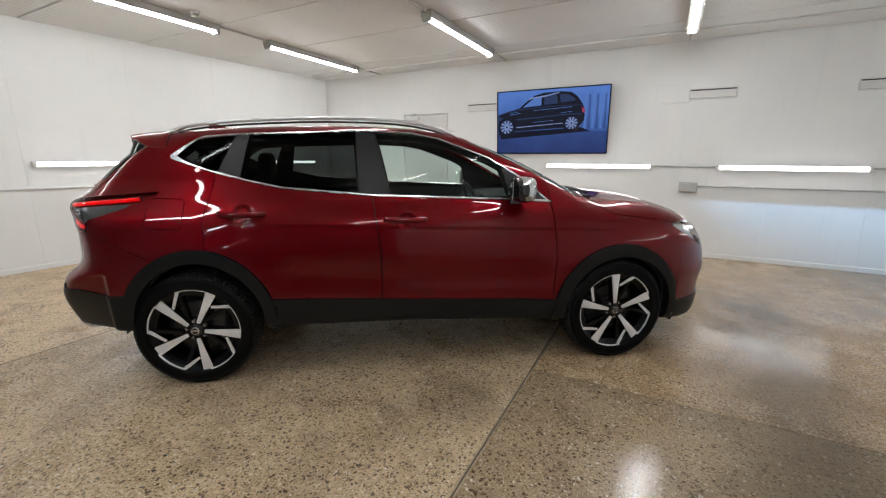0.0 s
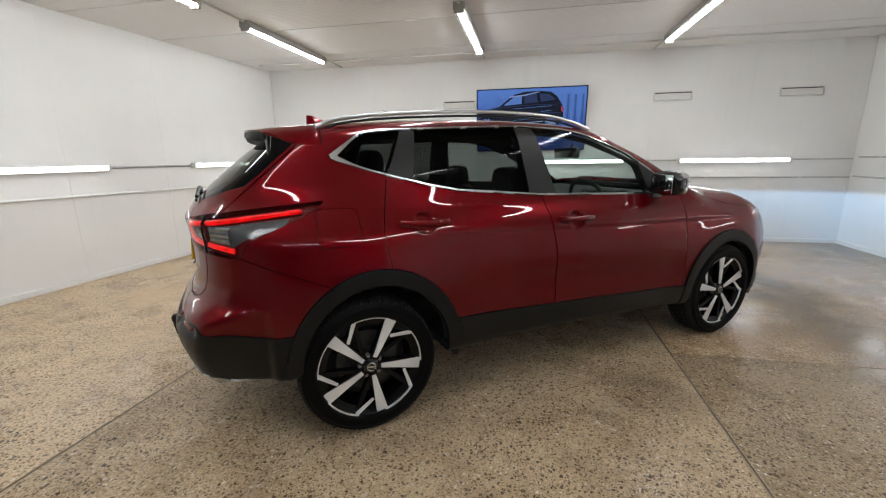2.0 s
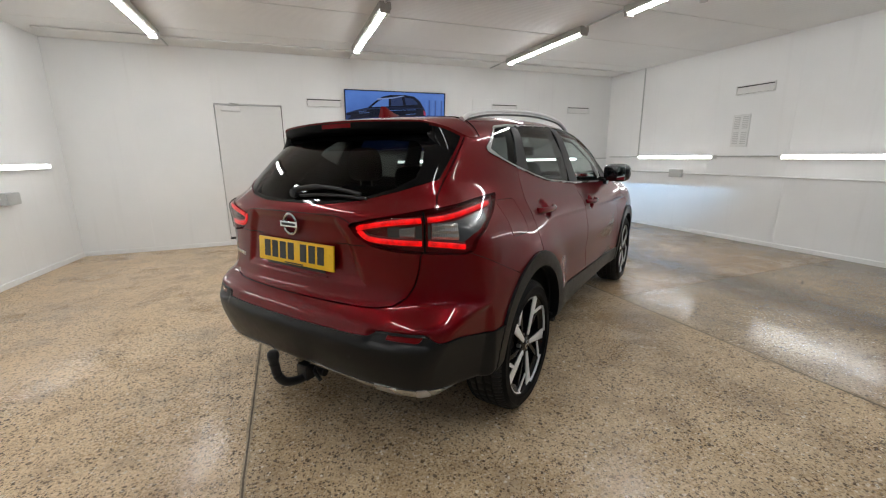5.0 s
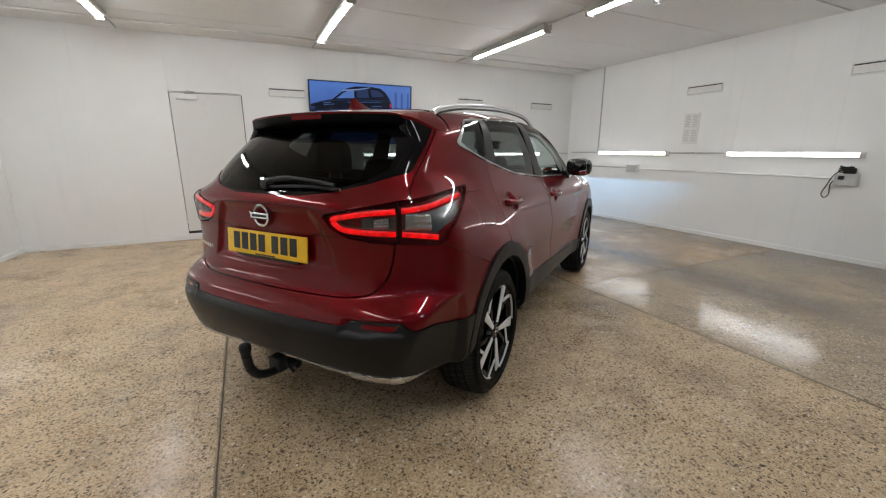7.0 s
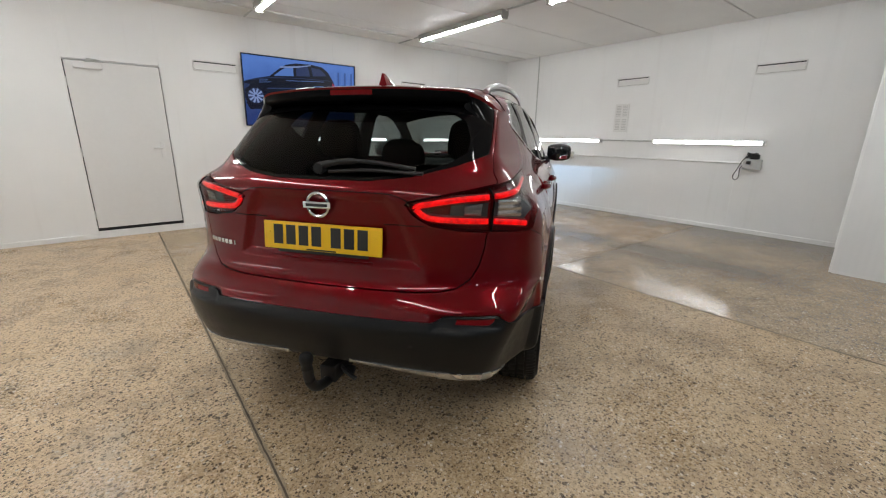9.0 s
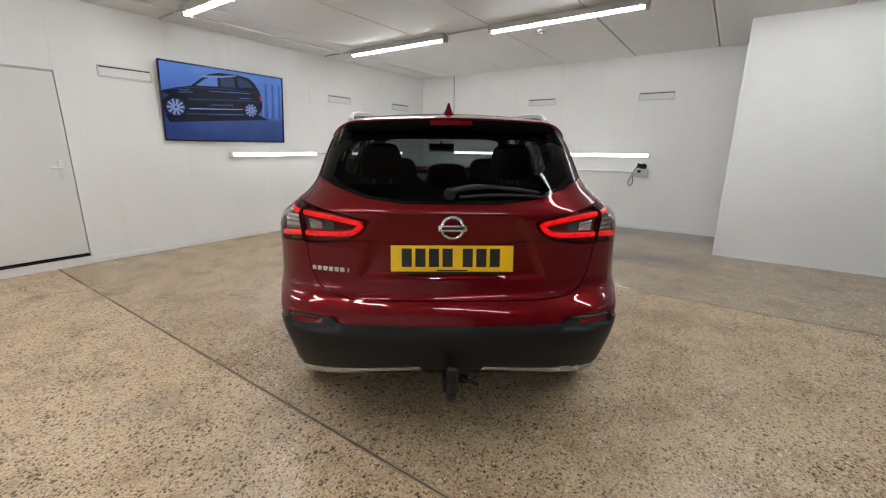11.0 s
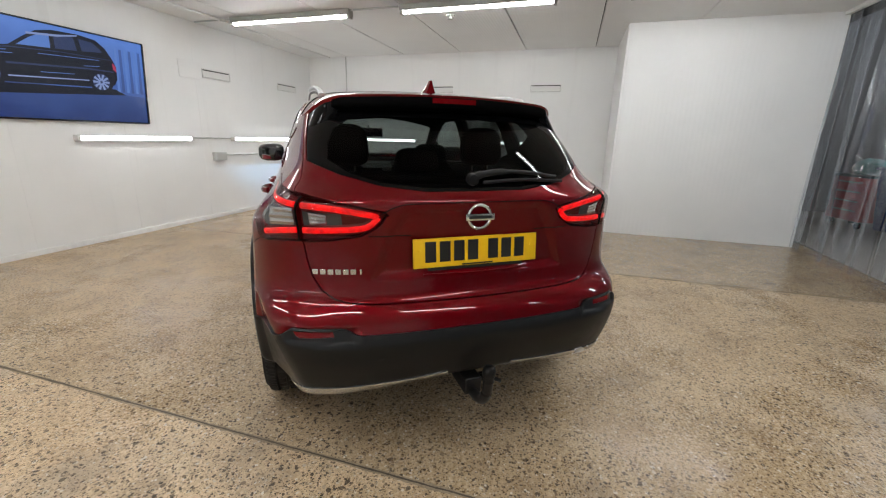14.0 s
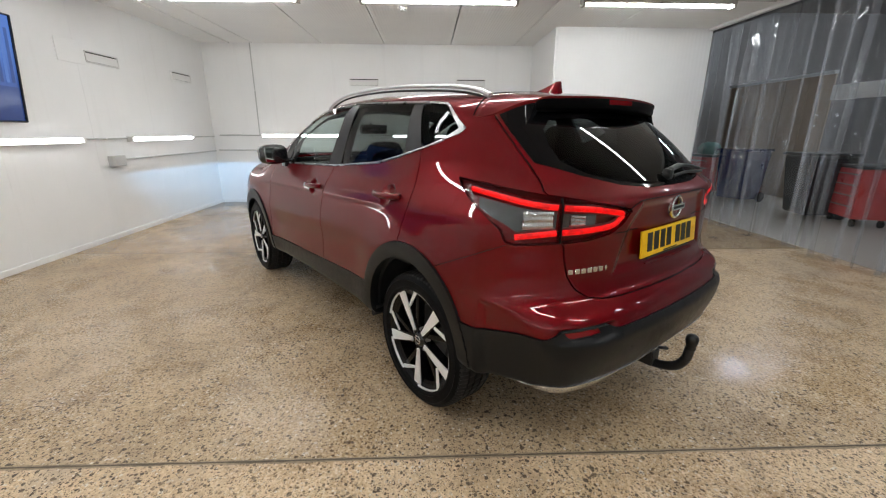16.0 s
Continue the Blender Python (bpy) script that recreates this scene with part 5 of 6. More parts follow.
def lamp_bar(pts, side, depth=0.010, r=0.0067, flat=1.65):
    fine = arc_pts([(a, 0, z) for a, z in pts], 5)
    return sweep(bmesh.new(), [lamp_point(p.x, p.z, side, depth) for p in fine], r, 10, flat)


def lamp_patch(low, high, side, depth, n=24, m=8, ribs=0, rib=0.004):
    """A sheet between two lines across the lamp, flat or folded into upright ribs."""
    def at(line, t):
        xs, zs = zip(*line)
        a = xs[0] + (xs[-1] - xs[0]) * t
        return a, float(np.interp(a, xs, zs))
    bm, rows = bmesh.new(), []
    for i in range(n + 1):
        t = i / n
        (a0, z0), (a1, z1) = at(low, t), at(high, t)
        fold = rib * (i % 2) if ribs else 0
        rows.append([bm.verts.new(lamp_point(a0 + (a1 - a0) * k / m, z0 + (z1 - z0) * k / m, side, depth - fold - (rib * 0.6 * (k % 2) if ribs else 0))) for k in range(m + 1)])
    for r0, r1 in zip(rows, rows[1:]):
        for k in range(m):
            bm.faces.new((r0[k], r0[k + 1], r1[k + 1], r1[k]))
    bmesh.ops.recalc_face_normals(bm, faces=bm.faces)
    return bm


LAMP_PARTS = {
    "lamp_inner": dict(
        bars=[[(0.735, 1.078), (0.60, 1.066), (0.47, 1.047), (0.395, 1.033), (0.404, 1.016), (0.45, 0.992), (0.56, 0.984), (0.735, 0.980)]],
        smoke=([(0.545, 0.999), (0.735, 0.996)], [(0.545, 1.040), (0.735, 1.064)]),
        chrome=([(0.612, 1.002), (0.700, 1.000)], [(0.612, 1.036), (0.700, 1.046)])),
    "lamp_outer": dict(
        bars=[[(0.770, 1.080), (0.95, 1.094), (1.10, 1.104), (1.225, 1.113)], [(0.770, 0.980), (0.88, 0.972), (0.985, 0.962)]],
        smoke=([(0.768, 0.996), (0.985, 0.980), (1.06, 1.016), (1.19, 1.060)], [(0.768, 1.070), (0.95, 1.082), (1.10, 1.090), (1.19, 1.094)]),
        chrome=([(0.785, 0.997), (0.950, 0.990)], [(0.785, 1.060), (0.950, 1.066)])),
}
for s in "LR":
    for reg, made in LAMP_PARTS.items():
        lamp = panel("tail_lamp", M_LAMPDARK, car, [reg], s, lift=-0.026, gap=0.0008, lip=-0.024, label="smoked tail lamp with lit red light guides")
        for line in made["bars"]:
            part("light_guide", lamp_bar(line, s), M_LED, lamp, "lit red light guide", smooth=60)
            part("guide_bed", lamp_bar(line, s, 0.017, 0.006, 3.0), M_LAMPRED, lamp, "dark red bed behind the light guide", smooth=60)
        part("smoked_cover", lamp_patch(*made["smoke"], s, 0.022), M_SMOKE, lamp, "smoked grey inner cover", smooth=60)
        part("lamp_bowl", lamp_patch(*made["chrome"], s, 0.017, 26, 6, 1), M_FACET, lamp, "bright ribbed chrome reflector", smooth=0)
        if reg == "lamp_outer":
            seam = [lamp_point(0.752, z, s, -0.0005) for z in np.linspace(0.944, 1.101, 12)]
            part("shut_line", sweep(bmesh.new(), seam, 0.0042, 6), M_UNDER, lamp, "dark shut line across the lamp")
        panel("lens", M_LENS, lamp, [reg], s, lift=0.0015, gap=0.0015, lip=0.03, label="clear outer lens")

# shut lines round the garnish between the lamps
def gate_point(y, z, out):
    """A point on the tailgate's skin, moved out to the rear."""
    lo, hi = -1.0, -0.3
    for _ in range(32):
        x = (lo + hi) / 2
        lo, hi = (x, hi) if body(np.float64(x), np.float64(abs(y)), np.float64(z)) > 0 else (lo, x)
    return Vector((lo - out, y, z))


arch = [(0.418, 0.963), (0.26, 0.960)], [(0.382, 1.040), (0.368, 1.047), (0.335, 1.066), (0.30, 1.077), (0.26, 1.080), (0.15, 1.082), (0.0, 1.0825)]
for s in "LR":
    for line in arch:
        fine = [(float(np.interp(q, np.arange(len(line)), [a for a, z in line])), float(np.interp(q, np.arange(len(line)), [z for a, z in line]))) for q in np.linspace(0, len(line) - 1, 31)]
        part("garnish_line", sweep(bmesh.new(), [gate_point(a if s == "L" else -a, z, 0.0004) for a, z in fine], 0.0019, 6), M_UNDER, car, "dark thin line round the tailgate garnish")


# ---- wheels ----
TYRE_R, RIM_R = 0.342, 0.262


def wheel(steer=0):
    w = new("wheel")
    w.parent = car
    tagged(w, "black and machined alloy wheel with road tyre")
    hw = 0.1125
    half = [(RIM_R - 0.012, hw - 0.03), (RIM_R - 0.004, hw - 0.006), (RIM_R + 0.004, hw - 0.0005), (RIM_R + 0.012, hw), (RIM_R + 0.015, hw - 0.002), (RIM_R + 0.043, hw - 0.003), (RIM_R + 0.046, hw - 0.0005), (TYRE_R - 0.028, hw - 0.008), (TYRE_R - 0.014, hw - 0.016)]
    part("tyre", lathe(bmesh.new(), [(r, -y) for r, y in half] + [(TYRE_R - 0.024, 0.0)] + half[::-1], 112), M_RUBBER, w, "black rubber tyre sidewall", smooth=28)
    prof = [(TYRE_R - 0.016, -hw + 0.013), (TYRE_R - 0.007, -hw + 0.021), (TYRE_R - 0.0025, -hw + 0.034)]
    for y0, y1 in ((-0.058, -0.046), (-0.016, -0.004), (0.026, 0.038), (0.062, 0.070)):
        prof += [(TYRE_R, y0), (TYRE_R - 0.013, y0 + 0.0005), (TYRE_R - 0.013, y1 - 0.0005), (TYRE_R, y1)]
    prof += [(TYRE_R - 0.0025, hw - 0.034), (TYRE_R - 0.007, hw - 0.021), (TYRE_R - 0.016, hw - 0.013)]
    last = len(prof)

    def sipes(j, k):
        if (j < 3 or j > last - 4) and k % 3 == 0:
            return -0.007
        if 5 < j < last - 6 and prof[j][0] > TYRE_R - 0.002 and (k + j) % 6 < 2:
            return -0.004
        return 0
    part("tread", lathe(bmesh.new(), prof, 270, wob=sipes), M_TREAD, w, "cut rubber tread", smooth=28)
    rim = part("rim", lathe(bmesh.new(), [(RIM_R - 0.008, 0.095), (RIM_R - 0.014, 0.06), (0.215, -0.02), (0.214, -0.075), (RIM_R - 0.016, -0.086), (RIM_R - 0.004, -0.092), (RIM_R + 0.001, -0.098), (RIM_R - 0.004, -0.0985), (RIM_R - 0.012, -0.091), (0.230, -0.082), (0.204, -0.02), (0.205, 0.08)], 96), M_RIMB, w, "black rim")
    # five slanted spokes, each with a machined face, a run of rim edge and a short hook
    front = -0.090

    def pol(r, a):
        return (r * math.cos(a), r * math.sin(a))
    for k in range(5):
        a = k * math.tau / 5
        ang = math.degrees(a)
        turn = pose(0, 0, 0, 0, -ang, 0)
        body_poly = [(0.036, -0.024), (0.130, -0.029), (0.251, -0.042), (0.255, 0.024), (0.130, 0.019), (0.036, 0.022)]
        bm = prism(bmesh.new(), body_poly, "y", front + 0.003, front + 0.048, 0.004)
        part("spoke", bm, M_RIMB, w, m=turn)
        face = [(0.050, -0.010), (0.130, -0.020), (0.2585, -0.038), (0.2605, 0.022), (0.130, 0.014), (0.050, 0.010)]
        part("spoke_face", prism(bmesh.new(), face, "y", front - 0.003, front + 0.004, 0.0012), M_MACH, w, "bright machined spoke face", m=turn)
        arc = [pol(0.2600, t) for t in np.linspace(0.03, 0.735, 12)] + [pol(0.2505, t) for t in np.linspace(0.735, 0.03, 12)]
        part("rim_edge", prism(bmesh.new(), arc, "y", front - 0.0115, front + 0.006, 0.001), M_MACH, w, "bright machined rim edge", m=turn)
        h0, h1 = pol(0.253, 0.700), pol(0.174, 1.06)
        d = Vector((h1[0] - h0[0], h1[1] - h0[1]))
        nn = Vector((-d.y, d.x)).normalized() * 0.0105
        hook = [(h0[0] + nn.x, h0[1] + nn.y), (h1[0] + nn.x * 0.7, h1[1] + nn.y * 0.7), (h1[0] - nn.x * 0.7, h1[1] - nn.y * 0.7), (h0[0] - nn.x, h0[1] - nn.y)]
        part("hook_face", prism(bmesh.new(), hook, "y", front - 0.002, front + 0.004, 0.0012), M_MACH, w, "bright machined hook", m=turn)
        h2 = pol(0.07, 0.95)
        d = Vector((h2[0] - h0[0], h2[1] - h0[1]))
        nn = Vector((-d.y, d.x)).normalized() * 0.012
        leg = [(h0[0] + nn.x, h0[1] + nn.y), (h2[0] + nn.x, h2[1] + nn.y), (h2[0] - nn.x, h2[1] - nn.y), (h0[0] - nn.x, h0[1] - nn.y)]
        part("back_spoke", prism(bmesh.new(), leg, "y", front + 0.008, front + 0.045, 0.003), M_RIMB, w, m=turn)
        part("wheel_nut", lathe(bmesh.new(), [(0.0, front + 0.010), (0.009, front + 0.010), (0.011, front + 0.03)], 6), M_STEEL, w, m=turn @ pose(*[c for c in (0.054 * math.cos(0.6), 0, 0.054 * math.sin(0.6))]))
    part("hub_cap", lathe(bmesh.new(), [(0.0, front - 0.004), (0.028, front - 0.003), (0.034, front + 0.002), (0.044, front + 0.010), (0.046, front + 0.05), (0.0, front + 0.05)], 40), M_GLOSSB, w, "black hub cap")
    part("hub_ring", lathe(bmesh.new(), [(0.017, front - 0.0055), (0.020, front - 0.0065), (0.023, front - 0.0045), (0.020, front - 0.003)], 32, close=True), M_CHROME, w, "small chrome ring")
    part("hub_bar", boxed(0, front - 0.005, 0, 0.042, 0.003, 0.008, 0.001, 1), M_CHROME, w, "small chrome bar")
    part("brake_disc", lathe(bmesh.new(), [(0.0, 0.0), (0.07, -0.028), (0.075, -0.005), (0.155, -0.005), (0.155, 0.018), (0.0, 0.018)], 64), M_BRAKE, w, "dark grey iron brake disc")
    part("caliper", boxed(0.11, -0.002, 0.05, 0.07, 0.07, 0.13, 0.012), M_BRAKE, w, "dark grey brake caliper")
    part("back_plate", lathe(bmesh.new(), [(0.0, 0.035), (0.20, 0.035), (0.20, 0.04), (0.0, 0.04)], 48), M_DARK, w)
    return w


Y_REAR, Y_FRONT = 0.748, 0.766
w0 = wheel()
w0.matrix_basis = pose(0, -Y_REAR, TYRE_R, 0, 6, 0)
for m in (pose(2.646, -Y_FRONT, TYRE_R, 0, -24, 0), pose(0, Y_REAR, TYRE_R, 0, 0, 180) @ pose(0, 0, 0, 0, 19, 0), pose(2.646, Y_FRONT, TYRE_R, 0, 0, 180) @ pose(0, 0, 0, 0, 31, 0)):
    copy_thing(w0, m)

# wheel wells and underside
for cx, cz, r in ((0.05, 0.37, 0.415), (2.665, 0.345, 0.40)):
    for s in (-1, 1):
        bm = bmesh.new()
        n = 28
        ring = [[bm.verts.new((cx + r * math.cos(a), s * y, cz + r * math.sin(a))) for a in np.linspace(-0.12, math.pi + 0.06, n)] for y in (0.845, 0.52)]
        for k in range(n - 1):
            bm.faces.new((ring[0][k], ring[0][k + 1], ring[1][k + 1], ring[1][k]))
        bm.faces.new(ring[1])
        part("wheel_well", bm, M_DARK, car, "black wheel arch liner", smooth=0)
part("underbody", boxed(1.35, 0, 0.30, 3.9, 1.1, 0.08, 0.02), M_DARK, car, "dark underbody")
part("underbody", boxed(-0.45, 0, 0.375, 0.55, 1.15, 0.06, 0.02), M_DARK, car, "dark underbody")
for s in (-1, 1):
    part("mud_flap", prism(bmesh.new(), [(3.06, 0.36), (3.12, 0.36), (3.10, 0.235), (3.085, 0.235), (3.03, 0.30)], "y", s * 0.60, s * 0.82), M_CLAD, car, "black rubber deflector")
    part("mud_flap", prism(bmesh.new(), [(0.40, 0.38), (0.47, 0.38), (0.472, 0.305), (0.45, 0.305)], "y", s * 0.70, s * 0.84), M_CLAD, car, "black rubber mud flap")


# ---- spoiler, rails, aerial ----
def roof_skin(x, y):
    """Height of the roof's skin, carried on past the rear window."""
    lo, hi = np.full(np.shape(x), 1.15), np.full(np.shape(x), 1.65)
    for _ in range(34):
        z = (lo + hi) / 2
        w = half_width(z) + waist_taper(x) * 0.7 + cabin_taper(x)
        out = smax(y - w, z - top_z(x) + crown(x) * y ** 2, 0.10) > 0
        hi, lo = np.where(out, z, hi), np.where(out, lo, z)
    return lo


def spoiler():
    root = new("spoiler")
    root.parent = car
    tagged(root, "red roof spoiler with a black underside")
    n = 15
    A, T = np.meshgrid(np.linspace(-1, 1, 73), np.linspace(0, 1, n), indexing="ij")
    lead, tail = -0.10 - 0.025 * A ** 2, -0.452 + 0.085 * np.abs(A) ** 2.6
    X = lead + (tail - lead) * T
    Y = A * (0.614 - 0.114 * T ** 2.2)
    Z = roof_skin(X, np.abs(Y)) + 0.004 - 0.004 * T ** 6
    Z[:, 0] -= 0.010
    top = [[Vector(p) for p in zip(X[i], Y[i], Z[i])] for i in range(len(X))]
    bm = bmesh.new()
    vt = [[bm.verts.new(p) for p in r] for r in top]
    lip = [bm.verts.new(r[-1] + Vector((0.004, 0, -0.008))) for r in top]
    for r0, r1 in zip(vt, vt[1:]):
        for k in range(n - 1):
            bm.faces.new((r0[k], r0[k + 1], r1[k + 1], r1[k]))
    for i in range(len(vt) - 1):
        bm.faces.new((vt[i][-1], lip[i], lip[i + 1], vt[i + 1][-1]))
    # the ends turn down onto the pillars
    for i, s in ((0, -1), (-1, 1)):
        base = [bm.verts.new(p + Vector((0.002, -s * 0.006, -0.016))) for p in top[i]]
        for k in range(n - 1):
            bm.faces.new((vt[i][k], vt[i][k + 1], base[k + 1], base[k]))
    bmesh.ops.recalc_face_normals(bm, faces=bm.faces)
    part("spoiler_top", bm, M_RED, root, smooth=50)
    part("spoiler_seam", sweep(bmesh.new(), [r[0] + Vector((0.003, 0, 0.0095)) for r in top], 0.0028, 6), M_UNDER, root, "dark shut line before the spoiler")
    bm = bmesh.new()
    rows = []
    for i, r in enumerate(top):
        a = abs(A[i, 0])
        end = max(0.0, a - 0.80) / 0.20
        y = r[-1].y
        e = r[-1]
        rows.append([bm.verts.new(p) for p in (
            e + Vector((0.0045, 0, -0.008)), e + Vector((0.004, 0, -0.030)), e + Vector((0.010, 0, -0.048 + 0.006 * end)),
            e + Vector((0.022, 0, -0.054 + 0.006 * end)), Vector((e.x + 0.09, y * 1.02, e.z - 0.062)), Vector((e.x + 0.20, y * 1.03, e.z - 0.050)))])
    for r0, r1 in zip(rows, rows[1:]):
        for k in range(5):
            bm.faces.new((r0[k], r0[k + 1], r1[k + 1], r1[k]))
    bmesh.ops.recalc_face_normals(bm, faces=bm.faces)
    part("spoiler_underside", bm, M_UNDER, root, "black underside", smooth=60)
    bm = bmesh.new()
    mid = [r[-1] for r, a in zip(top, A[:, 0]) if abs(a) < 0.21]
    ring = [[bm.verts.new(p + Vector((dx, 0, dz))) for dx, dz in ((0.001, -0.012), (0.001, -0.032), (0.014, -0.032), (0.014, -0.012))] for p in mid]
    for a, b in zip(ring, ring[1:]):
        for k in range(4):
            bm.faces.new((a[k], a[(k + 1) % 4], b[(k + 1) % 4], b[k]))
    bm.faces.new(ring[0])
    bm.faces.new(ring[-1])
    bmesh.ops.recalc_face_normals(bm, faces=bm.faces)
    part("brake_light", bm, M_BRAKELENS, root, "red high-level brake light", smooth=0)
    # a gloss black fin on each side closes the gap between the pillar and the spoiler
    for s in (-1, 1):
        bm = bmesh.new()
        edge_top = [Vector((p.x + 0.002, abs(p.y) - 0.004, p.z - 0.012)) for p in top[-1][6:]]
        edge_low = arc_pts([edge_top[0] + Vector((-0.004, 0.002, -0.004)), (-0.352, 0.596, 1.316), (-0.359, 0.490, 1.405)], (len(edge_top) - 1) // 2)
        outer = [[bm.verts.new((p.x, s * p.y, p.z)) for p in (a.lerp(b, k / 4) for k in range(5))] for a, b in zip(edge_top, edge_low)]
        inner = [[bm.verts.new((v.co.x + 0.006, v.co.y - s * 0.016, v.co.z - 0.002)) for v in r] for r in outer]
        m = len(outer)
        for q0, q1 in zip(outer, outer[1:]):
            for k in range(4):
                bm.faces.new((q0[k], q0[k + 1], q1[k + 1], q1[k]))
        for q0, q1 in zip(inner, inner[1:]):
            for k in range(4):
                bm.faces.new((q0[k + 1], q0[k], q1[k], q1[k + 1]))
        for k in (0, 4):
            for i in range(m - 1):
                bm.faces.new((outer[i][k], outer[i + 1][k], inner[i + 1][k], inner[i][k]))
        for i in (0, m - 1):
            for k in range(4):
                bm.faces.new((outer[i][k], outer[i][k + 1], inner[i][k + 1], inner[i][k]))
        bmesh.ops.recalc_face_normals(bm, faces=bm.faces)
        part("side_blade", bm, M_FRIT, root, "gloss black side blade", smooth=50)
    return root


spoiler()
for s in (-1, 1):
    pts = arc_pts([(-0.13, s * 0.522, 1.484), (-0.04, s * 0.530, 1.518), (0.18, s * 0.542, 1.548), (0.6, s * 0.55, 1.573), (0.95, s * 0.547, 1.578), (1.25, s * 0.542, 1.566), (1.45, s * 0.532, 1.533), (1.58, s * 0.52, 1.496)], 8)
    n = len(pts)
    rail = part("roof_rail", sweep(bmesh.new(), pts, [0.0095 + 0.006 * (abs(i / (n - 1) - 0.5) * 2) ** 6 for i in range(n)], 12, 1.0), M_RAIL, car, "silver roof rail")
    foot = [(p.x, p.y, p.z - 0.022) for p in pts]
    part("rail_foot", sweep(bmesh.new(), foot[3:-3], 0.006, 8, 1.0), M_CLAD, rail, "black gasket under the rail")
fin = bmesh.new()
secs = []
for x, h, w in ((0.085, 0.001, 0.006), (0.05, 0.013, 0.029), (0.0, 0.030, 0.038), (-0.05, 0.050, 0.039), (-0.080, 0.066, 0.036), (-0.108, 0.068, 0.027), (-0.112, 0.005, 0.027)):
    zr = float(top_z(x)) - 0.004
    secs.append([fin.verts.new(p) for p in ((x, -w, zr), (x, -w * 0.55, zr + h * 0.45), (x, -0.004, zr + h), (x, 0.004, zr + h), (x, w * 0.55, zr + h * 0.45), (x, w, zr))])
for a, b in zip(secs, secs[1:]):
    for k in range(5):
        fin.faces.new((a[k], a[k + 1], b[k + 1], b[k]))
fin.faces.new(secs[-1])
bmesh.ops.recalc_face_normals(fin, faces=fin.faces)
part("aerial_fin", fin, M_RED, car, "red shark-fin aerial", smooth=35)


# ---- mirrors and handles ----
def mirror(s):
    root = new("door_mirror")
    root.parent = car
    tagged(root, "door mirror with satin silver cap and black shell")
    secs_b = []
    for y_, x0, x1, z0, z1 in ((0.795, 1.905, 1.985, 1.105, 1.205), (0.82, 1.888, 2.005, 1.088, 1.222), (0.88, 1.885, 2.02, 1.078, 1.230), (0.95, 1.888, 2.015, 1.080, 1.228), (0.995, 1.895, 1.99, 1.095, 1.214), (1.012, 1.905, 1.955, 1.120, 1.190)):
        ring, y = [], 0.77 + (y_ - 0.795) * 0.97
        for k in range(20):
            a = k * math.tau / 20
            c, d = math.cos(a), math.sin(a)
            q = lambda v: math.copysign(abs(v) ** 0.55, v)
            xx = (x0 + x1) / 2 + q(c) * (x1 - x0) / 2
            ring.append((xx, s * y, (z0 + z1) / 2 + q(d) * (z1 - z0) / 2))
        secs_b.append(ring)
    bm = bmesh.new()
    rings = [[bm.verts.new(p) for p in r] for r in secs_b]
    for a, b in zip(rings, rings[1:]):
        for k in range(20):
            bm.faces.new((a[k], a[(k + 1) % 20], b[(k + 1) % 20], b[k]))
    bm.faces.new(rings[0])
    bm.faces.new(rings[-1])
    bmesh.ops.recalc_face_normals(bm, faces=bm.faces)
    part("mirror_shell", bm, M_GLOSSB, root, "gloss black mirror shell", smooth=60)
    bm = bmesh.new()
    rings = [[bm.verts.new(((p[0] - 1.93) * 1.05 + 1.932, p[1] + s * 0.002, (p[2] - 1.154) * 1.03 + 1.156)) for p in (r[15:] + r[:7])] for r in secs_b]
    for a, b in zip(rings, rings[1:]):
        for k in range(11):
            if max(v.co.z for v in (a[k], b[k])) > 1.105 and min(v.co.x for v in (a[k], a[k + 1])) > 1.915:
                bm.faces.new((a[k], a[k + 1], b[k + 1], b[k]))
    bmesh.ops.recalc_face_normals(bm, faces=bm.faces)
    for v in [v for v in bm.verts if not v.link_faces]:
        bm.verts.remove(v)
    bmesh.ops.solidify(bm, geom=bm.faces, thickness=0.004)
    part("mirror_cap", bm, M_SILVER, root, "satin silver mirror cap", smooth=50)
    part("indicator", boxed(2.008, s * 0.915, 1.165, 0.020, 0.09, 0.018, 0.006), M_LENS, root, "slim indicator lens")
    part("mirror_glass", boxed(0, 0, 0, 0.004, 0.150, 0.110, 0.002), M_REFLECT, root, "mirror glass", m=pose(1.893, s * 0.88, 1.155, 0, 0, s * 20))
    part("mirror_arm", prism(bmesh.new(), [(1.90, 1.06), (1.98, 1.06), (1.985, 1.115), (1.905, 1.125)], "y", s * 0.725, s * 0.80, 0.008), M_GLOSSB, root)
    return root


M_REFLECT = plain("mirror_silver", (0.75, 0.78, 0.78), 0.02, 1.0, vary=0.01)
for s in (-1, 1):
    mirror(s)


def door_handle(x, z, s):
    """Bar handle over a dished cup."""
    root = new("door_handle")
    root.parent = car
    tagged(root, "red door handle over a round cup")
    yw = float(half_width(z)) + float(waist_taper(x)) - 0.004
    pts = arc_pts([(x - 0.125, s * (yw + 0.004), z + 0.004), (x - 0.10, s * (yw + 0.022), z + 0.003), (x - 0.03, s * (yw + 0.036), z), (x + 0.05, s * (yw + 0.035), z - 0.001), (x + 0.105, s * (yw + 0.022), z - 0.002), (x + 0.125, s * (yw + 0.004), z - 0.002)], 6)
    part("handle_bar", sweep(bmesh.new(), pts, 0.0125, 12, 1.25), M_RED, root, smooth=60)
    return root


for s in (-1, 1):
    door_handle(0.312, 1.022, s)
    door_handle(1.248, 0.980, s)


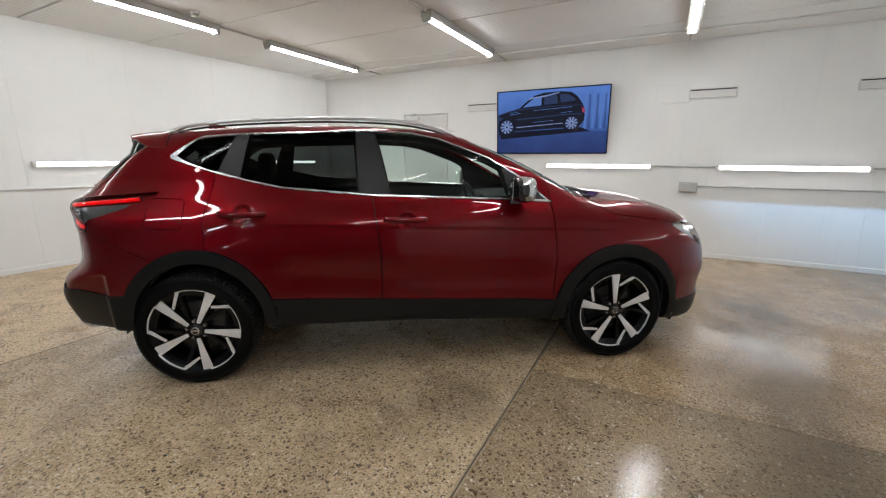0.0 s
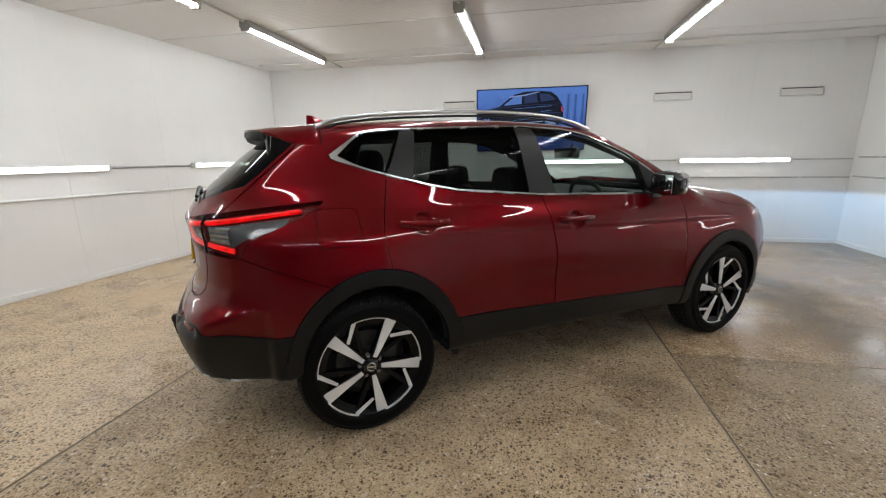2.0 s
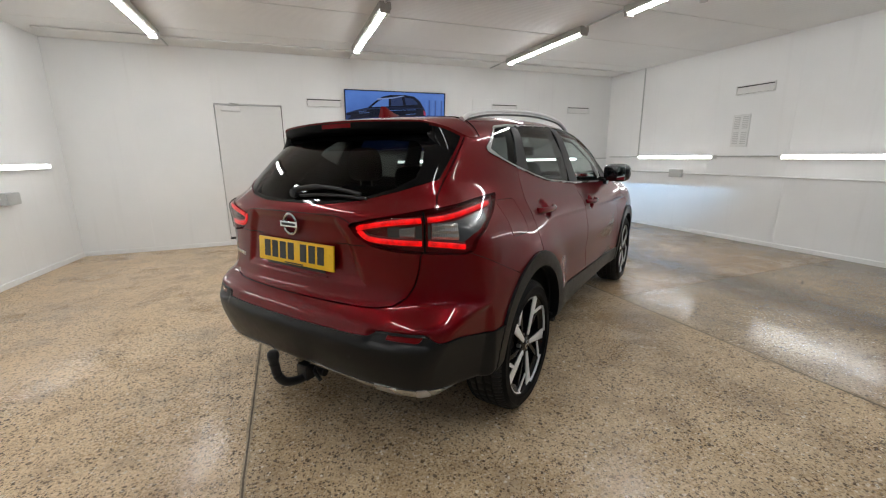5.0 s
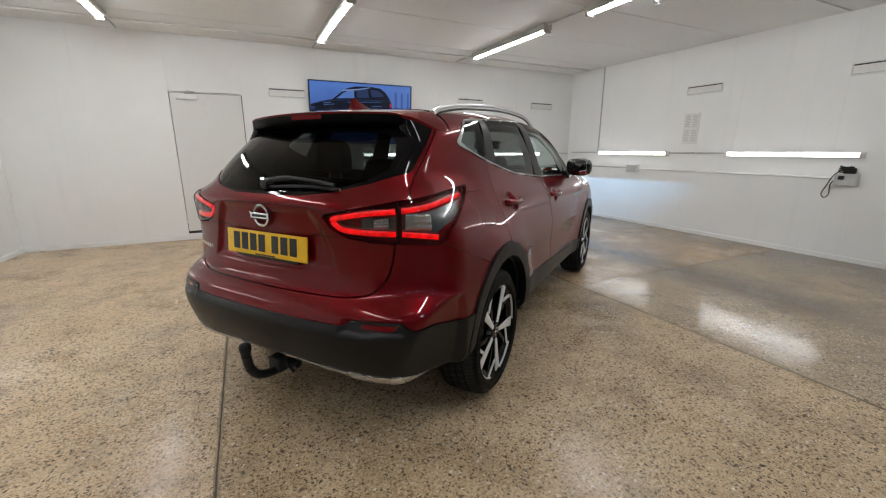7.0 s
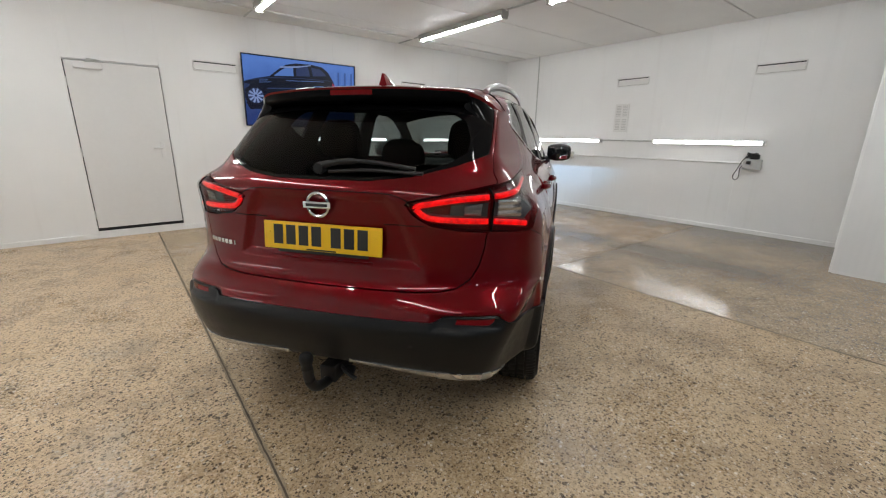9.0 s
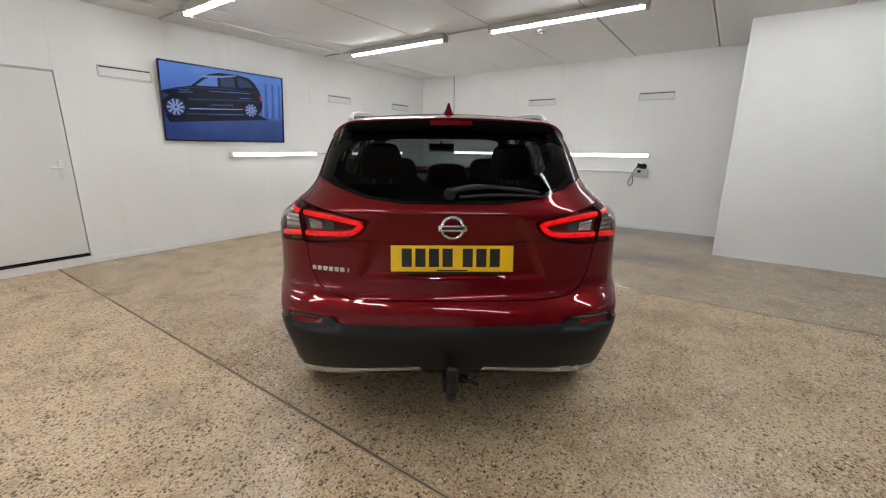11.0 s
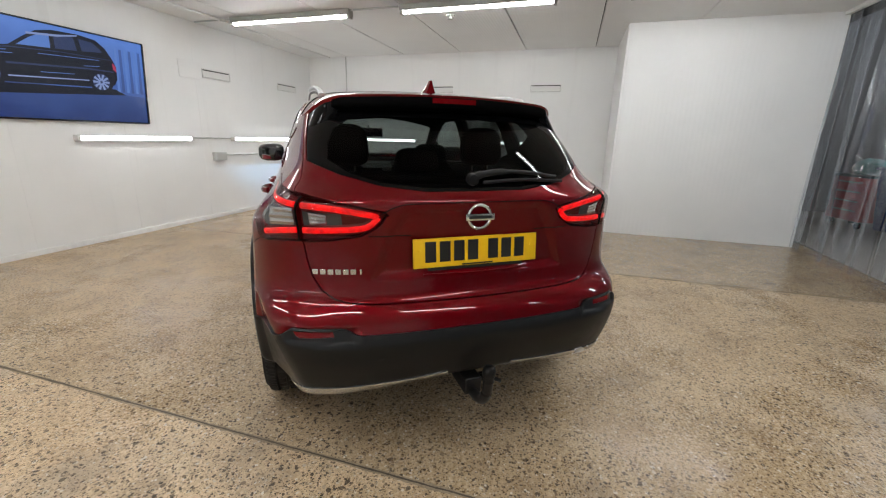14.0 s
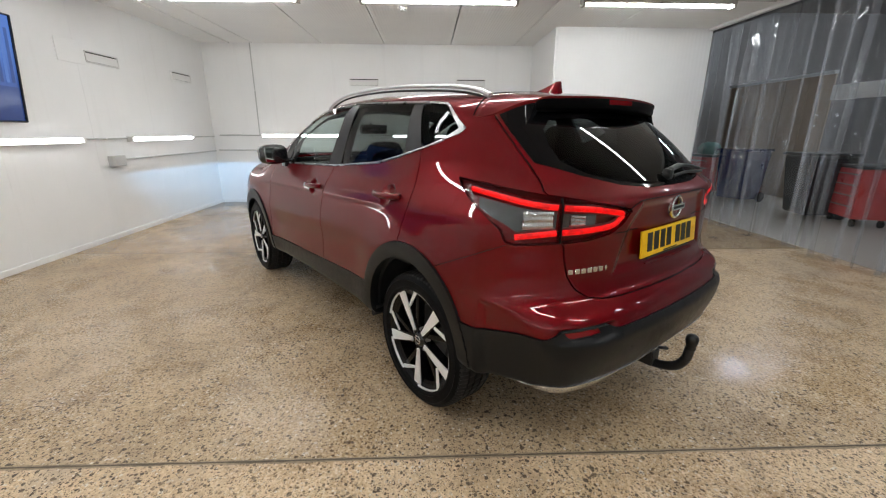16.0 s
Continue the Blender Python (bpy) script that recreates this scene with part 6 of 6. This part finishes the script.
# ---- tail details ----
badge = new("badge")
badge.parent = car
tagged(badge, "round chrome badge with a cross bar")
BX = -0.752
part("badge_ring", lathe(bmesh.new(), [(0.038, 0.004), (0.040, -0.008), (0.045, -0.012), (0.051, -0.008), (0.052, 0.004)], 48), M_CHROME, badge, m=pose(BX, 0, 1.026, 0, 0, -90))
part("badge_bar", boxed(BX - 0.010, 0, 1.026, 0.012, 0.118, 0.026, 0.003), M_CHROME, badge)
part("badge_mark", boxed(BX - 0.0168, 0, 1.026, 0.0015, 0.092, 0.011, 0.0005, 1), M_BLACK, badge, "dark bars on the badge")
plate = new("number_plate")
plate.parent = car
plate.matrix_basis = pose(-0.750, 0, 0.893, 0, 5, 0)
tagged(plate, "yellow number plate with black bars")
part("plate_body", boxed(0, 0, 0, 0.008, 0.520, 0.112, 0.003), M_YELLOW, plate)
for k in range(7):
    y = 0.192 - k * 0.0575 - (0.028 if k > 3 else 0)
    part("plate_bar", boxed(-0.0048, y, 0.004, 0.001, 0.043, 0.079), M_BLACK, plate, "black bar", smooth=0)
for y in (-0.235, 0.235):
    part("plate_screw", lathe(bmesh.new(), [(0.0, -0.0065), (0.006, -0.006), (0.007, -0.003)], 16), M_YELLOW, plate, m=pose(0, y, 0.01, 0, 0, -90))
part("plate_footer", boxed(-0.0045, 0, -0.0505, 0.001, 0.13, 0.006), M_BLACK, plate, "thin dark bar", smooth=0)
part("plate_holder", boxed(0.0045, 0, -0.062, 0.006, 0.40, 0.014, 0.002), M_SATB, plate, "black plate holder edge")
for k in range(7):
    y = 0.607 - 0.0265 * k
    wd = 0.021 if k != 6 else 0.007
    xs = float(rear_x(0.83) + 0.16 * y ** 2 + 0.52 * y ** 6)
    slope = math.degrees(math.atan(0.32 * y + 3.1 * y ** 5))
    part("name_bar", boxed(0, 0, 0, 0.004, wd, 0.020, 0.001, 1), M_CHROME, tailgate, "small chrome name bar", m=pose(xs - 0.001, y, 0.830, 0, 0, -slope))
wip = new("rear_wiper")
wip.parent = car
tagged(wip, "black rear wiper")


def on_glass(y, z, off):
    return Vector((float(rear_x(z) + 0.16 * y ** 2 + 0.52 * abs(y) ** 6) - off, y, z))


part("wiper_arm", sweep(bmesh.new(), arc_pts([on_glass(0.020, 1.160, 0.012), on_glass(-0.02, 1.178, 0.026), on_glass(-0.12, 1.190, 0.030), on_glass(-0.24, 1.184, 0.026), on_glass(-0.37, 1.166, 0.018)], 6), [0.0145] * 7 + [0.012] * 6 + [0.008] * 12, 10, 1.0), M_SATB, wip)
part("wiper_blade", sweep(bmesh.new(), arc_pts([on_glass(-0.03, 1.150, 0.008), on_glass(-0.20, 1.158, 0.008), on_glass(-0.40, 1.150, 0.008)], 6), 0.007, 8), M_SATB, wip)
part("wiper_pivot", lathe(bmesh.new(), [(0.0, -0.03), (0.020, -0.028), (0.026, 0.0)], 24), M_CLAD, wip, m=Matrix.Translation(on_glass(0.012, 1.160, 0.0)) @ pose(0, 0, 0, 0, 0, -90))
part("gate_crease", sweep(bmesh.new(), arc_pts([(-0.757, 0.22, 0.812), (-0.762, 0.0, 0.808), (-0.757, -0.22, 0.812)], 8), 0.005, 8, 0.6), M_RED, tailgate)
tow = new("tow_bar")
tow.parent = car
tagged(tow, "black swan-neck tow bar with a ball cap")
part("neck", sweep(bmesh.new(), arc_pts([(-0.62, 0, 0.285), (-0.72, 0, 0.272), (-0.80, 0, 0.275), (-0.865, 0, 0.300), (-0.900, 0, 0.350), (-0.910, 0, 0.41)], 6), 0.021, 14), M_SATB, tow, smooth=60)
part("ball_cap", lathe(bmesh.new(), [(0.0, 0.062), (0.014, 0.061), (0.023, 0.054), (0.027, 0.040), (0.025, 0.022), (0.020, 0.008), (0.022, -0.006)], 28), M_CLAD, tow, m=pose(-0.912, 0, 0.415, 90, 0, 0), smooth=50)
part("receiver", boxed(-0.69, 0, 0.300, 0.17, 0.075, 0.075, 0.012, 3), M_SATB, tow)
part("release_lever", sweep(bmesh.new(), arc_pts([(-0.72, -0.04, 0.315), (-0.755, -0.075, 0.318), (-0.77, -0.13, 0.30)], 5), 0.009, 8), M_SATB, tow)
part("lock_knob", lathe(bmesh.new(), [(0.0, -0.05), (0.02, -0.048), (0.022, -0.02), (0.014, 0.0)], 20), M_SATB, tow, m=pose(-0.70, -0.035, 0.29, 0, 0, 0))
part("crossbeam", boxed(-0.58, 0, 0.315, 0.07, 1.0, 0.06, 0.01), M_DARK, tow)
for s in (-1, 1):
    for y, z in ((0.40, 0.53), (0.66, 0.54)):
        xx = float(rear_x(z) + 0.10 * y ** 2 + 0.62 * y ** 6) - 0.008
        part("parking_sensor", lathe(bmesh.new(), [(0.0, -0.002), (0.010, -0.0015), (0.0115, 0.002)], 20), M_SATB, car, m=pose(xx, s * y, z, 0, 0, -90 - s * math.degrees(math.atan(0.2 * y + 3.7 * y ** 5))))

M_DRL = glow("lit_daytime_strip", (0.9, 0.95, 1.0), 4.0)
# headlamps: a projector in each, with the plate that cuts its beam
for s in (-1, 1):
    hx, hy, hz = 3.360, s * 0.60, 0.835
    part("projector", lathe(bmesh.new(), [(0.0, 0.0), (0.022, 0.002), (0.03, 0.02), (0.03, 0.05)][::-1], 28), M_REFL, car, "headlamp projector", m=pose(hx - 0.006, hy, hz, 0, 0, 90))
    part("beam_plate", boxed(hx + 0.007, hy, hz + 0.00588, 0.002, 0.024, 0.012), M_DARK, car, "dark beam plate")
    part("day_light", sweep(bmesh.new(), arc_pts([(3.235, s * 0.69, 0.872), (3.31, s * 0.63, 0.862), (3.375, s * 0.55, 0.845)], 6), 0.008, 8), M_DRL, car, "lit white daytime strip")
    lamp_data = bpy.data.lights.new("headlamp_beam", "SPOT")
    lamp_data.energy, lamp_data.color, lamp_data.spot_size, lamp_data.spot_blend, lamp_data.shadow_soft_size = 280, (0.27, 0.60, 1.0), radians(84), 1.0, 0.00004
    beam = new("headlamp_beam", lamp_data)
    beam.parent = car
    beam.matrix_basis = pose(hx, hy, hz, 110, 0, -90)


# ---- cabin ----
def pillow(cx, cy, cz, sx, sy, sz, p=0.55):
    """A well-rounded cushion."""
    bm = bmesh.new()
    bmesh.ops.create_uvsphere(bm, u_segments=24, v_segments=14, radius=1)
    for v in bm.verts:
        q = [math.copysign(abs(c) ** p, c) for c in v.co]
        v.co = (cx + q[0] * sx / 2, cy + q[1] * sy / 2 * (1 - 0.10 * q[2]), cz + q[2] * sz / 2)
    return bm


def seat(x, y, back_tilt=14, width=0.50, rear=False):
    root = new("seat")
    root.parent = car
    tagged(root, "black cloth car seat")
    part("cushion", boxed(0.20, 0, 0.36, 0.52, width, 0.16, 0.05, 3), M_CLOTH, root)
    bm = bmesh.new()
    rows = ((0.0, 0.40), (0.15, 0.46), (0.35, 0.50), (0.52, 0.44), (0.60, 0.30))
    rings = []
    for h, w in rows:
        ring = []
        for k in range(16):
            a = k * math.tau / 16
            c, d = math.cos(a), math.sin(a)
            q = lambda v: math.copysign(abs(v) ** 0.6, v)
            ring.append(bm.verts.new((q(c) * 0.065 - h * math.tan(radians(back_tilt)), q(d) * w * width, h + 0.40)))
        rings.append(ring)
    for a, b in zip(rings, rings[1:]):
        for k in range(16):
            bm.faces.new((a[k], a[(k + 1) % 16], b[(k + 1) % 16], b[k]))
    bm.faces.new(rings[-1])
    bm.faces.new(rings[0])
    bmesh.ops.recalc_face_normals(bm, faces=bm.faces)
    part("backrest", bm, M_CLOTH, root, smooth=60)
    hx = -0.68 * math.tan(radians(back_tilt)) + 0.02
    part("headrest", pillow(hx, 0, 1.05, 0.11, 0.27, 0.19), M_CLOTH, root, smooth=60)
    for s in (-0.06, 0.06):
        part("headrest_post", sweep(bmesh.new(), [(hx, s, 0.94), (hx, s, 1.03)], 0.006, 8), M_STEEL, root)
    root.matrix_basis = pose(x, y, 0.12)
    return root


for y in (-0.36, 0.36):
    seat(1.22, y, 14, 0.50)
bench = new("rear_bench")
bench.parent = car
tagged(bench, "black cloth rear bench seat")
part("cushion", boxed(0.55, 0, 0.50, 0.5, 1.25, 0.16, 0.05, 3), M_CLOTH, bench)
part("backrest", boxed(0, 0, 0.32, 0.12, 1.24, 0.60, 0.045, 3), M_CLOTH, bench, m=pose(0.30, 0, 0.52, 0, -16, 0))
for y in (-0.40, 0.0, 0.40):
    part("headrest", pillow(0.16, y, 1.265 if y else 1.185, 0.11, 0.25, 0.22 if y else 0.14), M_CLOTH, bench)
for y in (-0.40, 0.0, 0.40):
    for d in (-0.05, 0.05):
        part("headrest_post", sweep(bmesh.new(), [(0.165, y + d, 1.08), (0.16, y + d, 1.20)], 0.006, 8), M_STEEL, bench)
part("load_cover", boxed(-0.24, 0, 1.055, 0.52, 1.06, 0.014, 0.004), M_CABIN, car, "dark load cover")
part("cabin_floor", boxed(1.0, 0, 0.37, 2.6, 1.30, 0.04, 0.01), M_CABIN, car, "dark cabin floor")
dash = new("dashboard")
dash.parent = car
tagged(dash, "dark grey dashboard with wheel and screen")
part("dash_top", prism(bmesh.new(), [(1.78, 0.62), (1.80, 0.92), (1.86, 1.02), (2.05, 1.055), (2.38, 1.06), (2.40, 0.62)], "y", -0.66, 0.66, 0.03), M_CABIN, dash, smooth=50)
part("binnacle", prism(bmesh.new(), [(1.80, 1.00), (1.83, 1.085), (1.95, 1.09), (2.06, 1.05)], "y", -0.53, -0.23, 0.02), M_CABIN, dash)
part("console_screen", boxed(1.80, 0, 0.96, 0.02, 0.22, 0.13, 0.006), M_GLOSSB, dash)
part("centre_console", boxed(1.45, 0, 0.55, 0.8, 0.22, 0.26, 0.03), M_CABIN, dash)
wheel_ring = part("steering_wheel", lathe(bmesh.new(), [(0.178 + 0.015 * math.cos(a), 0.015 * math.sin(a)) for a in np.linspace(0, math.tau, 11)[:-1]], 40, close=True), M_CABIN, dash, "black steering wheel", m=pose(1.77, -0.38, 1.0, 0, 0, -90) @ pose(0, 0, 0, 24, 0, 0), smooth=60)
part("wheel_hub", boxed(0, 0.02, 0, 0.15, 0.05, 0.12, 0.02, 3), M_CABIN, dash, m=wheel_ring.matrix_basis.copy())
for x, z in ((0.10, 0.0), (-0.10, 0.0), (0.0, -0.10)):
    part("wheel_spoke", boxed(x, 0.005, z, 0.16 if not z else 0.05, 0.02, 0.035 if not z else 0.16, 0.008), M_SATB, dash, m=wheel_ring.matrix_basis.copy())
part("inner_mirror", boxed(1.87, 0, 1.352, 0.04, 0.26, 0.08, 0.016), M_GLOSSB, car, "black inner rear-view mirror")
part("mirror_stalk", sweep(bmesh.new(), [(1.885, 0, 1.375), (1.92, 0, 1.41)], 0.012, 8), M_SATB, car)
for s in (-1, 1):
    part("door_card", boxed(1.60, s * 0.735, 0.86, 1.02, 0.03, 0.42, 0.012), M_CABIN, car, "dark inner door panel")
    part("door_card", boxed(0.62, s * 0.735, 0.88, 0.85, 0.03, 0.44, 0.012), M_CABIN, car, "dark inner door panel")
for x0, x1, y in ((2.46, 2.50, -0.35), (2.47, 2.51, 0.15)):
    part("front_wiper", sweep(bmesh.new(), arc_pts([(x1, y - 0.25, 1.112), (x1, y, 1.122), (x0, y + 0.35, 1.125)], 5), 0.012, 8), M_SATB, car, "black front wiper")
part("scuttle", boxed(2.49, 0, 1.085, 0.10, 1.2, 0.02, 0.006), M_CLAD, car, "black scuttle panel")


# ---- the workshop's things, seen through the curtain ----
M_COOL = glow("cool_workshop_tube", (0.80, 0.90, 1.0), 68.0)
shop = tube_light("workshop_light", 1.5, 0.09, M_TRAY, M_COOL, "long lit cool tube hanging in the workshop", "workshop battens", clips=False)
shop.matrix_basis = ROOM @ pose(6.0, -7.0, 4.1)
for u, v in ((2.0, -7.0), (-2.0, -7.5), (4.0, -10.5), (-1.0, -11.0)):
    copy_thing(shop, ROOM @ pose(u, v, 4.1))


def tool_trolley(m, paint, label):
    ob = thing("tool_trolley", label, "trolley", m)
    part("cabinet", boxed(0, 0, 0.48, 0.70, 0.46, 0.72, 0.02), paint, ob)
    for k in range(4):
        dr = part("drawer", boxed(0, 0.232, 0.25 + 0.155 * k, 0.64, 0.012, 0.135, 0.005), paint, ob)
        part("drawer_pull", boxed(0, 0.243, 0.29 + 0.155 * k, 0.5, 0.012, 0.02, 0.004), M_STEEL, dr)
    part("top_tray", boxed(0, 0, 0.86, 0.74, 0.50, 0.05, 0.012), M_SATB, ob)
    for a in (-0.28, 0.28):
        for b in (-0.17, 0.17):
            part("castor", lathe(bmesh.new(), [(0.0, -0.018), (0.055, -0.018), (0.055, 0.018), (0.0, 0.018)], 20), M_RUBBER, ob, m=pose(a, b, 0.056))
    return ob


tool_trolley(ROOM @ pose(6.55, -5.5, 0, 0, 0, 10), M_TOOLRED, "red drawer tool trolley on the workshop floor")
tool_trolley(ROOM @ pose(3.55, -5.9, 0, 0, 0, -20), M_TOOLRED, "red drawer tool trolley under a work lamp")
M_TEAL = plain("teal_cloth", (0.03, 0.16, 0.14), 0.8)
rag = thing("rag_bag", "crumpled teal bag on the tool trolley", "bag", ROOM @ pose(6.55, -5.5, 0.885))
bm = bmesh.new()
bmesh.ops.create_icosphere(bm, subdivisions=3, radius=1)
for v in bm.verts:
    v.co = Vector((v.co.x * 0.30, v.co.y * 0.18, max(0, v.co.z * 0.16 + 0.10))) * (1 + 0.12 * noise.noise(v.co * 3))
part("bag_body", bm, M_TEAL, rag, smooth=60)


def bin_(m, paint, label):
    ob = thing("wheeled_bin", label, "bin", m)
    bm = bmesh.new()
    lo = [bm.verts.new(p) for p in ((-0.25, -0.25, 0.06), (0.25, -0.25, 0.06), (0.25, 0.25, 0.06), (-0.25, 0.25, 0.06))]
    hi = [bm.verts.new(p) for p in ((-0.30, -0.33, 0.98), (0.30, -0.33, 0.98), (0.30, 0.36, 0.98), (-0.30, 0.36, 0.98))]
    bm.faces.new(lo[::-1])
    bm.faces.new(hi)
    for k in range(4):
        bm.faces.new((lo[k], lo[(k + 1) % 4], hi[(k + 1) % 4], hi[k]))
    bmesh.ops.bevel(bm, geom=bm.edges[:], offset=0.02, segments=2, affect="EDGES")
    part("tub", bm, paint, ob)
    part("lid", boxed(0, 0.02, 1.01, 0.64, 0.74, 0.05, 0.02), paint, ob)
    for s in (-0.26, 0.26):
        part("bin_wheel", lathe(bmesh.new(), [(0.0, -0.02), (0.10, -0.02), (0.10, 0.02), (0.0, 0.02)], 24), M_RUBBER, ob, m=pose(s, -0.27, 0.10, 0, 0, 90))
    return ob


bin_(ROOM @ pose(5.75, -5.7, 0, 0, 0, 15), M_BLUE, "dark blue wheeled bin in the workshop")
bin_(ROOM @ pose(4.12, -5.7, 0, 0, 0, -10), M_SATB, "black wheeled bin in the workshop")
bench2 = thing("workbench", "long workshop bench with a white top", "bench", ROOM @ pose(2.2, -7.2, 0))
part("worktop", boxed(0, 0, 0.86, 2.2, 0.7, 0.06, 0.008), M_TRIMW, bench2)
for a in (-1.0, 1.0):
    for b in (-0.28, 0.28):
        part("bench_leg", boxed(a, b, 0.415, 0.06, 0.06, 0.83, 0.006), M_STEEL, bench2)
parts = thing("partition", "brown plywood partition with a pale top rail", "partition", ROOM @ pose(6.36, -7.0, 0))
for k in range(6):
    part("board", boxed(-0.54 + 0.54 * k, 0, 1.2, 0.535, 0.03, 2.4, 0.003, 1), M_PLY, parts)
part("top_rail", boxed(-1.62, 0, 2.06, 1.6, 0.08, 0.26, 0.006), M_TRIMW, parts)
part("cap_rail", boxed(0.81, 0.02, 2.43, 3.24, 0.09, 0.055, 0.006), M_GREYP, parts, "pale rail along the top of the boards")
part("post", boxed(-2.46, 0, 1.1, 0.08, 0.08, 2.2, 0.006), M_STEEL, parts)
notice = thing("notice_board", "white notice board with grey bars of writing", "board", ROOM @ pose(7.55, -6.6, 1.5, 0, 0, -35))
part("board_face", boxed(0, 0, 0, 0.75, 0.03, 1.5, 0.006), M_TRIMW, notice)
for k in range(7):
    part("writing_bar", boxed(-0.05, 0.017, 0.35 - 0.11 * k, 0.42 - 0.04 * (k % 3), 0.003, 0.03), M_GREYP, notice, smooth=0)
for a in (-0.3, 0.3):
    part("board_leg", boxed(a, 0, -1.125, 0.04, 0.04, 0.75), M_STEEL, notice)
lift = thing("vehicle_lift", "two-post steel vehicle lift with a cross beam", "lift", ROOM @ pose(1.5, -9.6, 0))
for a in (-1.5, 1.5):
    part("lift_post", boxed(a, 0, 1.75, 0.28, 0.32, 3.5, 0.02), M_GREYP, lift)
    part("lift_foot", boxed(a, 0, 0.02, 0.5, 0.7, 0.04, 0.008), M_GREYP, lift)
part("cross_beam", boxed(0, 0, 3.42, 3.2, 0.2, 0.16, 0.01), M_TRIMW, lift)
